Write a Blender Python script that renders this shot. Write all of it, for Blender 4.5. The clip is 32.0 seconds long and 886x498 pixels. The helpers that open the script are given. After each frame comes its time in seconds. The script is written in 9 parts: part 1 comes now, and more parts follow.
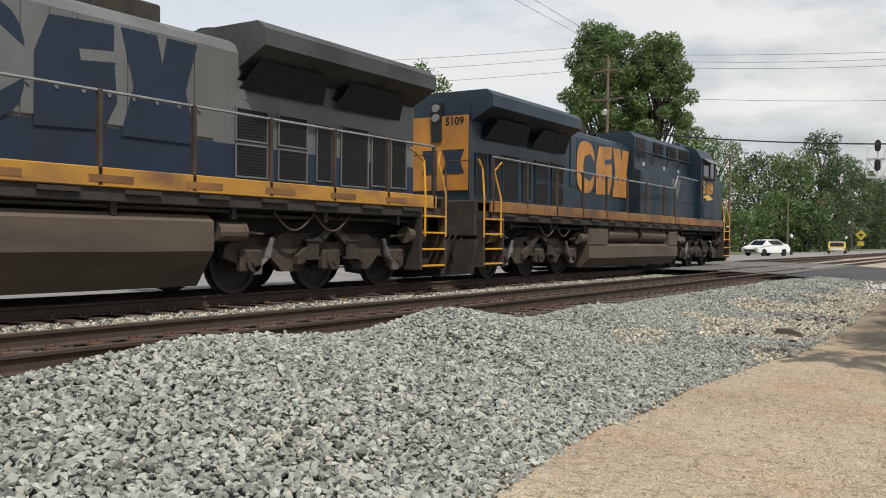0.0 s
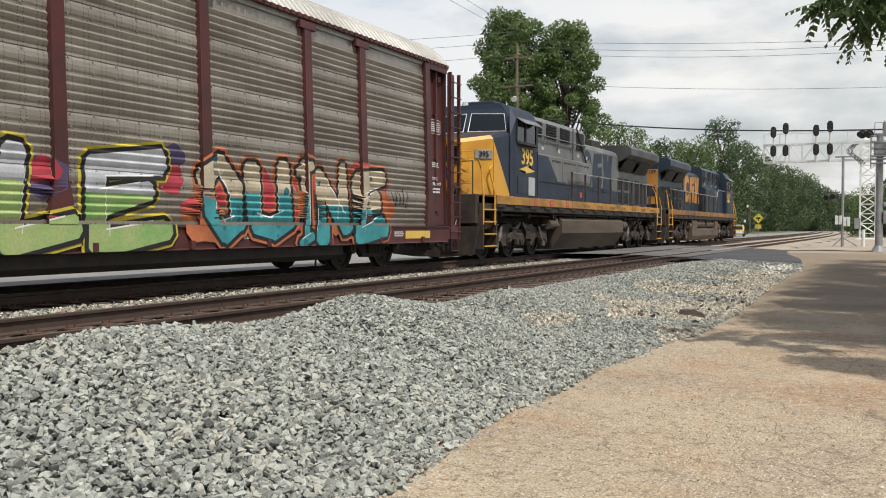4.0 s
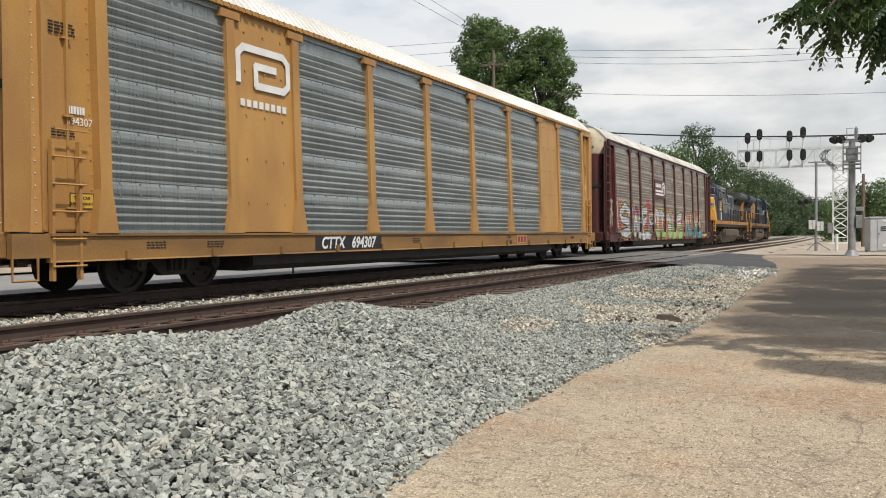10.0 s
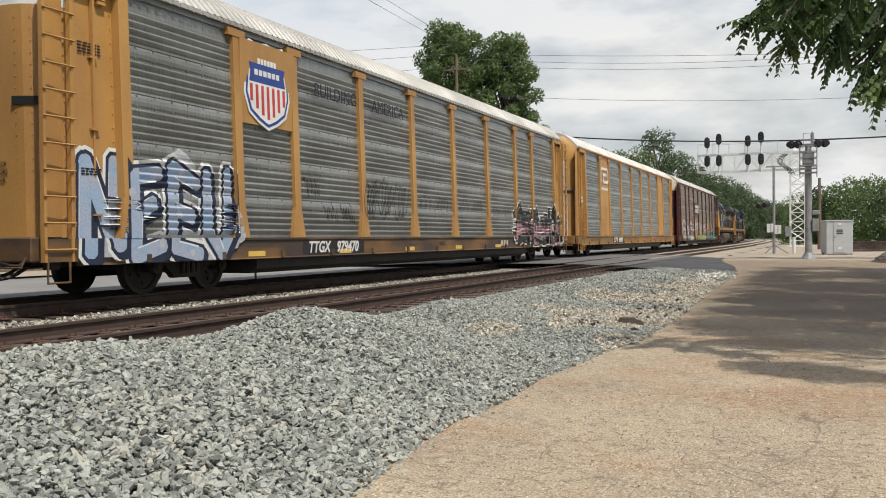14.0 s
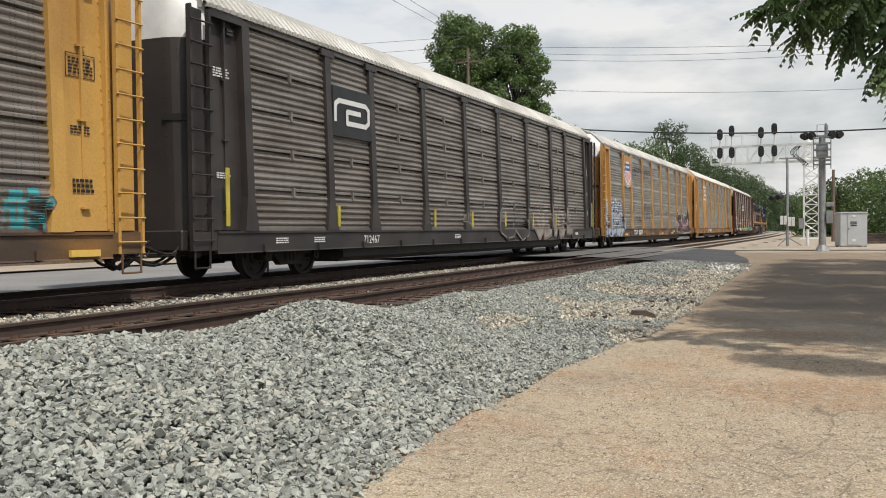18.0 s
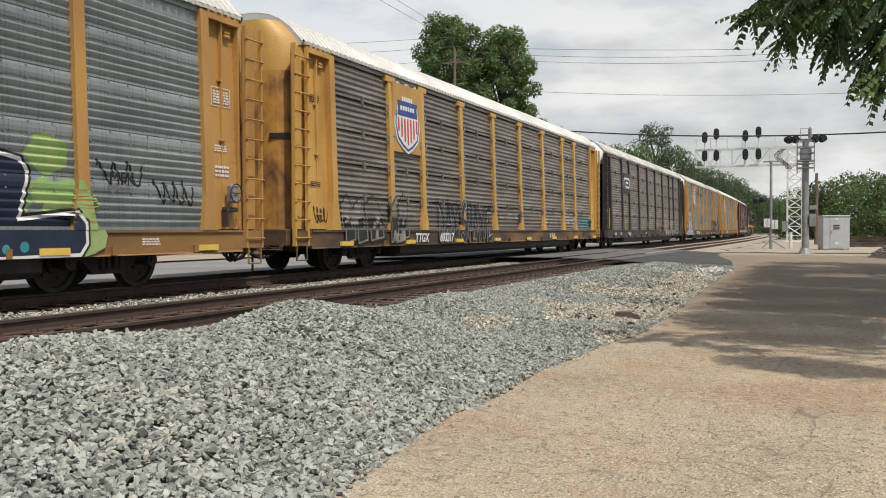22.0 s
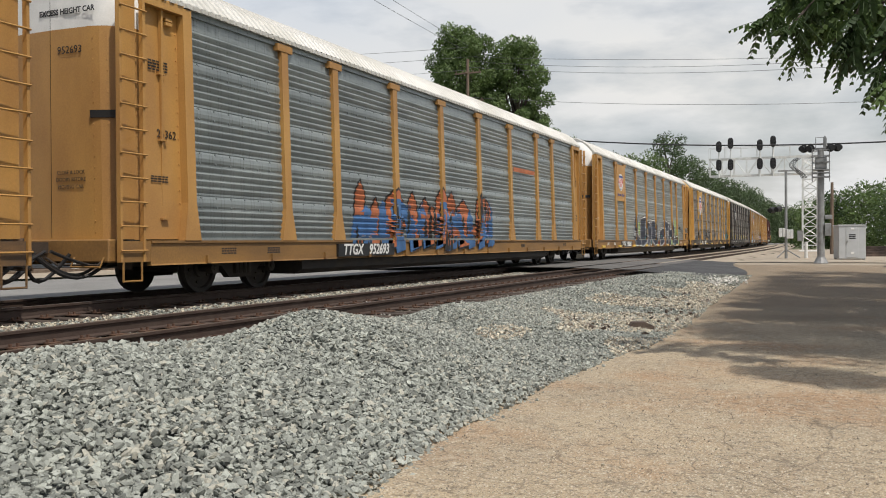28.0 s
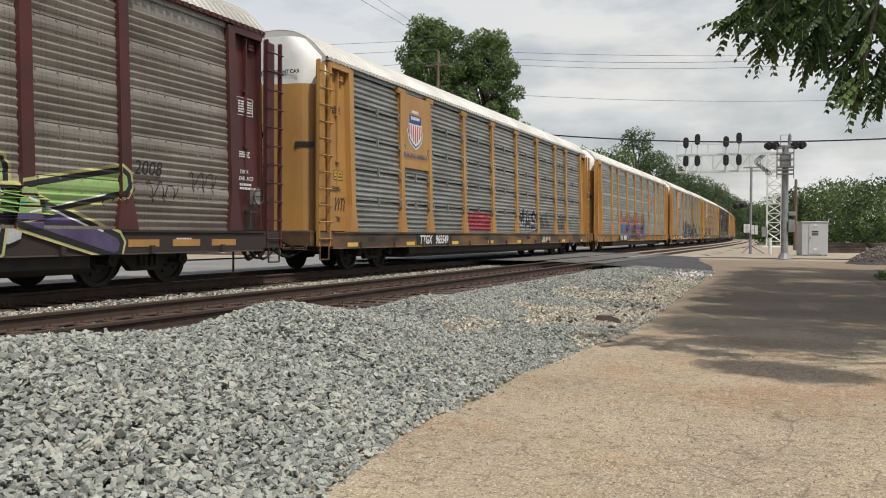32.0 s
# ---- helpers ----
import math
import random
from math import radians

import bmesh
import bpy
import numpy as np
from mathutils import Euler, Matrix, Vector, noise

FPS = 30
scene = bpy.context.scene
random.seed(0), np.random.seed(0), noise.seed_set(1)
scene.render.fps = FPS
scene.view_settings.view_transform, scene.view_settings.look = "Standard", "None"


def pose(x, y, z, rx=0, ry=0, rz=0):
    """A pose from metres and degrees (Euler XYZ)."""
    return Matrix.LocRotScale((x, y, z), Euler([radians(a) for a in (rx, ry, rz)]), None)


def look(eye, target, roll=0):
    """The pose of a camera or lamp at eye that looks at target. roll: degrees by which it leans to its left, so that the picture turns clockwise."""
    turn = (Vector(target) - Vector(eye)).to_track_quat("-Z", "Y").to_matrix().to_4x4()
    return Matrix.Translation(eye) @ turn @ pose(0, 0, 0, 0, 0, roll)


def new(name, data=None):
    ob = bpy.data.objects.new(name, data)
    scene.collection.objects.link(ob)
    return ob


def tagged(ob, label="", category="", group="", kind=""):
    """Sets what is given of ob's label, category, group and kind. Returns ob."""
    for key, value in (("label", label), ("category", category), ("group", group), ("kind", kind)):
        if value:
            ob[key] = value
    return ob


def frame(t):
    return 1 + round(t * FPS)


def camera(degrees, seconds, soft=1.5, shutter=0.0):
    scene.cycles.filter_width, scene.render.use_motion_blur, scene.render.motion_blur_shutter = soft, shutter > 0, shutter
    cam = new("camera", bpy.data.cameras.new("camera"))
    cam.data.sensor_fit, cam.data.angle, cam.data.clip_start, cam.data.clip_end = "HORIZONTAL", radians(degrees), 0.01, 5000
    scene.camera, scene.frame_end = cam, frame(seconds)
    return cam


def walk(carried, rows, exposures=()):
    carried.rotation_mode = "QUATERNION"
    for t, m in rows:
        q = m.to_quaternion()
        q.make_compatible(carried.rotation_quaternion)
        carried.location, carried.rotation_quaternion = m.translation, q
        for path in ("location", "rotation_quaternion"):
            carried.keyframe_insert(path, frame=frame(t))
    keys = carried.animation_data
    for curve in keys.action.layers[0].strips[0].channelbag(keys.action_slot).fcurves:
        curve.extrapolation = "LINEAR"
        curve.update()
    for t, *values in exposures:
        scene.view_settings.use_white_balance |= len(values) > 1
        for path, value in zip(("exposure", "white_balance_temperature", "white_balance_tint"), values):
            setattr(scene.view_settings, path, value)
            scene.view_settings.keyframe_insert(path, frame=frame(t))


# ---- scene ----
from mathutils import geometry

cam = camera(52.98, 32.0, soft=1.0)
PATH = [
    (0.0, pose(0, 0, 0.92, 89.44, -0.59, -57.32)),
    (0.5, pose(0, 0, 0.92, 89.12, -0.50, -58.65)),
    (1.0, pose(0, 0, 0.92, 89.35, -0.28, -59.01)),
    (1.5, pose(0, 0, 0.92, 89.54, -0.03, -59.31)),
    (2.0, pose(0, 0, 0.92, 89.11, 0.02, -60.07)),
    (2.5, pose(0, 0, 0.92, 88.81, -0.06, -61.36)),
    (3.0, pose(0, 0, 0.92, 88.25, -0.22, -61.92)),
    (3.5, pose(0, 0, 0.92, 88.35, -0.14, -62.53)),
    (5.5, pose(0, 0, 0.92, 89.09, 0.21, -63.96)),
    (6.0, pose(0, 0, 0.92, 88.99, 0.18, -64.74)),
    (6.5, pose(0, 0, 0.92, 88.93, -0.01, -65.27)),
    (7.0, pose(0, 0, 0.92, 88.68, -0.06, -65.39)),
    (7.5, pose(0, 0, 0.92, 88.94, 0.01, -65.32)),
    (8.0, pose(0, 0, 0.92, 89.82, 0.18, -65.51)),
    (8.5, pose(0, 0, 0.92, 89.49, -0.35, -65.90)),
    (9.0, pose(0, 0, 0.92, 89.00, -0.26, -66.18)),
    (9.5, pose(0, 0, 0.92, 88.96, 0.10, -65.21)),
    (10.0, pose(0, 0, 0.92, 89.04, 0.29, -64.40)),
    (10.5, pose(0, 0, 0.92, 88.36, 0.61, -64.44)),
    (11.0, pose(0, 0, 0.92, 88.43, 0.86, -65.59)),
    (11.5, pose(0, 0, 0.92, 88.27, 0.89, -66.26)),
    (12.0, pose(0, 0, 0.92, 88.36, 1.02, -66.14)),
    (12.5, pose(0, 0, 0.92, 88.70, 0.92, -66.59)),
    (13.0, pose(0, 0, 0.92, 88.67, 0.46, -66.94)),
    (13.5, pose(0, 0, 0.92, 88.91, 0.38, -66.92)),
    (14.0, pose(0, 0, 0.92, 89.30, 0.47, -66.74)),
    (14.5, pose(0, 0, 0.92, 89.57, 0.39, -66.45)),
    (15.0, pose(0, 0, 0.92, 89.22, 0.38, -66.28)),
    (15.5, pose(0, 0, 0.92, 88.98, 0.49, -66.28)),
    (17.5, pose(0, 0, 0.92, 88.70, 0.60, -65.79)),
    (18.0, pose(0, 0, 0.92, 88.85, 0.59, -65.99)),
    (18.5, pose(0, 0, 0.92, 88.65, 0.46, -66.00)),
    (19.0, pose(0, 0, 0.92, 88.65, 0.48, -65.98)),
    (19.5, pose(0, 0, 0.92, 88.79, 0.58, -65.86)),
    (20.0, pose(0, 0, 0.92, 88.60, 0.72, -65.53)),
    (20.5, pose(0, 0, 0.92, 88.56, 0.75, -65.08)),
    (21.0, pose(0, 0, 0.92, 88.76, 0.63, -65.01)),
    (21.5, pose(0, 0, 0.92, 88.85, 0.36, -65.91)),
    (22.0, pose(0, 0, 0.92, 88.87, 0.19, -66.92)),
    (22.5, pose(0, 0, 0.92, 88.88, 0.45, -67.03)),
    (23.0, pose(0, 0, 0.92, 88.71, 0.45, -66.86)),
    (23.5, pose(0, 0, 0.92, 88.44, 0.23, -66.88)),
    (24.0, pose(0, 0, 0.92, 88.69, 0.22, -67.02)),
    (24.5, pose(0, 0, 0.92, 89.08, 0.56, -66.73)),
    (25.0, pose(0, 0, 0.92, 89.01, 0.64, -66.29)),
    (25.5, pose(0, 0, 0.92, 88.59, 0.58, -66.10)),
    (27.5, pose(0, 0, 0.92, 88.81, 0.74, -65.98)),
    (28.0, pose(0, 0, 0.92, 89.52, 0.27, -66.06)),
    (28.5, pose(0, 0, 0.92, 89.50, 0.22, -65.30)),
    (29.0, pose(0, 0, 0.92, 89.56, -0.22, -64.74)),
    (29.5, pose(0, 0, 0.92, 89.51, -0.60, -64.87)),
    (30.0, pose(0, 0, 0.92, 89.31, -0.50, -65.61)),
    (30.5, pose(0, 0, 0.92, 89.05, -0.52, -67.21)),
    (31.0, pose(0, 0, 0.92, 89.07, -0.51, -68.03)),
    (31.5, pose(0, 0, 0.92, 89.05, -0.45, -68.20)),
    (32.0, pose(0, 0, 0.92, 89.03, -0.34, -68.08)),
]
walk(cam, PATH, [(0, -0.12), (3, -0.04), (6, 0.0), (13, -0.08), (20, -0.12), (25, -0.15), (28, -0.2), (32, -0.23)])


# ---- sky, sun ----
SUN_ELEV, SUN_AZ = 60.0, 238.0   # degrees; azimuth counted from +x towards +y, of the place the sun stands at
world = bpy.data.worlds.new("sky")
scene.world = world
world.use_nodes = True
wt = world.node_tree
wt.nodes.clear()


def wnode(kind, **kw):
    n = wt.nodes.new(kind)
    for k, v in kw.items():
        n.inputs[k].default_value = v
    return n


w_out = wt.nodes.new("ShaderNodeOutputWorld")
w_bg = wnode("ShaderNodeBackground", Strength=0.10)
w_sky = wt.nodes.new("ShaderNodeTexSky")
w_sky.sky_type = "NISHITA"
w_sky.sun_disc = False
w_sky.sun_elevation = radians(SUN_ELEV)
w_sky.sun_rotation = radians(90 - SUN_AZ)
w_sky.air_density, w_sky.dust_density, w_sky.ozone_density = 1.2, 3.0, 1.0
w_tc = wt.nodes.new("ShaderNodeTexCoord")
w_map = wt.nodes.new("ShaderNodeMapping")
w_map.inputs["Scale"].default_value = (1.0, 1.0, 3.2)
w_map.inputs["Location"].default_value = (3.1, 1.7, 0.4)
w_noise = wnode("ShaderNodeTexNoise", Scale=2.6, Detail=7.0, Roughness=0.55)
w_ramp = wt.nodes.new("ShaderNodeValToRGB")
w_ramp.color_ramp.elements[0].position, w_ramp.color_ramp.elements[1].position = 0.36, 0.62
w_noise2 = wnode("ShaderNodeTexNoise", Scale=1.9, Detail=4.0, Roughness=0.45)
w_ramp2 = wt.nodes.new("ShaderNodeValToRGB")
w_ramp2.color_ramp.elements[0].position, w_ramp2.color_ramp.elements[1].position = 0.28, 0.68
w_ramp2.color_ramp.elements[0].color = (6.9, 7.6, 8.6, 1)
w_ramp2.color_ramp.elements[1].color = (9.5, 9.4, 9.15, 1)
w_mix = wt.nodes.new("ShaderNodeMix")
w_mix.data_type = "RGBA"
wt.links.new(w_tc.outputs["Generated"], w_map.inputs["Vector"])
wt.links.new(w_map.outputs[0], w_noise.inputs["Vector"])
wt.links.new(w_map.outputs[0], w_noise2.inputs["Vector"])
# cloud lies thicker towards the horizon, where more of it is in line, and opens overhead
w_sep = wt.nodes.new("ShaderNodeSeparateXYZ")
wt.links.new(w_tc.outputs["Generated"], w_sep.inputs[0])
w_up = wt.nodes.new("ShaderNodeMapRange")
for _k, _v in zip(("From Min", "From Max", "To Min", "To Max"), (0.25, 0.92, 0.17, -0.22)):
    w_up.inputs[_k].default_value = _v
wt.links.new(w_sep.outputs["Z"], w_up.inputs["Value"])
w_add = wt.nodes.new("ShaderNodeMath")
wt.links.new(w_noise.outputs["Fac"], w_add.inputs[0])
wt.links.new(w_up.outputs[0], w_add.inputs[1])
wt.links.new(w_add.outputs[0], w_ramp.inputs[0])
wt.links.new(w_noise2.outputs["Fac"], w_ramp2.inputs[0])
wt.links.new(w_ramp.outputs[0], w_mix.inputs[0])
wt.links.new(w_sky.outputs[0], w_mix.inputs[6])
wt.links.new(w_ramp2.outputs[0], w_mix.inputs[7])
wt.links.new(w_mix.outputs[2], w_bg.inputs["Color"])
wt.links.new(w_bg.outputs[0], w_out.inputs["Surface"])

sun_data = bpy.data.lights.new("sun", "SUN")
sun_data.energy, sun_data.angle, sun_data.color = 4.2, radians(1.0), (1.0, 0.95, 0.87)
sun = new("sun", sun_data)
_e, _a = radians(SUN_ELEV), radians(SUN_AZ)
_d = Vector((math.cos(_e) * math.cos(_a), math.cos(_e) * math.sin(_a), math.sin(_e)))
sun.matrix_world = look(_d * 60, (0, 0, 0))


# ---- materials ----
def mat(name, col, rough=0.6, metal=0.0, vary=0.12, scale=3.0, fine=60.0, bump=0.0, bump_scale=80.0, col2=None, stretch=(1, 1, 1), rand=0.0, patch=0.5, islands=0.0, spec=0.5):
    """A painted, weathered or mineral surface: base colour, a second colour in patches, fine grain, relief."""
    m = bpy.data.materials.new(name)
    m.use_nodes = True
    nt = m.node_tree
    b = nt.nodes["Principled BSDF"]
    b.inputs["Metallic"].default_value = metal
    b.inputs["Specular IOR Level"].default_value = spec
    tc = nt.nodes.new("ShaderNodeTexCoord")
    mp = nt.nodes.new("ShaderNodeMapping")
    mp.inputs["Scale"].default_value = stretch
    nt.links.new(tc.outputs["Object"], mp.inputs["Vector"])
    n1 = nt.nodes.new("ShaderNodeTexNoise")
    n1.inputs["Scale"].default_value, n1.inputs["Detail"].default_value = scale, 6
    n2 = nt.nodes.new("ShaderNodeTexNoise")
    n2.inputs["Scale"].default_value, n2.inputs["Detail"].default_value = fine, 3
    nt.links.new(mp.outputs[0], n1.inputs["Vector"])
    nt.links.new(tc.outputs["Object"], n2.inputs["Vector"])
    ramp = nt.nodes.new("ShaderNodeValToRGB")
    ramp.color_ramp.elements[0].position, ramp.color_ramp.elements[1].position = patch - 0.13, patch + 0.13
    c2 = col2 or tuple(c * (1 - 2 * vary) for c in col)
    ramp.color_ramp.elements[0].color, ramp.color_ramp.elements[1].color = (*c2, 1), (*col, 1)
    nt.links.new(n1.outputs["Fac"], ramp.inputs[0])
    mr = nt.nodes.new("ShaderNodeMapRange")
    mr.inputs["From Min"].default_value, mr.inputs["From Max"].default_value = 0.25, 0.75
    mr.inputs["To Min"].default_value, mr.inputs["To Max"].default_value = 1 - vary, 1 + vary
    nt.links.new(n2.outputs["Fac"], mr.inputs["Value"])
    mul = nt.nodes.new("ShaderNodeMix")
    mul.data_type, mul.blend_type = "RGBA", "MULTIPLY"
    mul.inputs[0].default_value = 1.0
    nt.links.new(ramp.outputs[0], mul.inputs[6])
    nt.links.new(mr.outputs[0], mul.inputs[7])
    out = mul.outputs[2]
    for amount, kind, socket in ((rand, "ShaderNodeObjectInfo", "Random"), (islands, "ShaderNodeNewGeometry", "Random Per Island")):
        if amount:
            oi = nt.nodes.new(kind)
            mr2 = nt.nodes.new("ShaderNodeMapRange")
            mr2.inputs["To Min"].default_value, mr2.inputs["To Max"].default_value = 1 - amount, 1 + amount
            nt.links.new(oi.outputs[socket], mr2.inputs["Value"])
            mu = nt.nodes.new("ShaderNodeMix")
            mu.data_type, mu.blend_type = "RGBA", "MULTIPLY"
            mu.inputs[0].default_value = 1.0
            nt.links.new(out, mu.inputs[6])
            nt.links.new(mr2.outputs[0], mu.inputs[7])
            out = mu.outputs[2]
    nt.links.new(out, b.inputs["Base Color"])
    rr = nt.nodes.new("ShaderNodeMapRange")
    rr.inputs["To Min"].default_value, rr.inputs["To Max"].default_value = min(1, rough + 0.12), max(0.02, rough - 0.12)
    nt.links.new(n1.outputs["Fac"], rr.inputs["Value"])
    nt.links.new(rr.outputs[0], b.inputs["Roughness"])
    if bump:
        n3 = nt.nodes.new("ShaderNodeTexNoise")
        n3.inputs["Scale"].default_value, n3.inputs["Detail"].default_value = bump_scale, 4
        nt.links.new(tc.outputs["Object"], n3.inputs["Vector"])
        bp = nt.nodes.new("ShaderNodeBump")
        bp.inputs["Strength"].default_value, bp.inputs["Distance"].default_value = 1.0, bump
        nt.links.new(n3.outputs["Fac"], bp.inputs["Height"])
        nt.links.new(bp.outputs[0], b.inputs["Normal"])
    return m


def galv(name, col, col2, dots=True, rough=0.38, metal=0.32, rust=0.0):
    """Corrugated steel sheet: streaked galvanising with rows of small drilled holes."""
    m = mat(name, col, rough, metal, 0.10, 1.2, 25, col2=col2, stretch=(0.5, 1, 2.5), rand=0.08)
    nt = m.node_tree
    b = nt.nodes["Principled BSDF"]
    src = b.inputs["Base Color"].links[0].from_socket
    tc = nt.nodes.new("ShaderNodeTexCoord")
    if dots:
        sep = nt.nodes.new("ShaderNodeSeparateXYZ")
        nt.links.new(tc.outputs["Object"], sep.inputs[0])
        cells = []
        # the holes stand in pairs of columns
        pair = nt.nodes.new("ShaderNodeMath")
        pair.operation = "PINGPONG"
        pair.inputs[1].default_value = 0.15
        nt.links.new(sep.outputs["X"], pair.inputs[0])
        off = nt.nodes.new("ShaderNodeMath")
        off.operation = "SUBTRACT"
        off.inputs[1].default_value = 0.042
        nt.links.new(pair.outputs[0], off.inputs[0])
        rowz = nt.nodes.new("ShaderNodeMath")
        rowz.operation = "PINGPONG"
        rowz.inputs[1].default_value = 0.022
        nt.links.new(sep.outputs["Z"], rowz.inputs[0])
        for mu in (off, rowz):
            sq = nt.nodes.new("ShaderNodeMath")
            sq.operation = "MULTIPLY"
            nt.links.new(mu.outputs[0], sq.inputs[0])
            nt.links.new(mu.outputs[0], sq.inputs[1])
            cells.append(sq)
        add = nt.nodes.new("ShaderNodeMath")
        nt.links.new(cells[0].outputs[0], add.inputs[0])
        nt.links.new(cells[1].outputs[0], add.inputs[1])
        lt = nt.nodes.new("ShaderNodeMath")
        lt.operation = "LESS_THAN"
        lt.inputs[1].default_value = 0.0085 ** 2
        nt.links.new(add.outputs[0], lt.inputs[0])
        mx = nt.nodes.new("ShaderNodeMix")
        mx.data_type = "RGBA"
        mx.inputs[7].default_value = (0.03, 0.03, 0.03, 1)
        nt.links.new(lt.outputs[0], mx.inputs[0])
        nt.links.new(src, mx.inputs[6])
        src = mx.outputs[2]
    if rust:
        n = nt.nodes.new("ShaderNodeTexNoise")
        n.inputs["Scale"].default_value, n.inputs["Detail"].default_value = 0.9, 8
        mp = nt.nodes.new("ShaderNodeMapping")
        mp.inputs["Scale"].default_value = (0.35, 1, 1.6)
        nt.links.new(tc.outputs["Object"], mp.inputs[0])
        nt.links.new(mp.outputs[0], n.inputs["Vector"])
        rp = nt.nodes.new("ShaderNodeMapRange")
        rp.inputs["From Min"].default_value, rp.inputs["From Max"].default_value = 0.42, 0.66
        rp.inputs["To Max"].default_value = rust
        nt.links.new(n.outputs["Fac"], rp.inputs["Value"])
        mx = nt.nodes.new("ShaderNodeMix")
        mx.data_type = "RGBA"
        mx.inputs[7].default_value = (0.10, 0.072, 0.05, 1)
        nt.links.new(rp.outputs[0], mx.inputs[0])
        nt.links.new(src, mx.inputs[6])
        src = mx.outputs[2]
    nt.links.new(src, b.inputs["Base Color"])
    return m


M = {}
M["yellow"] = mat("railcar_yellow_paint", (0.44, 0.240, 0.068), 0.5, 0, 0.10, 1.3, 40, col2=(0.35, 0.182, 0.056), stretch=(1, 1, 0.4), rand=0.05)
M["rusted_yellow"] = mat("rust_blotched_yellow_paint", (0.47, 0.235, 0.045), 0.6, 0, 0.1, 2.6, 40, col2=(0.085, 0.035, 0.025), stretch=(1, 1, 0.6), patch=0.48)
M["yellow_dirty"] = mat("faded_yellow_paint", (0.52, 0.30, 0.075), 0.55, 0, 0.12, 1.0, 30, col2=(0.34, 0.18, 0.05), stretch=(1, 1, 0.4), patch=0.42, rand=0.06)
M["sill_yellow"] = mat("dusty_yellow_sill", (0.29, 0.152, 0.042), 0.6, 0, 0.15, 0.7, 30, col2=(0.175, 0.096, 0.036), stretch=(0.5, 1, 2), patch=0.5)
M["sill_dirty"] = mat("dirty_sill_paint", (0.23, 0.120, 0.035), 0.6, 0, 0.15, 0.8, 30, col2=(0.060, 0.040, 0.029), stretch=(0.6, 1, 2), patch=0.56)
M["maroon"] = mat("maroon_paint", (0.085, 0.022, 0.020), 0.5, 0, 0.12, 1.2, 40, col2=(0.055, 0.018, 0.016), rand=0.06)
M["black_brown"] = mat("dark_brown_paint", (0.040, 0.033, 0.030), 0.5, 0, 0.15, 1.2, 40, col2=(0.026, 0.022, 0.021), rand=0.06)
M["white_roof"] = mat("white_roof_paint", (0.56, 0.55, 0.52), 0.5, 0, 0.07, 0.6, 20, col2=(0.45, 0.44, 0.40), stretch=(1, 1, 1))
M["grey_roof"] = mat("weathered_grey_roof", (0.43, 0.42, 0.39), 0.55, 0.1, 0.08, 0.6, 20, col2=(0.31, 0.30, 0.27))
M["galv_blue"] = galv("galvanised_sheet", (0.295, 0.325, 0.322), (0.205, 0.230, 0.232))
M["galv_brown"] = galv("grimy_brown_sheet", (0.355, 0.325, 0.280), (0.235, 0.210, 0.178), rust=0.36)
M["galv_grey"] = galv("weathered_grey_sheet", (0.295, 0.307, 0.296), (0.19, 0.197, 0.186), rust=0.2)
M["galv_dark"] = galv("sooty_brown_sheet", (0.275, 0.250, 0.224), (0.165, 0.146, 0.130), rust=0.42)
M["black_iron"] = mat("grimy_black_iron", (0.025, 0.022, 0.020), 0.75, 0.1, 0.25, 4, 60, col2=(0.045, 0.036, 0.028))
M["dusty_iron"] = mat("dust_covered_iron", (0.070, 0.050, 0.036), 0.8, 0.1, 0.2, 3, 50, col2=(0.040, 0.030, 0.023))
M["truck_iron"] = mat("brake_dusted_cast_iron", (0.046, 0.036, 0.028), 0.8, 0.1, 0.2, 3, 50, col2=(0.026, 0.022, 0.018))
M["clamp"] = mat("worn_grey_clamps", (0.34, 0.34, 0.33), 0.5, 0.4, 0.15, 4, 40)
M["tank_dust"] = mat("dusty_tank_steel", (0.100, 0.074, 0.052), 0.75, 0.0, 0.15, 1.2, 40, col2=(0.068, 0.051, 0.038), stretch=(0.4, 1, 2))
M["loco_blue"] = mat("loco_blue_paint", (0.013, 0.026, 0.052), 0.55, 0, 0.14, 1.0, 50, col2=(0.012, 0.020, 0.038))
M["loco_blue_dark"] = mat("loco_dark_blue_paint", (0.010, 0.028, 0.044), 0.45, 0, 0.12, 1.0, 50, col2=(0.009, 0.018, 0.033))
M["loco_grey"] = mat("loco_grey_paint", (0.150, 0.157, 0.157), 0.5, 0, 0.1, 0.9, 40, col2=(0.112, 0.116, 0.114), stretch=(1, 1, 0.5))
M["loco_darkgrey"] = mat("sooted_grey_paint", (0.062, 0.065, 0.064), 0.55, 0, 0.15, 0.9, 40, col2=(0.03, 0.03, 0.028))
M["loco_gold"] = mat("loco_gold_paint", (0.62, 0.32, 0.035), 0.45, 0, 0.1, 1.2, 40, col2=(0.44, 0.205, 0.03), patch=0.42)
M["loco_orange"] = mat("faded_orange_paint", (0.52, 0.23, 0.035), 0.5, 0, 0.12, 1.2, 40, col2=(0.34, 0.15, 0.04))
M["walk_gold"] = mat("scuffed_gold_edge", (0.42, 0.215, 0.035), 0.6, 0, 0.2, 1.1, 40, col2=(0.19, 0.095, 0.04), patch=0.44, stretch=(1, 1, 2))
M["slogan"] = mat("faded_slogan_blue", (0.014, 0.018, 0.032), 0.6, 0, 0.15, 3, 40)
M["truck_yellow"] = mat("truck_yellow_paint", (0.55, 0.37, 0.06), 0.4, 0, 0.06, 2, 30)
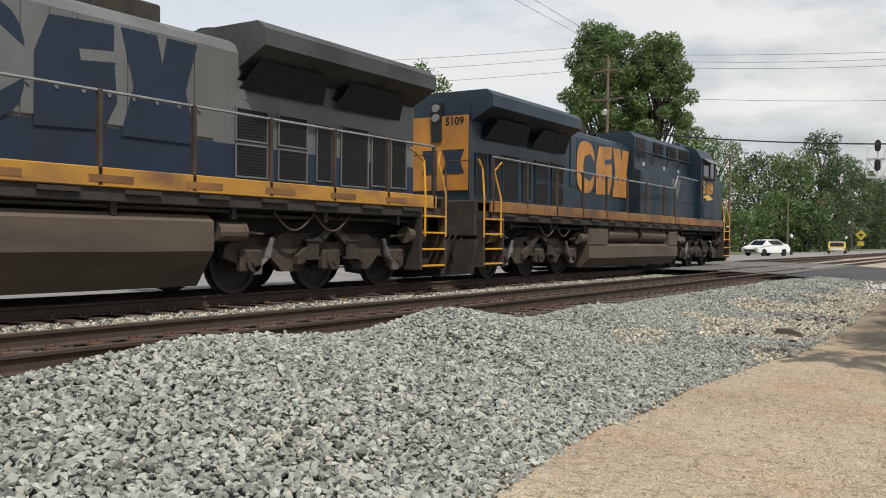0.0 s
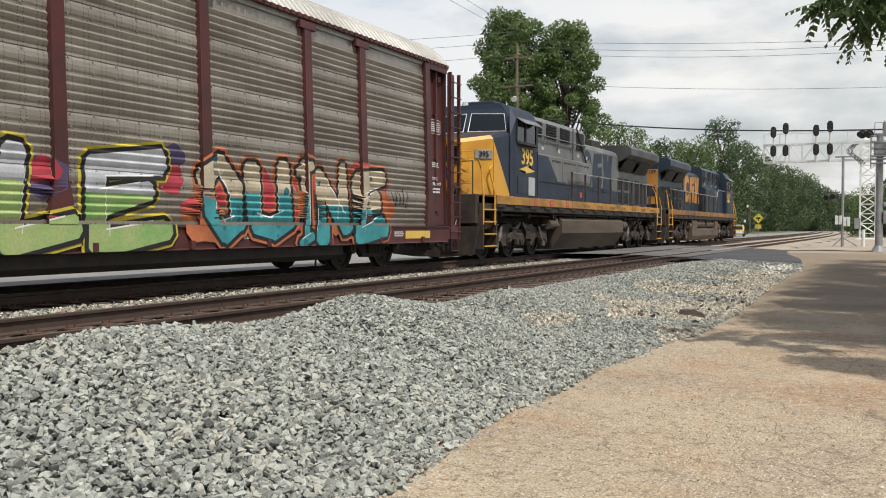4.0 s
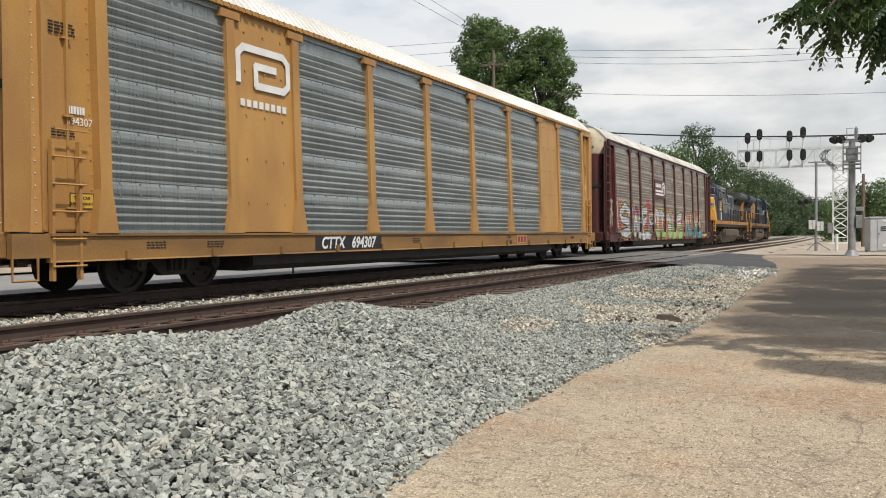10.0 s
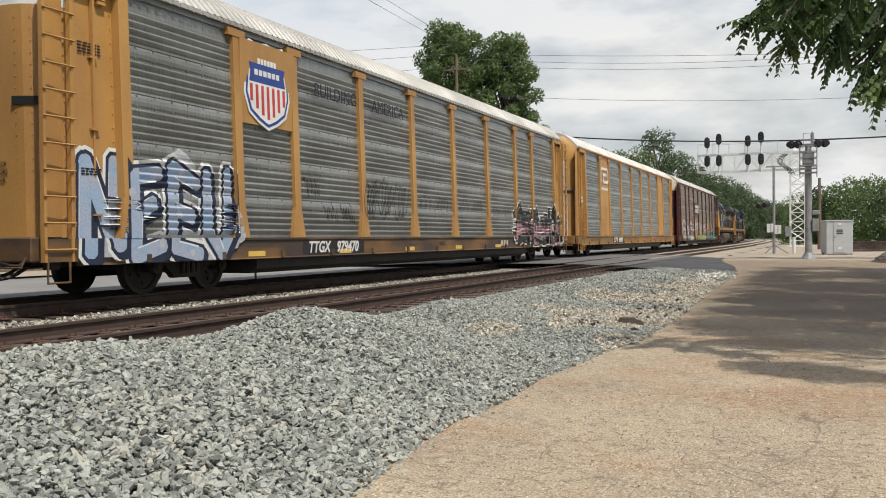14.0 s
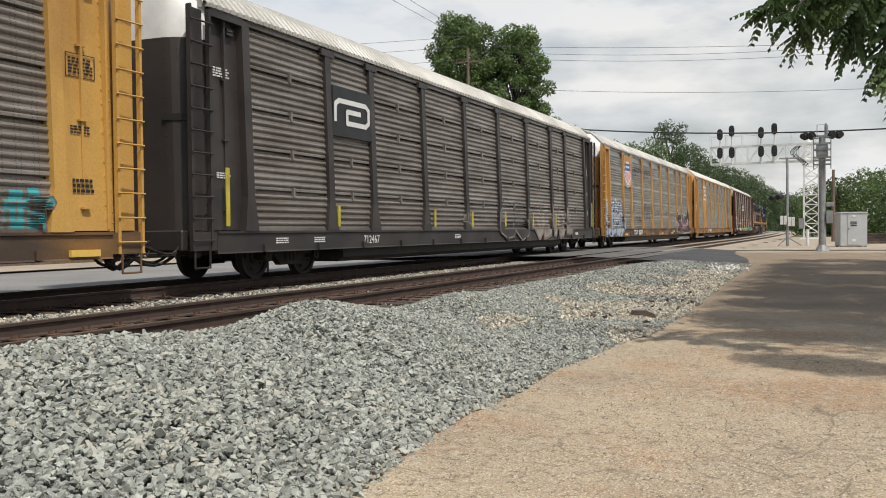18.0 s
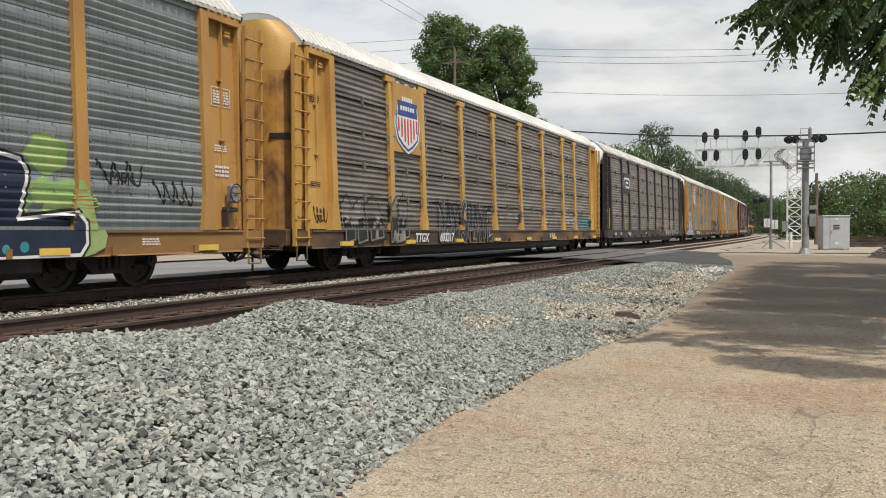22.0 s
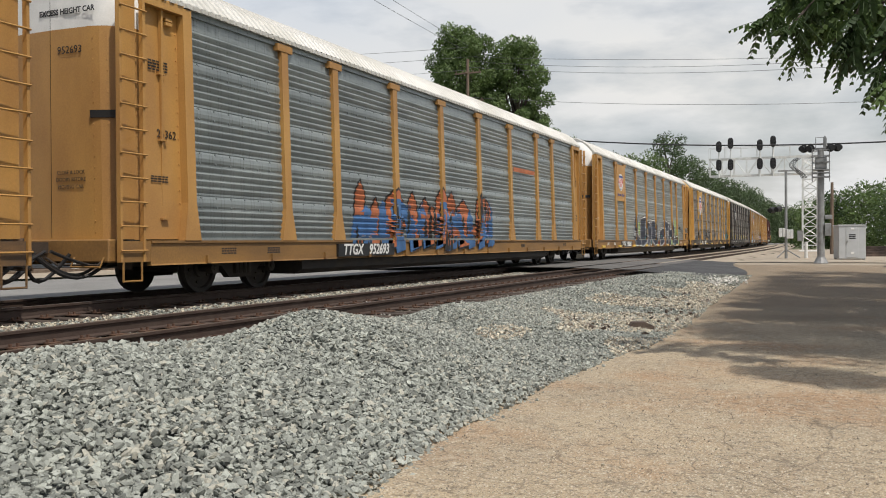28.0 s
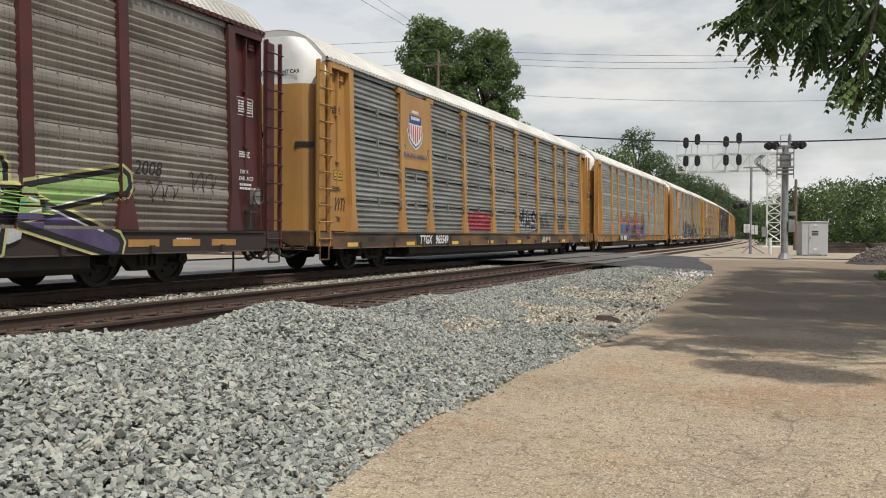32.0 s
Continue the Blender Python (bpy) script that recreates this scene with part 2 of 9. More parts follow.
M["loco_truck"] = mat("dusty_cast_truck", (0.060, 0.045, 0.034), 0.8, 0.1, 0.2, 3, 50, col2=(0.032, 0.025, 0.020))
M["damper"] = mat("worn_damper_steel", (0.15, 0.14, 0.13), 0.5, 0.3, 0.15, 4, 40)
M["sill_dark"] = mat("grimy_dark_sill", (0.034, 0.025, 0.022), 0.65, 0, 0.15, 0.7, 30, col2=(0.090, 0.052, 0.026), stretch=(0.35, 1, 1.5), patch=0.36)
M["gold_bright"] = mat("clean_gold_lettering", (0.72, 0.48, 0.10), 0.5, 0, 0.06, 2, 40)
M["pilot_iron"] = mat("rusty_brown_pilot", (0.060, 0.044, 0.034), 0.75, 0.1, 0.2, 2, 50, col2=(0.030, 0.024, 0.021))
M["purple"] = mat("spray_purple", (0.09, 0.07, 0.15), 0.6, 0, 0.15, 2, 30)
M["crimson"] = mat("spray_crimson", (0.24, 0.03, 0.05), 0.6, 0, 0.15, 2, 30)
M["rusty_gold"] = mat("rusty_walkway_edge", (0.26, 0.125, 0.035), 0.6, 0, 0.2, 0.9, 40, col2=(0.11, 0.058, 0.032), patch=0.46)
M["glass_dark"] = mat("dark_cab_glass", (0.012, 0.014, 0.017), 0.12, 0, 0.05, 2, 20)
M["grille"] = mat("black_grille", (0.012, 0.012, 0.013), 0.7, 0, 0.2, 10, 60)
M["white"] = mat("white_paint", (0.72, 0.72, 0.70), 0.55, 0, 0.05, 3, 40)
M["black"] = mat("black_paint", (0.015, 0.015, 0.016), 0.5, 0, 0.1, 3, 40)
M["red"] = mat("red_paint", (0.50, 0.045, 0.04), 0.5, 0, 0.08, 3, 40)
M["shield_blue"] = mat("emblem_blue_paint", (0.02, 0.055, 0.25), 0.5, 0, 0.06, 3, 40)
M["pink"] = mat("spray_pink", (0.45, 0.24, 0.27), 0.6, 0, 0.15, 2, 30)
M["teal"] = mat("spray_teal", (0.05, 0.30, 0.33), 0.6, 0, 0.15, 2, 30)
M["sprayorange"] = mat("spray_orange", (0.48, 0.15, 0.06), 0.6, 0, 0.15, 2, 30)
M["sprayteal_deep"] = mat("spray_deep_teal", (0.03, 0.17, 0.21), 0.6, 0, 0.15, 2, 30)
M["spraysky"] = mat("spray_pale_blue", (0.27, 0.38, 0.52), 0.6, 0, 0.15, 2, 30, col2=(0.36, 0.38, 0.46))
M["green"] = mat("spray_green", (0.20, 0.36, 0.12), 0.6, 0, 0.15, 2, 30, col2=(0.33, 0.40, 0.16))
M["sprayblue"] = mat("spray_blue", (0.06, 0.16, 0.36), 0.6, 0, 0.15, 2, 30)
M["sprayred"] = mat("spray_red", (0.45, 0.05, 0.07), 0.6, 0, 0.15, 2, 30)
M["sprayyellow"] = mat("spray_yellow", (0.55, 0.45, 0.05), 0.6, 0, 0.15, 2, 30)
M["sprayyellow_pale"] = mat("spray_pale_yellow", (0.52, 0.50, 0.22), 0.6, 0, 0.15, 2, 30)
M["spraywhite"] = mat("spray_silver", (0.50, 0.52, 0.55), 0.55, 0.1, 0.12, 2, 30)
M["navy"] = mat("spray_navy", (0.015, 0.025, 0.055), 0.55, 0, 0.15, 2, 30)
M["pink_faded"] = mat("faded_red_spray", (0.24, 0.13, 0.11), 0.7, 0, 0.25, 2, 30, col2=(0.16, 0.12, 0.10))
M["spray_faded"] = mat("faded_white_spray", (0.30, 0.28, 0.25), 0.7, 0, 0.25, 2, 30, col2=(0.18, 0.165, 0.15))
M["cream"] = mat("spray_cream", (0.50, 0.43, 0.31), 0.6, 0, 0.15, 2, 30)
M["rail_side"] = mat("rusty_rail", (0.070, 0.048, 0.037), 0.75, 0.2, 0.2, 5, 80, col2=(0.060, 0.038, 0.030), bump=0.003)
M["rail_top"] = mat("worn_rail_head", (0.30, 0.26, 0.23), 0.35, 0.8, 0.1, 4, 60, col2=(0.20, 0.15, 0.12), stretch=(0.3, 1, 1))
M["tie"] = mat("old_oak_tie", (0.120, 0.085, 0.066), 0.85, 0, 0.25, 3, 40, col2=(0.060, 0.045, 0.037), stretch=(1, 0.25, 1), bump=0.008, bump_scale=40, rand=0.25)
M["plate"] = mat("rusty_tie_plate", (0.125, 0.072, 0.048), 0.8, 0.2, 0.2, 9, 80, col2=(0.11, 0.06, 0.04))
def stone_mat(name, col, col2, odd, odd_share, spread=0.36):
    """Broken stone: each piece has its own tone, a few are of another rock, dusted in large drifts."""
    m = mat(name, col, 0.88, 0, 0.14, 9, 120, col2=col2, bump=0.004, bump_scale=90, islands=spread)
    nt = m.node_tree
    b = nt.nodes["Principled BSDF"]
    src = b.inputs["Base Color"].links[0].from_socket
    geo = nt.nodes.new("ShaderNodeNewGeometry")
    wn = nt.nodes.new("ShaderNodeTexWhiteNoise")
    wn.noise_dimensions = "1D"
    nt.links.new(geo.outputs["Random Per Island"], wn.inputs["W"])
    tc = nt.nodes.new("ShaderNodeTexCoord")
    big = nt.nodes.new("ShaderNodeTexNoise")
    big.inputs["Scale"].default_value, big.inputs["Detail"].default_value = 0.8, 3
    nt.links.new(tc.outputs["Object"], big.inputs["Vector"])
    lim = nt.nodes.new("ShaderNodeMapRange")
    for k, v in zip(("From Min", "From Max", "To Min", "To Max"), (0.40, 0.62, 1.0 - odd_share * 0.4, 1.0 - odd_share * 2.2)):
        lim.inputs[k].default_value = v
    nt.links.new(big.outputs["Fac"], lim.inputs["Value"])
    gt = nt.nodes.new("ShaderNodeMath")
    gt.operation = "GREATER_THAN"
    nt.links.new(wn.outputs["Value"], gt.inputs[0])
    nt.links.new(lim.outputs[0], gt.inputs[1])
    mx = nt.nodes.new("ShaderNodeMix")
    mx.data_type = "RGBA"
    mx.inputs[7].default_value = (*odd, 1)
    nt.links.new(gt.outputs[0], mx.inputs[0])
    nt.links.new(src, mx.inputs[6])
    nt.links.new(mx.outputs[2], b.inputs["Base Color"])
    return m


M["stone"] = stone_mat("crushed_grey_stone", (0.302, 0.316, 0.282), (0.212, 0.223, 0.200), (0.37, 0.36, 0.305), 0.08, 0.42)
M["stone_pale"] = stone_mat("pale_limestone_chips", (0.50, 0.455, 0.36), (0.37, 0.325, 0.25), (0.20, 0.165, 0.13), 0.18)
M["stone_brown"] = stone_mat("dusty_brown_stone", (0.17, 0.145, 0.12), (0.11, 0.092, 0.076), (0.27, 0.255, 0.23), 0.2)
M["stone_white"] = mat("white_limestone", (0.66, 0.645, 0.60), 0.85, 0, 0.1, 9, 90, col2=(0.52, 0.50, 0.45), islands=0.15)
# darker than the loose stones: shade in their gaps is put into this colour
M["ballast"] = mat("ballast_bed", (0.19, 0.20, 0.18), 0.9, 0, 0.3, 14, 45, col2=(0.12, 0.125, 0.115), bump=0.03, bump_scale=22)
M["ballast_dark"] = mat("near_black_ballast", (0.050, 0.043, 0.037), 0.9, 0, 0.3, 6, 45, col2=(0.026, 0.023, 0.021), bump=0.03, bump_scale=22)
M["track_bed"] = mat("brown_track_bed", (0.105, 0.088, 0.072), 0.9, 0, 0.3, 9, 45, col2=(0.06, 0.05, 0.042), bump=0.03, bump_scale=22)
M["asphalt"] = mat("dark_asphalt", (0.060, 0.060, 0.062), 0.85, 0, 0.12, 0.5, 140, col2=(0.045, 0.045, 0.047), bump=0.004, bump_scale=150)
M["crossing_grey"] = mat("oily_crossing_asphalt", (0.135, 0.130, 0.124), 0.85, 0, 0.14, 0.6, 120, col2=(0.095, 0.092, 0.088), bump=0.004, bump_scale=120, stretch=(1, 0.3, 1))
M["road_grey"] = mat("worn_grey_asphalt", (0.235, 0.23, 0.22), 0.85, 0, 0.08, 0.4, 140, col2=(0.19, 0.186, 0.178), bump=0.003, bump_scale=150)
def lane_mat():
    """Old sealed gravel: fine aggregate, rusty patches, a few wandering cracks."""
    m = mat("worn_sandy_lane", (0.44, 0.350, 0.235), 0.92, 0, 0.34, 0.5, 55, col2=(0.30, 0.245, 0.172), bump=0.03, bump_scale=38)
    nt = m.node_tree
    b = nt.nodes["Principled BSDF"]
    tc = nt.nodes.new("ShaderNodeTexCoord")

    def noise_tex(scale, detail=5):
        n = nt.nodes.new("ShaderNodeTexNoise")
        n.inputs["Scale"].default_value, n.inputs["Detail"].default_value = scale, detail
        nt.links.new(tc.outputs["Object"], n.inputs["Vector"])
        return n

    def remap(sock, a, b_, c=0.0, d=1.0):
        r = nt.nodes.new("ShaderNodeMapRange")
        for k, v in zip(("From Min", "From Max", "To Min", "To Max"), (a, b_, c, d)):
            r.inputs[k].default_value = v
        nt.links.new(sock, r.inputs["Value"])
        return r.outputs[0]

    def blend(sock, fac, col, mode="MIX"):
        x = nt.nodes.new("ShaderNodeMix")
        x.data_type, x.blend_type = "RGBA", mode
        nt.links.new(fac, x.inputs[0])
        nt.links.new(sock, x.inputs[6])
        x.inputs[7].default_value = (*col, 1)
        return x.outputs[2]
    src = b.inputs["Base Color"].links[0].from_socket
    src = blend(src, remap(noise_tex(0.6).outputs["Fac"], 0.52, 0.70, 0, 0.6), (0.36, 0.20, 0.095))
    src = blend(src, remap(noise_tex(2.2, 8).outputs["Fac"], 0.58, 0.76, 0, 0.35), (0.17, 0.14, 0.105))
    src = blend(src, remap(noise_tex(11, 6).outputs["Fac"], 0.50, 0.70, 0, 0.55), (0.50, 0.43, 0.32))
    src = blend(src, remap(noise_tex(16, 7).outputs["Fac"], 0.54, 0.68, 0, 0.7), (0.15, 0.12, 0.085))
    src = blend(src, remap(noise_tex(60, 2).outputs["Fac"], 0.60, 0.67, 0, 0.9), (0.10, 0.08, 0.06))
    src = blend(src, remap(noise_tex(52, 2).outputs["Fac"], 0.58, 0.67, 0, 0.85), (0.60, 0.54, 0.44))
    warp = nt.nodes.new("ShaderNodeMix")
    warp.data_type = "VECTOR"
    warp.inputs[0].default_value = 0.22
    nt.links.new(tc.outputs["Object"], warp.inputs[4])
    nt.links.new(noise_tex(1.3, 6).outputs["Color"], warp.inputs[5])
    ve = nt.nodes.new("ShaderNodeTexVoronoi")
    ve.feature = "DISTANCE_TO_EDGE"
    ve.inputs["Scale"].default_value = 0.62
    nt.links.new(warp.outputs[1], ve.inputs["Vector"])
    crack = nt.nodes.new("ShaderNodeMath")
    crack.operation = "MULTIPLY"
    nt.links.new(remap(ve.outputs["Distance"], 0.0, 0.009, 0.55, 0.0), crack.inputs[0])
    nt.links.new(remap(noise_tex(0.7, 4).outputs["Fac"], 0.56, 0.66), crack.inputs[1])
    src = blend(src, crack.outputs[0], (0.10, 0.08, 0.06))
    vf = nt.nodes.new("ShaderNodeTexVoronoi")
    vf.feature = "DISTANCE_TO_EDGE"
    vf.inputs["Scale"].default_value = 3.4
    nt.links.new(warp.outputs[1], vf.inputs["Vector"])
    fine_crack = nt.nodes.new("ShaderNodeMath")
    fine_crack.operation = "MULTIPLY"
    nt.links.new(remap(vf.outputs["Distance"], 0.0, 0.018, 0.7, 0.0), fine_crack.inputs[0])
    nt.links.new(remap(noise_tex(0.9, 5).outputs["Fac"], 0.50, 0.62), fine_crack.inputs[1])
    src = blend(src, fine_crack.outputs[0], (0.12, 0.095, 0.07))
    # towards the crossing the sand turns to old brown asphalt, tree shade darkening its colour
    sep = nt.nodes.new("ShaderNodeSeparateXYZ")
    nt.links.new(tc.outputs["Object"], sep.inputs[0])
    wander = nt.nodes.new("ShaderNodeMath")
    wander.operation = "MULTIPLY_ADD"
    wander.inputs[1].default_value = 9.0
    nt.links.new(noise_tex(0.45, 7).outputs["Fac"], wander.inputs[0])
    nt.links.new(sep.outputs["X"], wander.inputs[2])
    tone = nt.nodes.new("ShaderNodeMix")
    tone.data_type = "RGBA"
    nt.links.new(noise_tex(1.1, 8).outputs["Fac"], tone.inputs[0])
    tone.inputs[6].default_value, tone.inputs[7].default_value = (0.145, 0.113, 0.080, 1), (0.28, 0.212, 0.140, 1)
    bare = nt.nodes.new("ShaderNodeMix")
    bare.data_type = "RGBA"
    nt.links.new(remap(wander.outputs[0], 19.5, 25.0, 0.0, 0.85), bare.inputs[0])
    nt.links.new(src, bare.inputs[6])
    nt.links.new(tone.outputs[2], bare.inputs[7])
    # and ends in the pale dirt of the yard
    yard = nt.nodes.new("ShaderNodeMix")
    yard.data_type = "RGBA"
    nt.links.new(remap(wander.outputs[0], 46.0, 50.5), yard.inputs[0])
    nt.links.new(bare.outputs[2], yard.inputs[6])
    yard.inputs[7].default_value = (0.35, 0.298, 0.23, 1)
    nt.links.new(yard.outputs[2], b.inputs["Base Color"])
    return m


M["lane"] = lane_mat()
M["dirt"] = mat("pale_trackside_dirt", (0.37, 0.315, 0.245), 0.9, 0, 0.12, 0.6, 30, col2=(0.30, 0.25, 0.19), bump=0.02, bump_scale=14)
M["grass"] = mat("rough_grass", (0.070, 0.105, 0.035), 0.9, 0, 0.3, 0.7, 30, col2=(0.12, 0.115, 0.06), bump=0.03, bump_scale=30)
M["bark"] = mat("bark", (0.090, 0.070, 0.055), 0.9, 0, 0.25, 5, 40, col2=(0.05, 0.04, 0.034), stretch=(2, 2, 0.4), bump=0.02, bump_scale=30)
M["pole_wood"] = mat("weathered_pole_wood", (0.17, 0.125, 0.09), 0.9, 0, 0.15, 4, 40, col2=(0.11, 0.08, 0.06), stretch=(3, 3, 0.3))
M["steel_white"] = mat("silver_painted_steel", (0.70, 0.71, 0.70), 0.45, 0.15, 0.07, 3, 30, col2=(0.58, 0.58, 0.56))
M["steel_grey"] = mat("dull_galvanised_steel", (0.30, 0.31, 0.31), 0.5, 0.3, 0.1, 3, 30, col2=(0.22, 0.22, 0.22))
M["cabinet"] = mat("grey_cabinet_paint", (0.46, 0.475, 0.485), 0.5, 0.1, 0.05, 2, 30, col2=(0.42, 0.435, 0.44))
M["signal_black"] = mat("signal_black_paint", (0.013, 0.013, 0.014), 0.6, 0, 0.1, 5, 40)
M["wire"] = mat("cable_black", (0.03, 0.03, 0.032), 0.6, 0, 0.1, 5, 40)
M["wire_thin"] = mat("aluminium_wire", (0.13, 0.13, 0.135), 0.5, 0.3, 0.1, 5, 40)


def leaf_mat(name, col, col2):
    m = mat(name, col, 0.55, 0, 0.2, 0.35, 6, col2=col2, islands=0.35)
    b = m.node_tree.nodes["Principled BSDF"]
    src = b.inputs["Base Color"].links[0].from_socket
    tr = m.node_tree.nodes.new("ShaderNodeBsdfTranslucent")
    mx = m.node_tree.nodes.new("ShaderNodeMixShader")
    mx.inputs[0].default_value = 0.38
    m.node_tree.links.new(src, tr.inputs["Color"])
    m.node_tree.links.new(b.outputs[0], mx.inputs[1])
    m.node_tree.links.new(tr.outputs[0], mx.inputs[2])
    m.node_tree.links.new(mx.outputs[0], m.node_tree.nodes["Material Output"].inputs["Surface"])
    return m


M["leaf"] = leaf_mat("broad_leaves", (0.140, 0.205, 0.064), (0.092, 0.145, 0.046))
# darker copy of the leaf colour, with the crowns' underside shade painted in
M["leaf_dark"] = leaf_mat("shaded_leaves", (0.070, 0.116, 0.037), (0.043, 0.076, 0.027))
# far woods: the pale of distance haze is mixed into the leaf colour
M["leaf_hazed"] = leaf_mat("hazed_leaves", (0.115, 0.162, 0.072), (0.072, 0.108, 0.050))


# ---- building blocks ----
def part(name, bm, material, parent=None, label="", smooth=False):
    """Links a bmesh as one mesh object under a thing or a part."""
    me = bpy.data.meshes.new(name)
    bmesh.ops.recalc_face_normals(bm, faces=bm.faces)
    bm.to_mesh(me)
    bm.free()
    for m in (material if isinstance(material, (list, tuple)) else [material]):
        me.materials.append(m)
    if smooth:
        me.polygons.foreach_set("use_smooth", [True] * len(me.polygons))
    ob = new(name, me)
    ob.parent = parent
    if label:
        ob["label"] = label
    return ob


def share(name, src, parent, m, label=""):
    """Another piece on the mesh of src, at the pose m under parent."""
    ob = new(name, src.data)
    ob.parent = parent
    ob.matrix_basis = m
    if label:
        ob["label"] = label
    return ob


def thing(name, label, category, m=None, group="", kind=""):
    ob = new(name)
    ob.empty_display_size = 0.2
    if m is not None:
        ob.matrix_basis = m
    return tagged(ob, label, category, group, kind)


def box(bm, x0, x1, y0, y1, z0, z1, bev=0.0):
    v = [bm.verts.new((x, y, z)) for x in (x0, x1) for y in (y0, y1) for z in (z0, z1)]
    fs = [bm.faces.new([v[i] for i in q]) for q in ((0, 1, 3, 2), (4, 6, 7, 5), (0, 4, 5, 1), (2, 3, 7, 6), (0, 2, 6, 4), (1, 5, 7, 3))]
    if bev:
        es = list({e for f in fs for e in f.edges})
        bmesh.ops.bevel(bm, geom=es, offset=bev, segments=1, affect="EDGES", profile=0.5)
    return v


def tube(bm, p0, p1, r0, r1=None, n=8, caps=True):
    p0, p1 = Vector(p0), Vector(p1)
    r1 = r0 if r1 is None else r1
    q = (p1 - p0).to_track_quat("Z", "Y")
    a = [bm.verts.new(p0 + q @ Vector((r0 * math.cos(2 * math.pi * i / n), r0 * math.sin(2 * math.pi * i / n), 0))) for i in range(n)]
    b = [bm.verts.new(p1 + q @ Vector((r1 * math.cos(2 * math.pi * i / n), r1 * math.sin(2 * math.pi * i / n), 0))) for i in range(n)]
    for i in range(n):
        bm.faces.new((a[i], a[(i + 1) % n], b[(i + 1) % n], b[i]))
    if caps:
        bm.faces.new(a[::-1])
        bm.faces.new(b)


def pipe(bm, pts, r, n=6):
    """One welded round bar along a line of points."""
    pts = [Vector(p) for p in pts]
    rings, side = [], None
    for i, p in enumerate(pts):
        d = (pts[min(i + 1, len(pts) - 1)] - pts[max(i - 1, 0)]).normalized()
        if side is None or side.cross(d).length < 0.05:
            side = d.orthogonal()
        side = (side - d * side.dot(d)).normalized()
        up = d.cross(side)
        rings.append([bm.verts.new(p + side * r * math.cos(2 * math.pi * k / n) + up * r * math.sin(2 * math.pi * k / n)) for k in range(n)])
    for a, b in zip(rings, rings[1:]):
        for k in range(n):
            bm.faces.new((a[k], a[(k + 1) % n], b[(k + 1) % n], b[k]))
    bm.faces.new(rings[0][::-1])
    bm.faces.new(rings[-1])


def prism(bm, pts, axis, a, b):
    """A closed outline, pushed along an axis from a to b. Outline in (y, z) for x, (x, z) for y, (x, y) for z."""
    def at(p, w):
        return {"x": (w, p[0], p[1]), "y": (p[0], w, p[1]), "z": (p[0], p[1], w)}[axis]
    va = [bm.verts.new(at(p, a)) for p in pts]
    vb = [bm.verts.new(at(p, b)) for p in pts]
    n = len(pts)
    for i in range(n):
        bm.faces.new((va[i], va[(i + 1) % n], vb[(i + 1) % n], vb[i]))
    bm.faces.new(va[::-1])
    bm.faces.new(vb)


def sheet(bm, rows):
    """A surface through rows of points."""
    vs = [[bm.verts.new(p) for p in r] for r in rows]
    for r, s in zip(vs, vs[1:]):
        for i in range(len(r) - 1):
            bm.faces.new((r[i], r[i + 1], s[i + 1], s[i]))


_glyphs = {}


def letters(name, text, size, material, parent, m, depth=0.004, label="", bold=0.0, slant=0.0):
    """Flat lettering in the built-in font, standing upright and facing -y of the pose m."""
    key = (text, size, bold, slant, material.name)
    if key not in _glyphs:
        cu = bpy.data.curves.new(name, "FONT")
        cu.body, cu.size, cu.extrude, cu.offset = text, size, depth / 2, bold
        cu.align_x, cu.align_y = "CENTER", "CENTER"
        cu.shear = slant
        cu.resolution_u = 3
        tmp = bpy.data.objects.new(name, cu)
        scene.collection.objects.link(tmp)
        me = bpy.data.meshes.new_from_object(tmp.evaluated_get(bpy.context.evaluated_depsgraph_get()))
        bpy.data.objects.remove(tmp)
        me.materials.clear()
        me.materials.append(material)
        _glyphs[key] = me
    ob = new(name, _glyphs[key])
    ob.parent = parent
    ob.matrix_basis = m @ pose(0, 0, 0, 90, 0, 0)
    if label:
        ob["label"] = label
    return ob


def flat_poly(bm, pts):
    """One flat outline of any shape, cut into triangles."""
    vs = [bm.verts.new(p) for p in pts]
    for t in geometry.tessellate_polygon([[Vector(p) for p in pts]]):
        bm.faces.new([vs[i] for i in t])


# ---- track ----
TRAIN_Y, NEAR_Y = 11.6, 7.72
NEAR_Z = -0.06
BEND_X, BEND_K = 70.0, 3.8e-4


def bend(x):
    d = max(0.0, x - BEND_X)
    return BEND_K * d * d / 2, math.atan(BEND_K * d)


# distance run by the train: seconds, metres
RUN = [(0, 0), (1, 6.62), (2, 13.24), (3, 20.04), (3.5, 23.53), (5.5, 37.77), (6.5, 44.89), (7.5, 52.38), (8.5, 59.89), (9.5, 67.29), (10.5, 74.84), (11.5, 82.62), (12.5, 90.27), (13.5, 97.9), (14.5, 105.61), (15.5, 113.46), (17.5, 129.48), (18.5, 137.55), (19.5, 145.63), (20.5, 153.64), (21.5, 161.75), (22.5, 170.1), (23.5, 178.58), (24.5, 187.23), (25.5, 196.04), (27.5, 213.96), (28.5, 222.96), (29.5, 231.91), (30.5, 240.86), (31.5, 250.11), (32, 254.74)]


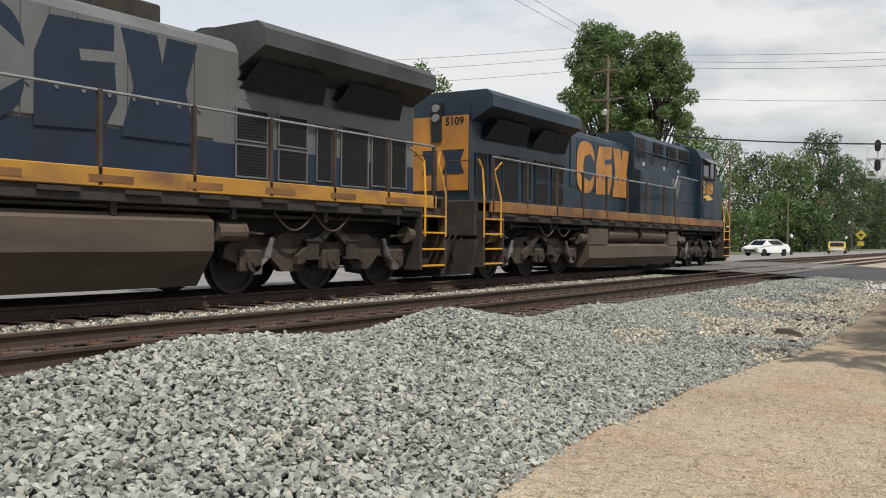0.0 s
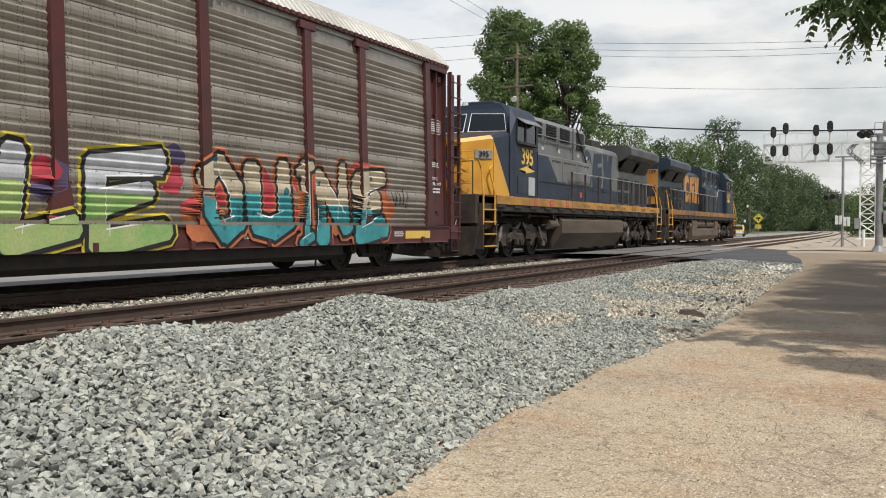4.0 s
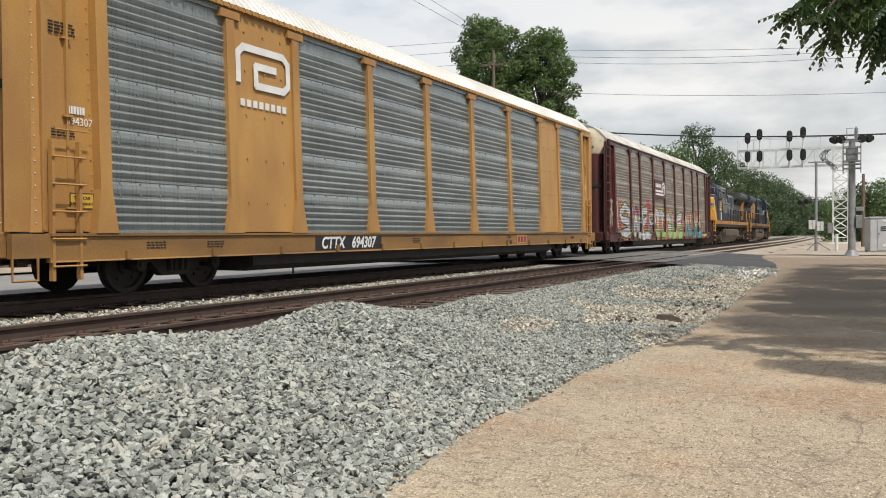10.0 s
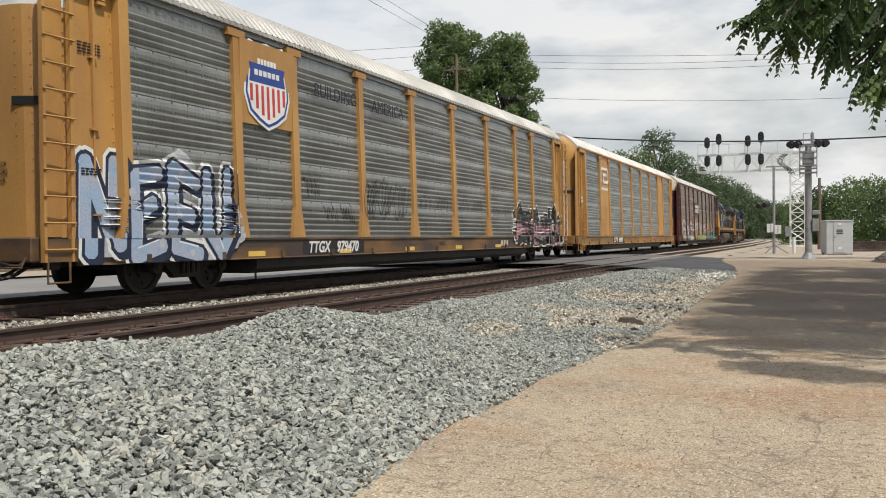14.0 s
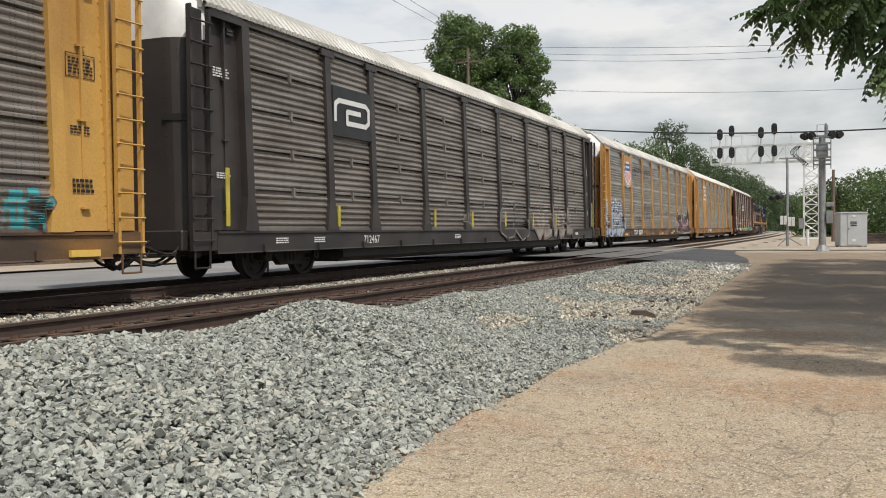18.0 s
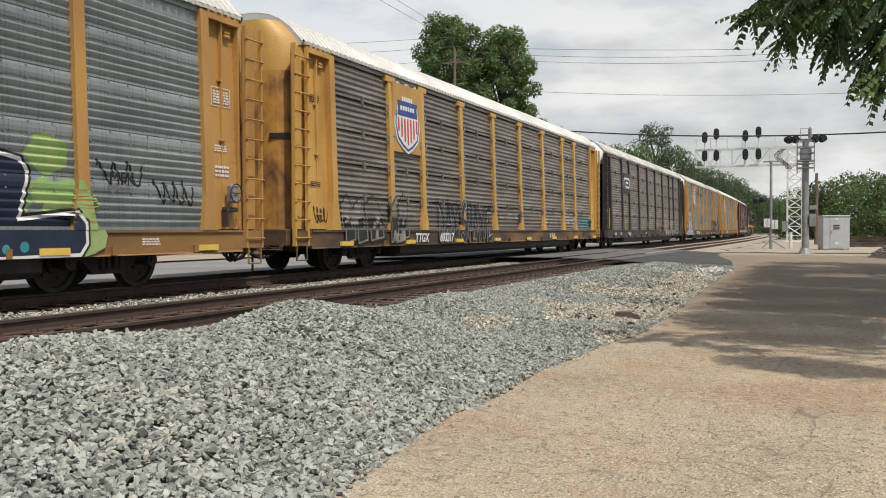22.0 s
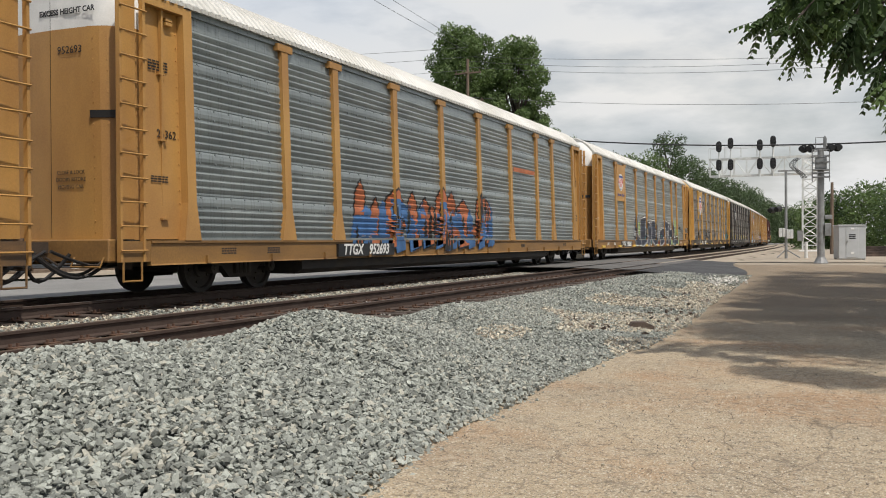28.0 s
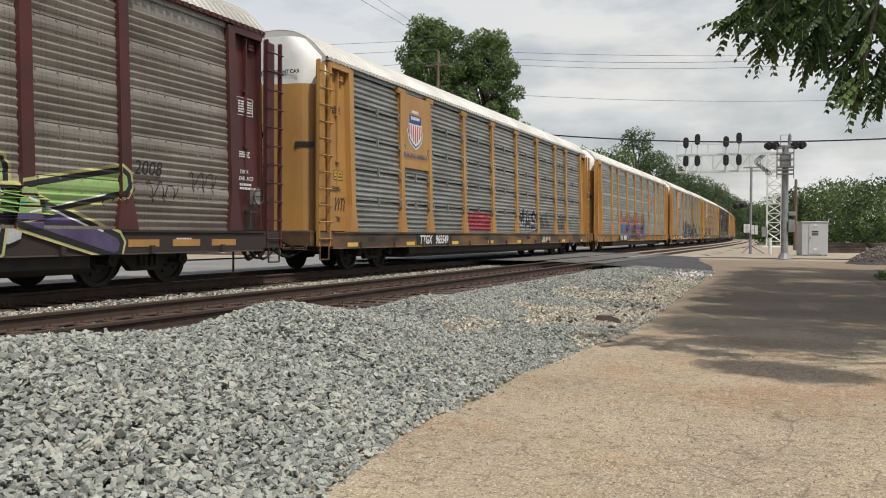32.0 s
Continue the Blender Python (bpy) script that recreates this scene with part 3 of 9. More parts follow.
def run(t):
    """Smooth distance at t (cubic Hermite through RUN)."""
    n = len(RUN)
    i = max(0, min(n - 2, next((k for k in range(n - 1) if RUN[k + 1][0] >= t), n - 2)))
    def slope(k):
        a, b = RUN[max(0, k - 1)], RUN[min(n - 1, k + 1)]
        return (b[1] - a[1]) / (b[0] - a[0])
    (t0, s0), (t1, s1) = RUN[i], RUN[i + 1]
    h = t1 - t0
    u = (t - t0) / h
    return (2 * u**3 - 3 * u**2 + 1) * s0 + (u**3 - 2 * u**2 + u) * h * slope(i) + (3 * u**2 - 2 * u**3) * s1 + (u**3 - u**2) * h * slope(i + 1)


def rail_pose(x):
    dy, a = bend(x)
    return pose(x, TRAIN_Y + dy, 0, 0, 0, math.degrees(a))


# ---- rolling stock: trucks ----
AXLES = []    # (wheelset, x, z, wheel radius, turn of its vehicle)


def wheel_profile(bm, y, r, side):
    """One wheel on the axle line, its face towards side."""
    n = 28
    prof = [(0.06, 0.07), (0.16, 0.07), (0.17, 0.02), (r - 0.09, 0.0), (r - 0.07, 0.05), (r, 0.06), (r, -0.05), (r + 0.028, -0.06), (r + 0.02, -0.085), (r - 0.08, -0.085), (0.17, -0.04), (0.06, -0.04)]
    rings = []
    for k in range(n):
        a = 2 * math.pi * k / n
        rings.append([bm.verts.new((p[0] * math.cos(a), y + side * p[1], p[0] * math.sin(a))) for p in prof])
    for k in range(n):
        u, v = rings[k], rings[(k + 1) % n]
        for i in range(len(prof)):
            j = (i + 1) % len(prof)
            bm.faces.new((u[i], u[j], v[j], v[i]))
    for h in range(5):
        a = 2 * math.pi * h / 5
        c = Vector(((r * 0.58) * math.cos(a), y + side * 0.012, (r * 0.58) * math.sin(a)))
        tube(bm, c, c + Vector((0, side * 0.03, 0)), 0.035, n=6)


_wheel = {}


def wheelset(parent, x, r, turned):
    if r not in _wheel:
        bm = bmesh.new()
        tube(bm, (0, -1.0, 0), (0, 1.0, 0), 0.085, n=10)
        for s in (-1, 1):
            wheel_profile(bm, s * 0.76, r, s)
        ob = part("wheelset", bm, M["black_iron"], parent)
        _wheel[r] = ob
    else:
        ob = share("wheelset", _wheel[r], parent, pose(0, 0, 0))
    ob.matrix_basis = pose(x, 0, r)
    AXLES.append((ob, x, r, turned))
    return ob


def car_truck(car, cx):
    """Two-axle freight truck: cast side frames with springs and bearing caps, bolster, brake beams."""
    if "car" not in _wheel:
        bm = bmesh.new()
        for s in (-1, 1):
            y0, y1 = sorted((s * 0.93, s * 1.07))
            prism(bm, [(-1.13, 0.56), (-1.08, 0.66), (-0.62, 0.68), (-0.30, 0.80), (0.30, 0.80), (0.62, 0.68), (1.08, 0.66), (1.13, 0.56), (0.80, 0.44), (0.62, 0.50), (0.36, 0.26), (-0.36, 0.26), (-0.62, 0.50), (-0.80, 0.44)], "y", y0, y1)
            for k in (-0.2, -0.07, 0.07, 0.2):
                tube(bm, (k, s * 1.09, 0.34), (k, s * 1.09, 0.60), 0.05, n=8)
            for k in (-0.89, 0.89):
                tube(bm, (k, s * 1.02, 0.457), (k, s * 1.15, 0.457), 0.115, n=10)
                tube(bm, (k, s * 1.15, 0.457), (k, s * 1.17, 0.457), 0.05, n=6)
        box(bm, -0.2, 0.2, -0.98, 0.98, 0.45, 0.74)
        tube(bm, (0, 0, 0.7), (0, 0, 0.85), 0.3, n=12)
        for k in (-0.42, 0.42):
            box(bm, k - 0.04, k + 0.04, -0.85, 0.85, 0.36, 0.44)
        _wheel["car"] = part("truck", bm, M["truck_iron"], car)
        tr = _wheel["car"]
    else:
        tr = share("truck", _wheel["car"], car, pose(0, 0, 0))
    tr.matrix_basis = pose(cx, 0, 0)
    for k in (-0.89, 0.89):
        wheelset(tr, k, 0.457, False)
    return tr


def coupler(car, x, side):
    bm = bmesh.new()
    box(bm, min(x, x + side * 0.55), max(x, x + side * 0.55), -0.09, 0.09, 0.76, 0.94)
    box(bm, min(x + side * 0.5, x + side * 0.82), max(x + side * 0.5, x + side * 0.82), -0.17, 0.15, 0.70, 1.0, 0.03)
    part("coupler", bm, M["dusty_iron"], car)
    bm = bmesh.new()
    pts = [(x + side * 0.05, -0.55, 0.75)]
    for k in range(1, 9):
        u = k / 8
        pts.append((x + side * (0.05 + 0.85 * u), -0.55 + 0.2 * math.sin(u * 3), 0.75 - 0.42 * math.sin(math.pi * u)))
    pipe(bm, pts, 0.032, 6)
    part("air_hose", bm, M["black"], car)
    bm = bmesh.new()
    pipe(bm, [(x + side * (-0.5 + 1.3 * k / 10), -0.95 + 0.03 * k, 0.72 - 0.34 * math.sin(math.pi * k / 10)) for k in range(11)], 0.03, 6)
    part("air_hose", bm, M["black"], car)
    bm = bmesh.new()
    pipe(bm, [(x, -1.2, 0.66), (x + side * 0.12, -1.2, 0.58), (x + side * 0.12, -0.35, 0.58), (x + side * 0.3, -0.3, 0.70)], 0.02, 6)
    part("uncoupling_lever", bm, M["dusty_iron"], car)
    for y0, drop, back in ((-1.15, 0.26, 0.9), (-0.75, 0.38, 0.5)):
        bm = bmesh.new()
        pipe(bm, [(x + side * (-back + (back + 0.75) * k / 12), y0 + 0.25 * k / 12, 0.80 - drop * math.sin(math.pi * (k / 12) ** 0.8)) for k in range(13)], 0.026, 6)
        part("air_hose", bm, M["black"], car)
    bm = bmesh.new()
    tube(bm, (x - side * 1.6, -1.22, 0.66), (x, -1.22, 0.66), 0.03, n=6)
    box(bm, min(x - side * 0.5, x - side * 0.34), max(x - side * 0.5, x - side * 0.34), -1.3, -1.14, 0.50, 0.72)
    part("brake_pipe", bm, M["dusty_iron"], car)


# ---- rolling stock: enclosed autoracks ----
CAR_HALF = 13.75
POSTS = (-12.0, -9.17, -7.2, -4.3, -1.42, 1.42, 4.3, 7.2, 9.17, 12.0)
SIDE_LO, SIDE_HI, SIDE_Z0, SIDE_Z1 = 1.50, 1.385, 0.95, 4.95


def side_y(z):
    return SIDE_LO + (SIDE_HI - SIDE_LO) * (z - SIDE_Z0) / (SIDE_Z1 - SIDE_Z0)


def panel_profile(style):
    """(outward step, height) down a side panel."""
    out = []
    if style == "banded":
        out.append((0.0, 0.98))
        for g in range(5):
            for k in range(4):
                b = 1.01 + g * 0.775 + k * 0.124
                out += [(0.0, b), (0.016, b + 0.035), (0.031, b + 0.078), (0.031, b + 0.090), (0.0, b + 0.113)]
            b = 1.01 + g * 0.775 + 0.51
            if g < 4:
                out += [(0.0, b), (0.016, b + 0.04), (0.024, b + 0.10), (0.016, b + 0.17), (0.0, b + 0.21), (-0.02, b + 0.213), (-0.02, b + 0.222), (0.0, b + 0.225)]
        out.append((0.0, 4.83))
    else:
        for g in range(5):
            base = 0.98 + g * 0.77
            out += [(0.012, base + 0.01), (0.012, base + 0.05)]
            for k in range(5):
                b = base + 0.07 + k * 0.132
                out += [(0.0, b), (0.020, b + 0.030), (0.028, b + 0.055), (0.020, b + 0.075), (0.0, b + 0.095)]
            out += [(0.012, base + 0.725), (-0.10, base + 0.732), (-0.10, base + 0.762)]
        out.append((0.0, 4.83))
    return out


def roof_outline(n=11):
    pts = []
    for k in range(n):
        u = -1 + 2 * k / (n - 1)
        pts.append((u * 1.42, 4.98 + 0.72 * (1 - abs(u) ** 2.6)))
    return pts


_meshes = {}


def keyed(key, build, name, material, parent, m=None, label="", smooth=False):
    """Builds a mesh once for a key and shares it after that."""
    if key not in _meshes:
        bm = bmesh.new()
        build(bm)
        ob = part(name, bm, material, parent, label, smooth)
        _meshes[key] = ob
        if m is not None:
            ob.matrix_basis = m
        return ob
    return share(name, _meshes[key], parent, pose(0, 0, 0) if m is None else m, label)


MIRROR = pose(0, 0, 0, 0, 0, 180)


STYLE = {}    # panel style of each car, for what is sprayed on it


def autorack(label, paint, sheet_mat, roof_mat, style, sill_mat, plates=(), end_paint=None, ladder_mat=None, door_top=None, rear_door=None, low_ladder=False, eave_mat=None):
    car = thing("autorack", label, "rail car", group="freight train")
    end_paint = end_paint or paint
    STYLE[car.name] = style
    bm = bmesh.new()
    box(bm, -13.45, 13.45, -1.20, 1.20, 1.02, 4.90)
    part("inner_rack", bm, M["black"], car)
    bm = bmesh.new()
    box(bm, -13.6, 13.6, -1.36, 1.36, 0.78, 0.98)
    box(bm, -12.9, 12.9, -0.32, 0.32, 0.50, 0.80)
    for k in range(-6, 7):
        box(bm, k * 1.9 - 0.07, k * 1.9 + 0.07, -1.3, 1.3, 0.62, 0.80)
    part("underframe", bm, M["black_iron"], car)
    bm = bmesh.new()
    prism(bm, [(-1.38, 0.80), (-1.38, 0.36), (-1.20, 0.26), (1.20, 0.26), (1.38, 0.36), (1.38, 0.80)], "x", -8.5, 8.5)
    part("belly_frame", bm, M["black_iron"], car)
    bm = bmesh.new()
    box(bm, -3.2, -2.1, -0.95, -0.55, 0.40, 0.72, 0.04)
    tube(bm, (1.5, -0.85, 0.55), (3.0, -0.85, 0.55), 0.17, n=10)
    pipe(bm, [(-9.0, -0.9, 0.60), (-3, -0.9, 0.55), (1.5, -0.85, 0.55), (9, -0.8, 0.62)], 0.025)
    part("brake_gear", bm, M["black_iron"], car)
    for s in (-1, 1):
        flip = pose(0, 0, 0) if s < 0 else MIRROR

        def sill(bm):
            prism(bm, [(-1.42, 0.55), (-1.52, 0.555), (-1.505, 0.58), (-1.505, 0.90), (-1.535, 0.92), (-1.535, 0.96), (-1.40, 0.96)], "x", -13.1, 13.1)
            for e in (-1, 1):
                x0, x1 = sorted((e * 13.1, e * 13.7))
                prism(bm, [(-1.40, 0.62), (-1.50, 0.62), (-1.50, 0.95), (-1.40, 0.95)], "x", x0, x1)
            for k in range(-6, 7):
                box(bm, k * 1.95 - 0.05, k * 1.95 + 0.05, -1.56, -1.50, 0.57, 0.70)
        keyed(("sill", sill_mat.name), sill, "side_sill", sill_mat, car, flip)
        # posts with flared feet and tee heads
        for px in POSTS[1:-1]:
            def post(bm):
                w = 0.11
                z0, z1 = 0.96, 4.86
                v = []
                for z, hw in ((z0, 0.24), (z0 + 0.12, 0.22), (z0 + 0.62, w), (z1 - 0.12, w)):
                    y = -side_y(z)
                    v.append([bm.verts.new(p) for p in ((-hw, y - 0.045, z), (hw, y - 0.045, z), (hw, y + 0.10, z), (-hw, y + 0.10, z))])
                for a, b in zip(v, v[1:]):
                    for i in range(4):
                        bm.faces.new((a[i], a[(i + 1) % 4], b[(i + 1) % 4], b[i]))
                bm.faces.new(v[0])
                bm.faces.new(v[-1][::-1])
                y = -side_y(z1)
                box(bm, -0.26, 0.26, y - 0.06, y + 0.10, z1 - 0.12, z1 + 0.02)
            pst = keyed(("post", paint.name, style), post, "post", paint, car, flip @ pose(px * (1 if s < 0 else -1), 0, 0))
            if style != "banded" and paint is not M["black_brown"]:
                for zz in (1.70, 2.47, 3.24, 4.01) if s < 0 else ():
                    for e in (-1, 1):
                        def clamp(bm):
                            pipe(bm, [(e * 0.10, 0, -0.06), (e * 0.20, 0, -0.02), (e * 0.21, 0, 0.12), (e * 0.10, 0, 0.15)], 0.022, 5)
                        keyed(("clamp", e), clamp, "hinge_clamp", M["clamp"], pst, pose(0, -side_y(zz) - 0.03, zz))
        for a, b in zip(POSTS, POSTS[1:]):
            if (a, b) in plates or (round(a, 2), round(b, 2)) in plates:
                continue
            w = round(b - a, 2)

            def pan(bm):
                rows = [[], []]
                prof = panel_profile(style)
                for dy, z in prof:
                    y = -side_y(z) + 0.05 - dy
                    rows[0].append((-w / 2, y, z))
                    rows[1].append((w / 2, y, z))
                sheet(bm, rows)
                for z, up in ((0.98, 0.03), (4.86, 0.07)):
                    y = -side_y(z)
                    box(bm, -w / 2, w / 2, y + 0.01, y + 0.07, z - 0.03, z + up)
                if style == "banded":
                    for g in range(4):
                        for z in (1.01 + g * 0.775 + 0.53, 1.01 + g * 0.775 + 0.70):
                            for k in range(int(w / 0.42)):
                                x = -w / 2 + 0.22 + k * 0.42
                                y = -side_y(z) + 0.05
                                tube(bm, (x, y, z), (x, y - 0.026, z), 0.019, n=5)
                else:
                    for g in range(1, 5):
                        z = 0.975 + g * 0.77
                        y = -side_y(z)
                        box(bm, -0.03, 0.03, y - 0.005, y + 0.05, z - 0.10, z + 0.09)
            cx = (a + b) / 2
            keyed(("pan", sheet_mat.name, style, w), pan, "side_panel", sheet_mat, car, flip @ pose(cx * (1 if s < 0 else -1), 0, 0))
        for a, b in plates:
            def flat(bm):
                rows = [[], []]
                for z in (0.98, 2.2, 3.5, 4.93):
                    rows[0].append((a, -side_y(z) + 0.012, z))
                    rows[1].append((b, -side_y(z) + 0.012, z))
                sheet(bm, rows)
                for k in range(3):
                    for z in (1.5, 2.3, 3.1, 3.9, 4.6):
                        x = a + (b - a) * (0.22 + 0.28 * k)
                        tube(bm, (x, -side_y(z) + 0.02, z), (x, -side_y(z) - 0.012, z), 0.022, n=5)
            bm = bmesh.new()
            flat(bm)
            ob = part("panel_plate", bm, paint, car)
            ob.matrix_basis = flip

        def eave(bm):
            box(bm, -13.2, 13.2, -1.43, -1.34, 4.93, 5.0)
            for k in range(0, 132):
                x = -13.15 + k * 0.2
                box(bm, x, x + 0.11, -1.462, -1.43, 4.925, 5.0)
        keyed(("eave", (eave_mat or roof_mat).name), eave, "eave_rail", eave_mat or roof_mat, car, flip)
        for e in (-1, 1):

            def bay(bm):
                for xa, xb in ((12.0, 12.22),) if e > 0 else ((-12.22, -12.0),):
                    v = []
                    for z, hw in ((0.96, 0.2), (1.6, 0.0), (4.9, 0.0)):
                        y = -side_y(z)
                        v.append([bm.verts.new(p) for p in ((xa - hw * 0.5, y - 0.05, z), (xb + hw * 0.5, y - 0.05, z), (xb + hw * 0.5, y + 0.12, z), (xa - hw * 0.5, y + 0.12, z))])
                    for p, q in zip(v, v[1:]):
                        for i in range(4):
                            bm.faces.new((p[i], p[(i + 1) % 4], q[(i + 1) % 4], q[i]))
                xa, xb = sorted((e * 12.2, e * 13.14))
                sheet(bm, [[(xa, -side_y(z) + 0.10, z) for z in (0.98, 3.0, 4.92)], [(xb, -side_y(z) + 0.10, z) for z in (0.98, 3.0, 4.92)]])
                box(bm, min(e * 13.10, e * 13.14), max(e * 13.10, e * 13.14), -1.42, -1.30, 1.0, 4.85)
                box(bm, xa, xb, -1.44, -1.30, 4.78, 4.94)
                box(bm, (xa + xb) / 2 - 0.02, (xa + xb) / 2 + 0.02, -side_y(2.9) + 0.06, -side_y(2.9) + 0.13, 1.0, 4.78)
                for zz in (4.55, 4.62):
                    box(bm, (xa + xb) / 2 + 0.10, (xa + xb) / 2 + 0.26, -side_y(zz) + 0.02, -side_y(zz) + 0.1, zz, zz + 0.05)
                for k in range(16):
                    zz = 1.15 + 0.22 * k
                    for q in (xa + 0.06, xb - 0.06):
                        tube(bm, (q, -side_y(zz) + 0.11, zz), (q, -side_y(zz) + 0.085, zz), 0.013, n=4)
                for zz in (1.3, 2.6, 3.7):
                    xm = (xa + xb) / 2
                    box(bm, xm - 0.08, xm + 0.08, -side_y(zz) + 0.04, -side_y(zz) + 0.1, zz, zz + 0.03)
            keyed(("bay", end_paint.name, e), bay, "end_bay", end_paint, car, flip)

            def ladder(bm):
                for lx in (12.55, 13.02) if low_ladder else (13.22, 13.72):
                    box(bm, min(e * lx, e * lx + e * 0.05), max(e * lx, e * lx + e * 0.05), -1.52, -1.44, 0.30 if low_ladder else 0.62, 2.25 if low_ladder else 4.85)
                xa, xb = sorted((e * 13.27, e * 13.72))
                sheet(bm, [[(xa, -1.385, z) for z in (0.98, 4.85)], [(xb, -1.36, z) for z in (0.98, 4.85)]])
            lad = keyed(("ladder", end_paint.name, e, low_ladder), ladder, "ladder", ladder_mat or end_paint, car, flip)

            def rung(bm):
                tube(bm, (e * 13.2, -1.535, 0), (e * 13.78, -1.535, 0), 0.016, n=6)
            for k in range(5 if low_ladder else 11):
                keyed(("rung", end_paint.name, e), rung, "rung", ladder_mat or end_paint, lad, pose(-0.70 * e if low_ladder else 0, 0, (0.5 if low_ladder else 0.8) + k * 0.38))
    # clamshell end doors, curved at the corners
    for e in (-1, 1):
        def door(bm):
            prof = []
            for k in range(9):
                a = math.pi / 2 * k / 8
                prof.append((13.12 + 0.55 * math.sin(a), 1.40 - 0.62 * (1 - math.cos(a))))
            path = prof + [(13.70, 0.006)]
            path = path[:7] if which == "corner" else path[6:]
            for s in (hand,):
                rows = [[(e * x, s * y * (1 - 0.06 * (z - 0.95) / 4), z) for x, y in path] for z in (0.97, 1.6, 2.6, 3.6, 4.35)]
                sheet(bm, rows)
        dm = rear_door if rear_door and e < 0 else end_paint
        cm = dm if dm is M["rusted_yellow"] else end_paint
        for hand in (1, -1):
            which = "corner"
            leaf = keyed(("door", cm.name, e, hand), door, "end_door", cm, car, None, "", True)
            which = "middle"
            keyed(("mid_door", dm.name, e, hand), door, "door_leaf", dm, car, None, "", True)

        def slot(bm):
            a = radians(62)
            x, y = 13.12 + 0.55 * math.sin(a), 1.40 - 0.62 * (1 - math.cos(a))
            x, y = e * (x + 0.004), -y * 0.97
            d = Vector((e * math.cos(a) * 0.6, math.sin(a) * 0.75, 0)).normalized()
            nrm = Vector((d.y, -d.x, 0)) * (1 if e > 0 else -1)
            for z0, z1 in ((2.90, 3.02),):
                q = [Vector((x, y, z)) + d * w + nrm * up for up in (0.012, -0.03) for z in (z0, z1) for w in (-0.22, 0.22)]
                v = [bm.verts.new(p) for p in q]
                for f in ((0, 1, 3, 2), (4, 6, 7, 5), (0, 4, 5, 1), (2, 3, 7, 6), (0, 2, 6, 4), (1, 5, 7, 3)):
                    bm.faces.new([v[i] for i in f])
        keyed(("slot", e), slot, "door_slot", M["black"], leaf)

        def rivets(bm):
            for k in (1, 3, 5, 7):
                a = math.pi / 2 * k / 8
                x, y = 13.12 + 0.55 * math.sin(a), 1.40 - 0.62 * (1 - math.cos(a))
                for s in (-1, 1):
                    for z in [1.1 + 0.17 * q for q in range(19)]:
                        f = 1 - 0.06 * (z - 0.95) / 4
                        c = Vector((e * x, s * y * f, z))
                        o = Vector((e * math.sin(a), s * math.cos(a), 0)) * 0.012
                        tube(bm, c - o, c + o, 0.011, n=4)
        keyed(("rivets", dm.name, e), rivets, "rivet_row", dm, leaf)

        def cap(bm):
            path = [(13.12 + 0.55 * math.sin(math.pi / 2 * k / 8), 1.40 - 0.62 * (1 - math.cos(math.pi / 2 * k / 8))) for k in range(9)] + [(13.70, 0.006)]
            for s in (-1, 1):
                rows = []
                for z in (4.35, 5.0, 5.45):
                    f = 0.95 if z < 5.1 else 0.62
                    rows.append([(e * x, s * y * f, z) for x, y in path])
                sheet(bm, rows)
        keyed(("cap", (door_top or end_paint).name, e), cap, "door_top", door_top or end_paint, car, None, "", True)

        def beam(bm):
            x0, x1 = sorted((e * 13.55, e * 13.85))
            box(bm, x0, x1, -1.35, 1.35, 0.62, 0.98, 0.02)
            pipe(bm, [(e * 13.9, -1.3, 0.7), (e * 13.98, -1.3, 0.55), (e * 13.98, -0.7, 0.55), (e * 13.9, -0.7, 0.7)], 0.016)
            pipe(bm, [(e * 13.3, -1.5, 0.62), (e * 13.3, -1.5, 0.32), (e * 13.7, -1.5, 0.32), (e * 13.7, -1.5, 0.62)], 0.02)
        keyed(("beam", sill_mat.name, e), beam, "end_sill", sill_mat, car)
        coupler(car, e * 13.8, e)

    def roof(bm):
        pts = roof_outline()
        rows = []
        n = 130
        for k in range(n + 1):
            x = -13.25 + 26.5 * k / n
            for dx, h in ((-0.055, 0.0), (-0.03, 0.04), (0.03, 0.04), (0.055, 0.0)):
                rows.append([(x + dx, y, z + h) for y, z in pts])
        sheet(bm, rows)
        for e in (-13.3, 13.3):
            sheet(bm, [[(e, y, z) for y, z in pts], [(e, y * 0.98, 4.9) for y, z in pts]])
    keyed(("roof", roof_mat.name), roof, "roof", roof_mat, car)
    for e in (-1, 1):
        car_truck(car, e * 10.15)
    return car


# ---- sprayed paint ----
def skin(style, x, z):
    """How far out the car's side stands at x, z."""
    if z < 0.96:
        return 1.538
    for p in POSTS:
        hw = 0.23 if z < 1.08 else 0.22 - 0.11 * min(1.0, (z - 1.08) / 0.5)
        if abs(x - p) < hw + 0.008:
            return side_y(z) + 0.047
    if abs(x) > 12.0:
        return side_y(z) - 0.095
    prof = PROFILES[style]
    for (d0, z0), (d1, z1) in zip(prof, prof[1:]):
        if z0 <= z <= z1:
            return side_y(z) - 0.05 + d0 + (d1 - d0) * (z - z0) / max(1e-6, z1 - z0)
    return side_y(z) - 0.05


PROFILES = {k: panel_profile(k) for k in ("banded", "ribbed")}


def cut(poly, k, lim, keep_low):
    """Part of a convex outline below (or above) a limit along coordinate k."""
    out = []
    for a, b in zip(poly, poly[1:] + poly[:1]):
        ia, ib = (a[k] <= lim) == keep_low, (b[k] <= lim) == keep_low
        if ia:
            out.append(a)
        if ia != ib:
            u = (lim - a[k]) / (b[k] - a[k])
            out.append((a[0] + (b[0] - a[0]) * u, a[1] + (b[1] - a[1]) * u))
    return out


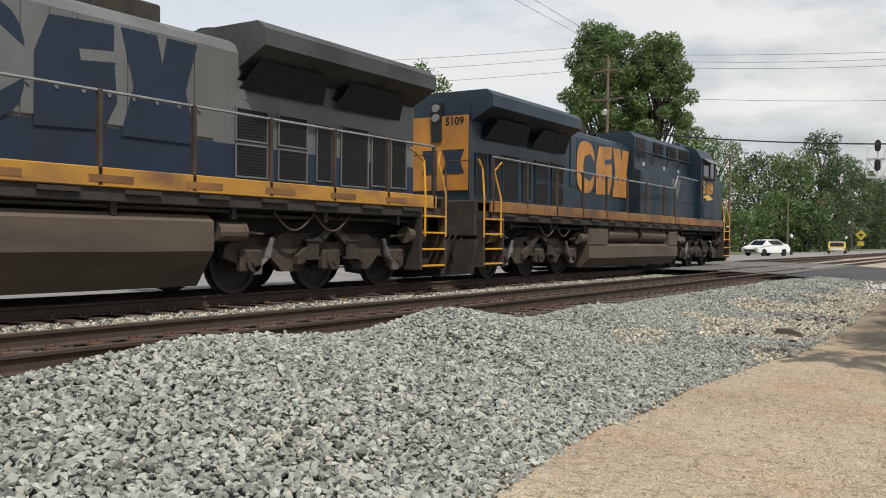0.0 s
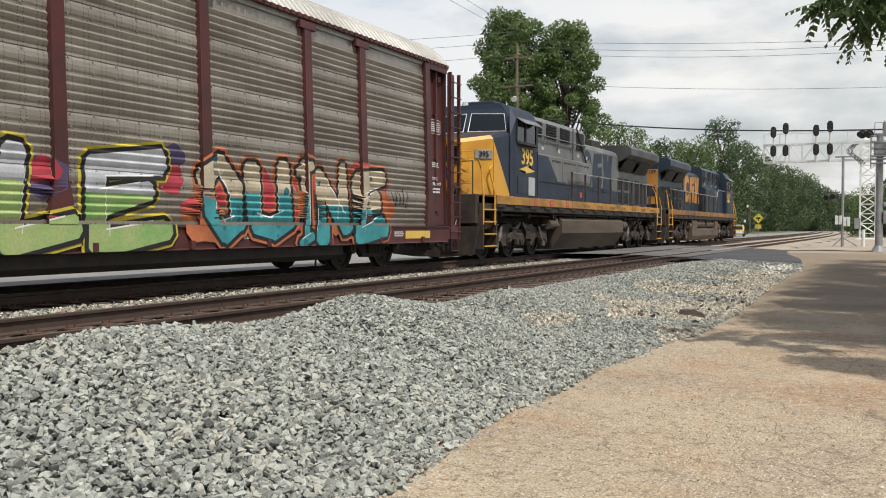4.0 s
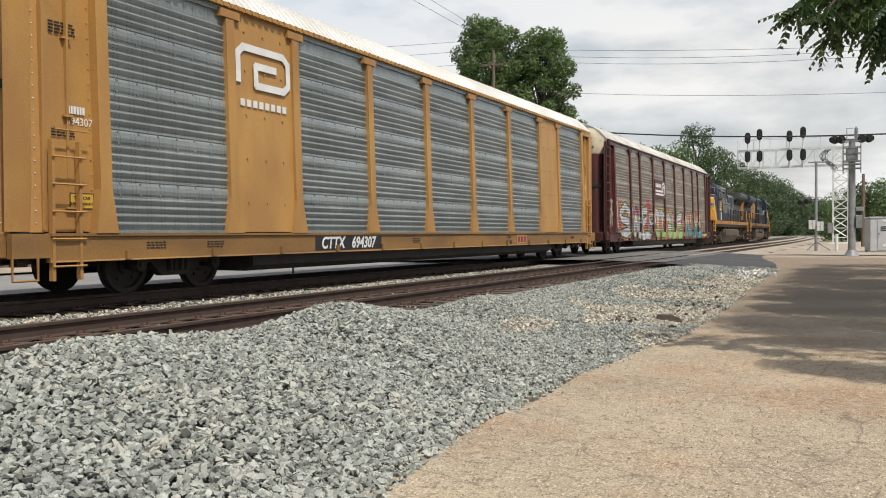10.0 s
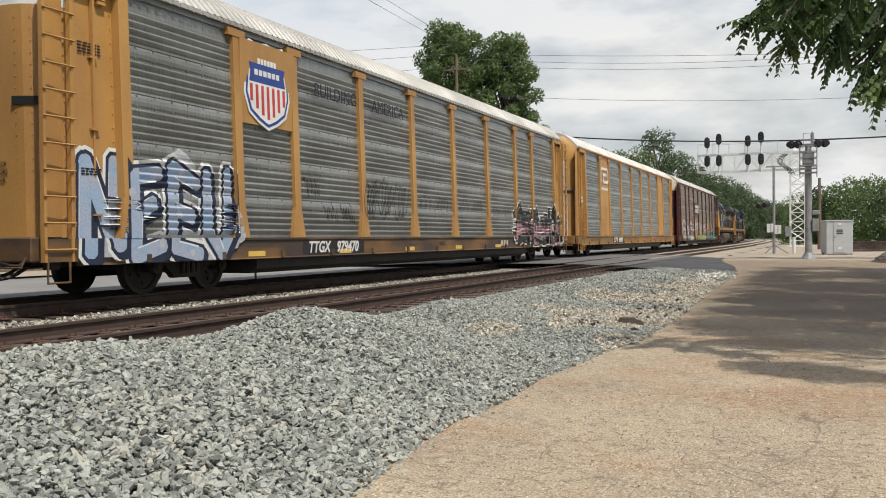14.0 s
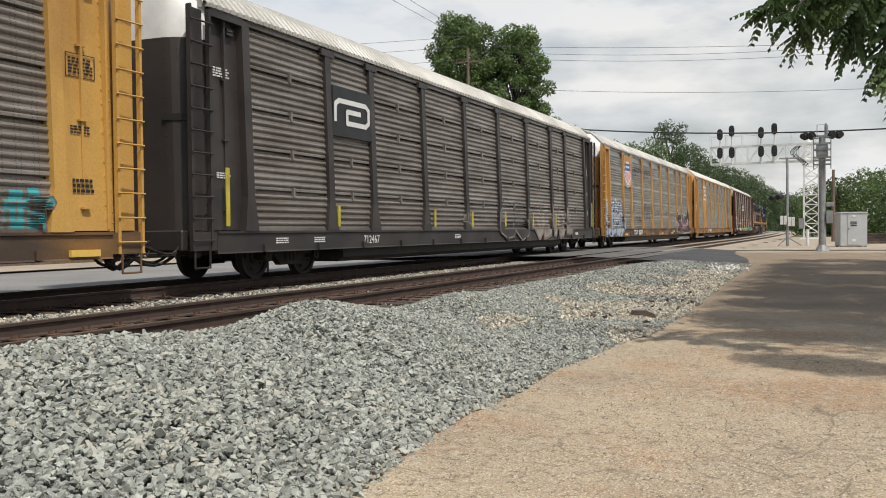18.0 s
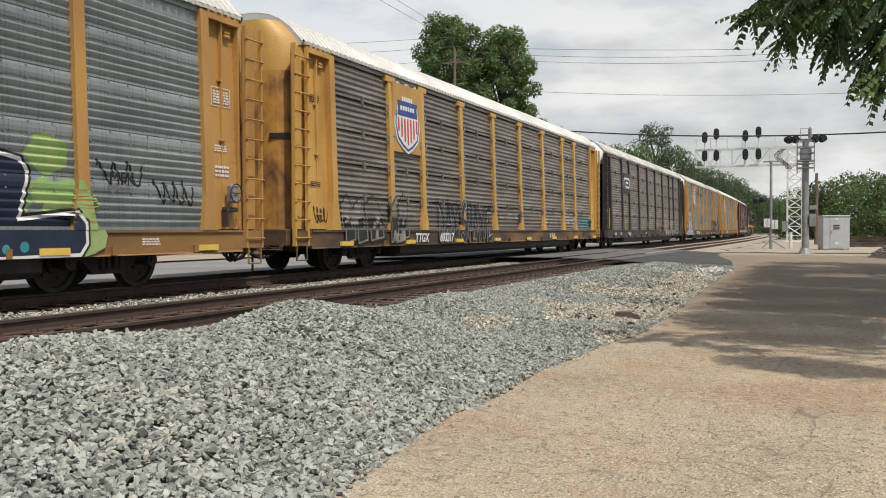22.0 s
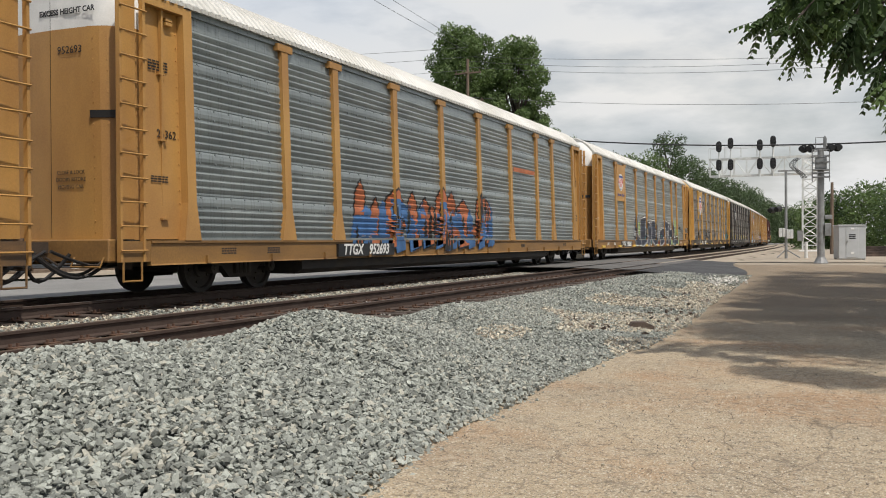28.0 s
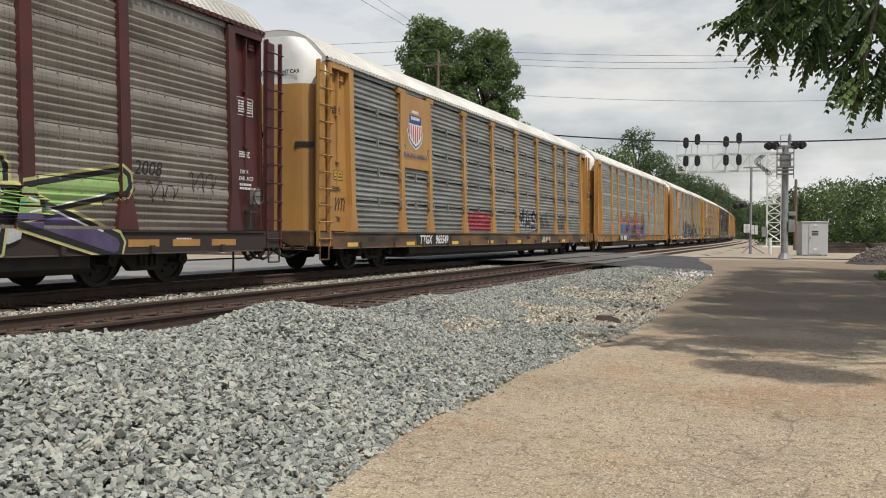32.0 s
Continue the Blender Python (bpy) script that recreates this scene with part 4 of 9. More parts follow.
def lay_paint(bm, style, poly, lift):
    """Lays a convex outline of paint on the corrugated side, fold by fold."""
    zs = sorted({0.96} | {round(z, 4) for _, z in PROFILES[style]})
    z0, z1 = min(p[1] for p in poly), max(p[1] for p in poly)
    lims = [z for z in zs if z0 < z < z1] + [z1]
    rest = poly
    for zl in lims:
        strip = cut(rest, 1, zl, True) if zl < z1 else rest
        rest = cut(rest, 1, zl, False) if zl < z1 else []
        if len(strip) >= 3:
            zm = sum(p[1] for p in strip) / len(strip)
            hw = 0.23 if zm < 1.08 else 0.22 - 0.11 * min(1.0, (zm - 1.08) / 0.5)
            xs = sorted(p + s * (hw + 0.008) for p in POSTS for s in (-1, 1)) if zm > 0.96 else []
            xa, xb = min(p[0] for p in strip), max(p[0] for p in strip)
            left = strip
            for xl in [x for x in xs if xa < x < xb] + [None]:
                piece = cut(left, 0, xl, True) if xl is not None else left
                left = cut(left, 0, xl, False) if xl is not None else []
                if len(piece) < 3:
                    continue
                cx, cz = sum(p[0] for p in piece) / len(piece), sum(p[1] for p in piece) / len(piece)
                vs = []
                for x, z in piece:
                    zz = z + (1e-4 if z < cz else -1e-4)
                    vs.append(bm.verts.new((x, -skin(style, x + (cx - x) * 0.02, zz) - lift, z)))
                bm.faces.new(vs)
        if len(rest) < 3:
            break


def strokes(name, style, polys, material, lift, step, parent):
    """Each stroke of paint as a part of its own; gives the first."""
    first = None
    for i, p in enumerate(polys):
        if len(p) < 3:
            continue
        bm = bmesh.new()
        lay_paint(bm, style, p, lift + i * step)
        if not len(bm.faces):
            bm.free()
            continue
        bmesh.ops.remove_doubles(bm, verts=bm.verts, dist=0.0006)
        ob = part(name, bm, material, parent)
        first = first or ob
    return first


def grown(poly, d):
    """A convex outline pushed outwards by d."""
    n = len(poly)
    area = sum(poly[i][0] * poly[(i + 1) % n][1] - poly[(i + 1) % n][0] * poly[i][1] for i in range(n))
    s = 1 if area > 0 else -1
    out = []
    for i in range(n):
        p, a, b = Vector(poly[i]), Vector(poly[i - 1]), Vector(poly[(i + 1) % n])
        e0, e1 = (p - a), (b - p)
        if e0.length < 1e-6 or e1.length < 1e-6:
            out.append((p.x, p.y))
            continue
        n0 = Vector((e0.y, -e0.x)).normalized() * s
        n1 = Vector((e1.y, -e1.x)).normalized() * s
        m = n0 + n1
        m = m / max(0.45, m.length_squared / 2) if m.length > 1e-6 else n0
        if m.length > 1.35:
            m = m * (1.35 / m.length)
        q = p + m * d
        out.append((q.x, q.y))
    return out


def arc_blocks(cx, cz, rx, rz, a0, a1, wd, n=6):
    out = []
    for k in range(n):
        b0, b1 = a0 + (a1 - a0) * k / n, a0 + (a1 - a0) * (k + 1) / n
        f = [(1.0, b0), (1.0, b1), (wd, b1), (wd, b0)]
        out.append([(cx + rx * r * math.cos(b), cz + rz * r * math.sin(b)) for r, b in f])
    return out


def graffiti(car, x0, x1, z0, z1, fills, outline, n, seed, glow=None, halo=None, spiky=False, heavy=False, rim=None):
    """A sprayed piece of abstract interlocked blocks and hooks: glow, halo, dark outline, two-tone fill, small marks."""
    rng = random.Random(seed)
    style = STYLE[car.name]
    w, h = (x1 - x0) / n, z1 - z0
    edge = rim if rim else 0.11 if heavy else 0.035 if h < 1.3 else 0.055

    def put(name, polys, material, lift, parent):
        return strokes(name, style, [cut(p, 1, z0 - 0.02, False) for p in polys], material, lift, 0.00012, parent)
    for gi, gm in enumerate(glow or ()):
        for _ in range(n):
            cx, cz = rng.uniform(x0, x1), rng.uniform(z0 + 0.2 * h, z1 - 0.12 * h)
            r = min(w * rng.uniform(0.08, 0.2), h * 0.16)
            put("spray_cloud", [[(cx + r * math.cos(a) * 1.2, cz + min(r, h * 0.3) * math.sin(a)) for a in [2 * math.pi * q / 12 for q in range(12)]]], gm, 0.002 + gi * 0.001 + rng.uniform(0, 0.0008), car)
    for k in range(n):
        a, b = x0 + w * k, x0 + w * (k + 1)
        top = z1 - rng.uniform(0.0, 0.14) * h
        bot = z0 + rng.uniform(0.0, 0.05) * h
        hh = top - bot
        blocks = []
        lean = rng.uniform(-0.10, 0.16) * w
        count = rng.choice((1, 2, 2)) if heavy else rng.choice((2, 2, 3))
        for q in range(count):
            ca = a + w * (q + 0.12) / count
            bw = w / count * rng.uniform(0.50, 0.78)
            t0, t1 = bot + rng.uniform(0, 0.12) * hh, top - rng.uniform(0, 0.25) * hh
            tip = rng.uniform(-0.1, 0.25) * bw
            if spiky or rng.random() < 0.45:
                blocks.append([(ca, t0), (ca + bw, t0 + 0.06 * hh), (ca + bw + lean, t1 - 0.12 * hh), (ca + bw * 0.55 + lean, t1 + 0.08 * hh), (ca + lean - tip, t1 - 0.10 * hh)])
            else:
                blocks.append([(ca - tip, t0), (ca + bw, t0), (ca + bw + lean, t1), (ca + lean, t1)])
        for _ in range(1 if heavy else 2):
            zc = rng.uniform(bot + 0.2 * hh, top - 0.2 * hh)
            turn0 = rng.uniform(0, 6)
            if rng.random() < 0.5:
                blocks += arc_blocks(rng.uniform(a + 0.3 * w, b - 0.2 * w), zc, w * rng.uniform(0.28, 0.45), hh * rng.uniform(0.16, 0.3), turn0, turn0 + rng.uniform(2.4, 4.2), 0.5)
            else:
                d = rng.uniform(-0.2, 0.2) * hh
                th = hh * rng.uniform(0.06, 0.10)
                blocks.append([(a - 0.08 * w, zc - th), (b + 0.08 * w, zc + d - th), (b + 0.14 * w, zc + d), (b + 0.08 * w, zc + d + th), (a - 0.08 * w, zc + th)])
        if halo:
            put("spray_halo", [grown(p, edge * 1.45 + 0.02) for p in blocks], halo, 0.0045, car)
        base = put("spray_outline", [grown(p, edge) for p in blocks], outline, 0.0075, car)
        split = bot + hh * rng.uniform(0.45, 0.62)
        lowp = [q for q in (cut(p, 1, split, True) for p in blocks) if len(q) > 2]
        upp = [q for q in (cut(p, 1, split, False) for p in blocks) if len(q) > 2]
        put("spray_fill", lowp, fills[0], 0.0115, base)
        put("spray_fill", upp, fills[1 % len(fills)], 0.0118, base)
        marks, lights = [], []
        for p in blocks:
            cx, cz = sum(q[0] for q in p) / len(p), sum(q[1] for q in p) / len(p)
            if rng.random() < 0.55:
                s = rng.uniform(0.02, 0.05) * (2.6 if heavy else 1.6 if h > 1.5 else 1.0)
                dz = rng.uniform(0.08, 0.24) * hh
                marks.append([(cx - s, cz - dz), (cx + s, cz - dz * 0.8), (cx + s * 0.6, cz + dz), (cx - s * 0.4, cz + dz * 0.8)])
            if rng.random() < 0.6:
                (xa, za), (xb, zb) = p[-1], p[-2]
                t = 0.011
                lights.append([(xa + 0.02, za - 0.05), (xb - 0.02, zb - 0.05), (xb - 0.02, zb - 0.05 + t * 2), (xa + 0.02, za - 0.05 + t * 2)])
        if marks:
            put("spray_mark", marks, outline, 0.0150, base)
        if lights:
            put("spray_light", lights, fills[2 % len(fills)], 0.0175, base)


# ---- sprayed letters ----
STROKES = {}


def letter_form(ch, *lines):
    """Bars that make a letter, in a unit square: each line a run of (across, up)."""
    STROKES[ch] = lines


letter_form("S", [(0.92, 0.82), (0.55, 1.0), (0.14, 0.84), (0.2, 0.6), (0.78, 0.42), (0.88, 0.18), (0.5, 0.0), (0.06, 0.14)])
letter_form("W", [(0.0, 1.0), (0.22, 0.0), (0.5, 0.7), (0.76, 0.0), (1.0, 1.0)])
letter_form("E", [(0.92, 0.96), (0.12, 1.0), (0.1, 0.0), (0.94, 0.04)], [(0.1, 0.5), (0.75, 0.52)])
letter_form("J", [(0.2, 1.0), (1.0, 1.0)], [(0.68, 1.0), (0.68, 0.2), (0.42, 0.0), (0.08, 0.22)])
letter_form("I", [(0.5, 1.0), (0.5, 0.0)], [(0.1, 1.0), (0.9, 1.0)], [(0.1, 0.0), (0.9, 0.0)])
letter_form("G", [(0.9, 0.85), (0.5, 1.0), (0.1, 0.75), (0.1, 0.25), (0.5, 0.0), (0.9, 0.15), (0.9, 0.46), (0.52, 0.46)])
letter_form("L", [(0.15, 1.0), (0.12, 0.0), (0.95, 0.04)])
letter_form("U", [(0.1, 1.0), (0.1, 0.22), (0.5, 0.0), (0.9, 0.22), (0.9, 1.0)])
letter_form("N", [(0.1, 0.0), (0.1, 1.0), (0.9, 0.05), (0.9, 1.0)])
letter_form("R", [(0.1, 0.0), (0.1, 1.0), (0.7, 0.98), (0.9, 0.75), (0.7, 0.5), (0.15, 0.5)], [(0.45, 0.5), (0.95, 0.0)])
letter_form("M", [(0.0, 0.0), (0.12, 1.0), (0.5, 0.4), (0.88, 1.0), (1.0, 0.0)])
letter_form("V", [(0.0, 1.0), (0.5, 0.0), (1.0, 1.0)])
letter_form("D", [(0.1, 1.0), (0.1, 0.0), (0.6, 0.02), (0.92, 0.3), (0.92, 0.7), (0.6, 0.98), (0.1, 1.0)])
letter_form("T", [(0.0, 1.0), (1.0, 0.96)], [(0.5, 1.0), (0.5, 0.0)])
letter_form("H", [(0.1, 1.0), (0.1, 0.0)], [(0.9, 1.0), (0.9, 0.0)], [(0.1, 0.5), (0.9, 0.5)])
letter_form("A", [(0.0, 0.0), (0.45, 1.0), (0.6, 1.0), (1.0, 0.0)], [(0.2, 0.35), (0.8, 0.35)])
letter_form("Y", [(0.0, 1.0), (0.5, 0.5), (1.0, 1.0)], [(0.5, 0.5), (0.5, 0.0)])
letter_form("F", [(0.95, 1.0), (0.12, 1.0), (0.1, 0.0)], [(0.1, 0.52), (0.75, 0.52)])
letter_form("O", [(0.5, 1.0), (0.1, 0.75), (0.1, 0.25), (0.5, 0.0), (0.9, 0.25), (0.9, 0.75), (0.5, 1.0)])
letter_form("K", [(0.1, 1.0), (0.1, 0.0)], [(0.95, 1.0), (0.2, 0.5), (0.95, 0.0)])


def stroke_bars(lines, x0, w, z0, h, wide, lean, drift):
    """The bars of a letter as convex blocks."""
    out = []
    for line in lines:
        pts = [Vector((x0 + u * w + lean * v, z0 + v * h + drift * math.sin(5 * u + 9 * x0) * 0.06)) for u, v in line]
        for i, (a, b) in enumerate(zip(pts, pts[1:])):
            d = (b - a).normalized()
            n = Vector((-d.y, d.x)) * wide * (0.58 + 0.14 * math.sin(7 * x0 + 3 * i))
            n2 = Vector((-d.y, d.x)) * wide * (0.52 - 0.14 * math.sin(7 * x0 + 3 * i))
            d = d * wide * 0.40
            out.append([tuple(q) for q in (a - d * 0.45 + n, b + d * 0.45 + n2, b + d * 1.15 + n2 * 0.5, b + d * 1.15 - n2 * 0.5, b + d * 0.45 - n2, a - d * 0.45 - n, a - d * 1.15 - n * 0.5, a - d * 1.15 + n * 0.5)])
    return out


def lettering_piece(car, text, x0, x1, z0, z1, low, high, outline, seed, edge=0.06, halo=None, halo_by=0.05, clouds=(), heavy=0.30, light=None, spots=None, widths=None, lift=0.0, tops=None, shade=None, overlap=0.06):
    """A sprayed word of fat letters: cloud and halo, dark outline, two-tone fill, highlights, dots."""
    rng = random.Random(seed)
    style = STYLE[car.name]
    widths = widths or [1.0] * len(text)
    total = sum(widths)
    hgt = z1 - z0

    def put(name, polys, material, up, parent):
        return strokes(name, style, [cut(list(q), 1, 0.565, False) for q in polys], material, up + lift, 0.00004, parent)
    for i, (m, n) in enumerate(clouds):
        for _ in range(n):
            cx, cz, r = rng.uniform(x0 - 0.2, x1 + 0.2), rng.uniform(z0 + 0.15 * hgt, z1 - 0.05 * hgt), rng.uniform(0.10, 0.24) * hgt
            put("spray_cloud", [[(cx + r * 1.3 * math.cos(a) * f, cz + r * math.sin(a) * f) for a, f in [(2 * math.pi * q / 12, 1 + 0.12 * math.sin(q * 2.4 + r * 40)) for q in range(12)]]], m, 0.0015 + 0.0004 * i + rng.uniform(0, 0.0003), car)
    x = x0
    for k, ch in enumerate(text):
        w = (x1 - x0) * widths[k] / total
        wide = heavy * min(w, 0.9 * hgt)
        inset = wide * 0.55 + edge * 0.5
        top = z1 - rng.uniform(0.0, 0.10) * hgt if tops is None else z0 + hgt * tops[k]
        bot = z0 + rng.uniform(0.0, 0.04) * hgt
        a, b = x - overlap * w + inset, x + (1 + overlap) * w - inset
        bars_ = stroke_bars(STROKES[ch], a, b - a, bot + inset, top - bot - 2 * inset, wide, rng.uniform(-0.04, 0.08) * w, hgt)
        base = 0.0042 + 0.0024 * k
        if halo:
            put("spray_halo", [grown(q, edge + halo_by) for q in bars_], halo, 0.0028, car)
        if shade:
            put("spray_shade", [[(px + 0.07, pz - 0.06) for px, pz in grown(q, edge)] for q in bars_], shade, 0.0035, car)
        piece = put("spray_outline", [grown(q, edge) for q in bars_], outline, base, car)
        split = bot + (top - bot) * rng.uniform(0.42, 0.58)
        put("spray_fill", [q for q in (cut(p_, 1, split, True) for p_ in bars_) if len(q) > 2], low, base + 0.0009, piece)
        put("spray_fill", [q for q in (cut(p_, 1, split, False) for p_ in bars_) if len(q) > 2], high, base + 0.0012, piece)
        if light:
            lines = []
            for q in bars_:
                (xa, za), (xb, zb) = q[0], q[1]
                t = 0.014
                if abs(xb - xa) + abs(zb - za) > 0.3:
                    lines.append([(xa * 0.85 + xb * 0.15, za * 0.85 + zb * 0.15 - t), (xa * 0.15 + xb * 0.85, za * 0.15 + zb * 0.85 - t), (xa * 0.15 + xb * 0.85 + t, za * 0.15 + zb * 0.85 + t), (xa * 0.85 + xb * 0.15 + t, za * 0.85 + zb * 0.15 + t)])
            if lines:
                put("spray_light", lines, light, base + 0.0018, piece)
        if spots:
            dots = []
            for q in bars_:
                if rng.random() < 0.7:
                    u = rng.random()
                    cx, cz = q[5][0] * u + q[2][0] * (1 - u), q[5][1] * u + q[2][1] * (1 - u)
                    r = rng.uniform(0.035, 0.085)
                    dots.append([(cx + r * math.cos(g), cz + r * math.sin(g)) for g in [2 * math.pi * v / 8 for v in range(8)]])
            if dots:
                put("spray_spot", dots, spots, base + 0.0015, piece)
        x += w


def scrawl(car, x0, x1, z0, z1, material, seed, n=6, wd=0.022, tall=0.42):
    """Thin quick sprayed scribbles that cannot be read."""
    rng = random.Random(seed)
    style = STYLE[car.name]
    w = (x1 - x0) / n
    hgt = min(z1 - z0, tall)
    for k in range(n):
        cx, cz = x0 + w * k + w * 0.1, rng.uniform(z0 + hgt * 0.5, max(z0 + hgt * 0.5, z1 - hgt * 0.5))
        bm = bmesh.new()
        pts, loops = [], rng.randint(3, 5)
        steps_n = loops * 9
        ph = [rng.uniform(0.6, 1.0) for _ in range(loops + 1)]
        for i in range(steps_n + 1):
            u = i / steps_n
            a = u * loops * 2 * math.pi
            amp = hgt * 0.5 * ph[int(u * loops * 0.999)]
            pts.append((cx + w * 0.75 * u + (0.055 if tall < 0.5 else 0.16) * math.sin(a * 0.97 + seed), cz + amp * math.sin(a + 0.7) + 0.12 * amp * math.sin(2.7 * a)))
        for (xa, za), (xb, zb) in zip(pts, pts[1:]):
            d = Vector((xb - xa, zb - za))
            if d.length < 1e-4:
                continue
            nrm = Vector((-d.y, d.x)).normalized() * wd / 2
            d = d.normalized() * wd * 0.3
            lay_paint(bm, style, [(xa + nrm.x - d.x, za + nrm.y - d.y), (xb + nrm.x + d.x, zb + nrm.y + d.y), (xb - nrm.x + d.x, zb - nrm.y + d.y), (xa - nrm.x - d.x, za - nrm.y - d.y)], 0.004)
        part("spray_scrawl", bm, material, car)


def bars(car, x, z, w, h, n, material, y=None, seed=0, name="marking"):
    """Lines of small writing as plain bars."""
    rng = random.Random(seed + n)
    bm = bmesh.new()
    for k in range(n):
        zz = z - k * h * 1.7
        yy = (-side_y(zz) + 0.085) if y is None else y
        x0 = x
        while x0 < x + w * 0.95:
            ln = rng.uniform(0.10, 0.22) * w
            box(bm, x0, min(x + w, x0 + ln), yy - 0.004, yy, zz, zz + h)
            x0 += ln + 0.05 * w
    part(name, bm, material, car)


def shield(car, cx, cz, w, h, y=-0.0):
    """A heraldic shield emblem: blue field over red and white stripes, no lettering."""
    def outline(s, dz=0.0):
        p = [(-0.36, 0.5), (-0.18, 0.46), (0, 0.5), (0.18, 0.46), (0.36, 0.5), (0.5, 0.36), (0.44, 0.18), (0.49, -0.12), (0.40, -0.34), (0.2, -0.45), (0, -0.52), (-0.2, -0.45), (-0.40, -0.34), (-0.49, -0.12), (-0.44, 0.18), (-0.5, 0.36)]
        return [(cx + x * w * s, cz + z * h * s) for x, z in p]
    yz = lambda z, k: -side_y(z) - 0.052 - 0.004 * k - y

    def lay(name, polys, material, k):
        bm = bmesh.new()
        for pts in polys:
            a = [bm.verts.new((x, yz(z, k), z)) for x, z in pts]
            b = [bm.verts.new((x, yz(z, k) + 0.004, z)) for x, z in pts]
            bm.faces.new(a)
            bm.faces.new(b[::-1])
            for i in range(len(pts)):
                bm.faces.new((a[i], a[(i + 1) % len(pts)], b[(i + 1) % len(pts)], b[i]))
        bmesh.ops.triangulate(bm, faces=bm.faces)
        part(name, bm, material, car)
    lay("emblem_rim", [outline(1.13)], M["white"], -1)
    lay("emblem", [outline(1.05)], M["shield_blue"], 0)
    lay("emblem_field", [outline(0.97)], M["white"], 1)
    top = [(-0.38, 0.46), (0, 0.40), (0.38, 0.46), (0.47, 0.35), (0.40, 0.17), (0.43, 0.02), (-0.43, 0.02), (-0.40, 0.17), (-0.47, 0.35)]
    lay("emblem_chief", [[(cx + x * w, cz + z * h) for x, z in top]], M["shield_blue"], 2)
    lay("emblem_stripe", [[(cx + (k * 0.13 - 0.03) * w, cz - 0.01 * h), (cx + (k * 0.13 + 0.03) * w, cz - 0.01 * h), (cx + (k * 0.13 + 0.03) * w, cz - (0.44 - 0.045 * abs(k) ** 1.4) * h), (cx + (k * 0.13 - 0.03) * w, cz - (0.44 - 0.045 * abs(k) ** 1.4) * h)] for k in range(-3, 4)], M["red"], 2)
    for zz, ww in ((0.30, 0.46), (0.15, 0.62)):
        x0 = cx - ww * w / 2
        for k in range(6):
            z = cz + zz * h
            bm = bmesh.new()
            box(bm, x0 + k * ww * w / 6, x0 + (k + 0.75) * ww * w / 6, yz(z, 3), yz(z, 3) + 0.004, z - 0.036 * h, z + 0.036 * h)
            part("emblem_bar", bm, M["white"], car)


def number_board(car, x, text, w=2.7, field=True, mark="TTGX", apart=0.0, proud=0.0):
    """Stencilled reporting mark and number on the side sill, most on a black field."""
    if field:
        bm = bmesh.new()
        box(bm, x - w / 2, x + w / 2, -1.5095 - proud, -1.5055, 0.60, 0.885)
        part("stencil_field", bm, M["black"], car)
    letters("reporting_mark", mark, 0.335, M["white"], car, pose(x - 0.26 * w - apart, -1.5125 - proud, 0.742), bold=0.009, slant=0.22)
    letters("stencil_number", text, 0.335, M["white"], car, pose(x + 0.20 * w + apart, -1.5125 - proud, 0.742), bold=0.009, slant=0.22)


def end_lettering(car, dark, cap=True, doors=True):
    """Readable stencils on the rear end doors."""
    ink = M["white"] if dark else M["black"]
    if cap:
        letters("cap_lettering", "EXCESS HEIGHT CAR", 0.125, M["black"], car, pose(-13.706, -0.36, 4.62, 0, 0, -90), bold=0.003)
    if doors:
        for k, text in enumerate(("CLOSE & LOCK", "DOORS BEFORE", "MOVING CAR")):
            letters("door_lettering", text, 0.085, ink, car, pose(-13.70, -0.42, 2.05 - 0.115 * k, 0, 0, -88))


def excess_placard(car, x, z, wide=0.40):
    """Yellow warning plate with a black border."""
    y = -side_y(z) + 0.094
    bm = bmesh.new()
    box(bm, x - wide / 2 - 0.015, x + wide / 2 + 0.015, y - 0.004, y, z - 0.115, z + 0.115)
    pl = part("placard", bm, M["black"], car)
    bm = bmesh.new()
    box(bm, x - wide / 2, x + wide / 2, y - 0.007, y - 0.004, z - 0.10, z + 0.10)
    part("placard_face", bm, M["truck_yellow"], pl)
    letters("placard_lettering", "THIS CAR", 0.07, M["black"], pl, pose(x, y - 0.009, z + 0.04))
    letters("placard_lettering", "EXCESS HEIGHT", 0.055, M["black"], pl, pose(x, y - 0.009, z - 0.04))


def side_brake(car, x):
    """Hand brake gear on the end bay: bracket, housing, wheel."""
    y = -side_y(1.6)
    bm = bmesh.new()
    box(bm, x - 0.16, x + 0.16, y - 0.06, y + 0.06, 1.30, 1.38)
    box(bm, x - 0.16, x - 0.10, y - 0.05, y + 0.06, 1.02, 1.32)
    hb = part("hand_brake", bm, M["dusty_iron"], car)
    bm = bmesh.new()
    box(bm, x - 0.09, x + 0.11, y - 0.13, y + 0.02, 1.46, 1.80, 0.03)
    part("housing", bm, M["steel_grey"], hb)
    bm = bmesh.new()
    pipe(bm, [(x + 0.17 * math.cos(a), y - 0.15, 1.64 + 0.17 * math.sin(a)) for a in [2 * math.pi * k / 14 for k in range(15)]], 0.014, 5)
    box(bm, x - 0.16, x + 0.16, y - 0.155, y - 0.145, 1.63, 1.65)
    part("brake_wheel", bm, M["dusty_iron"], hb)


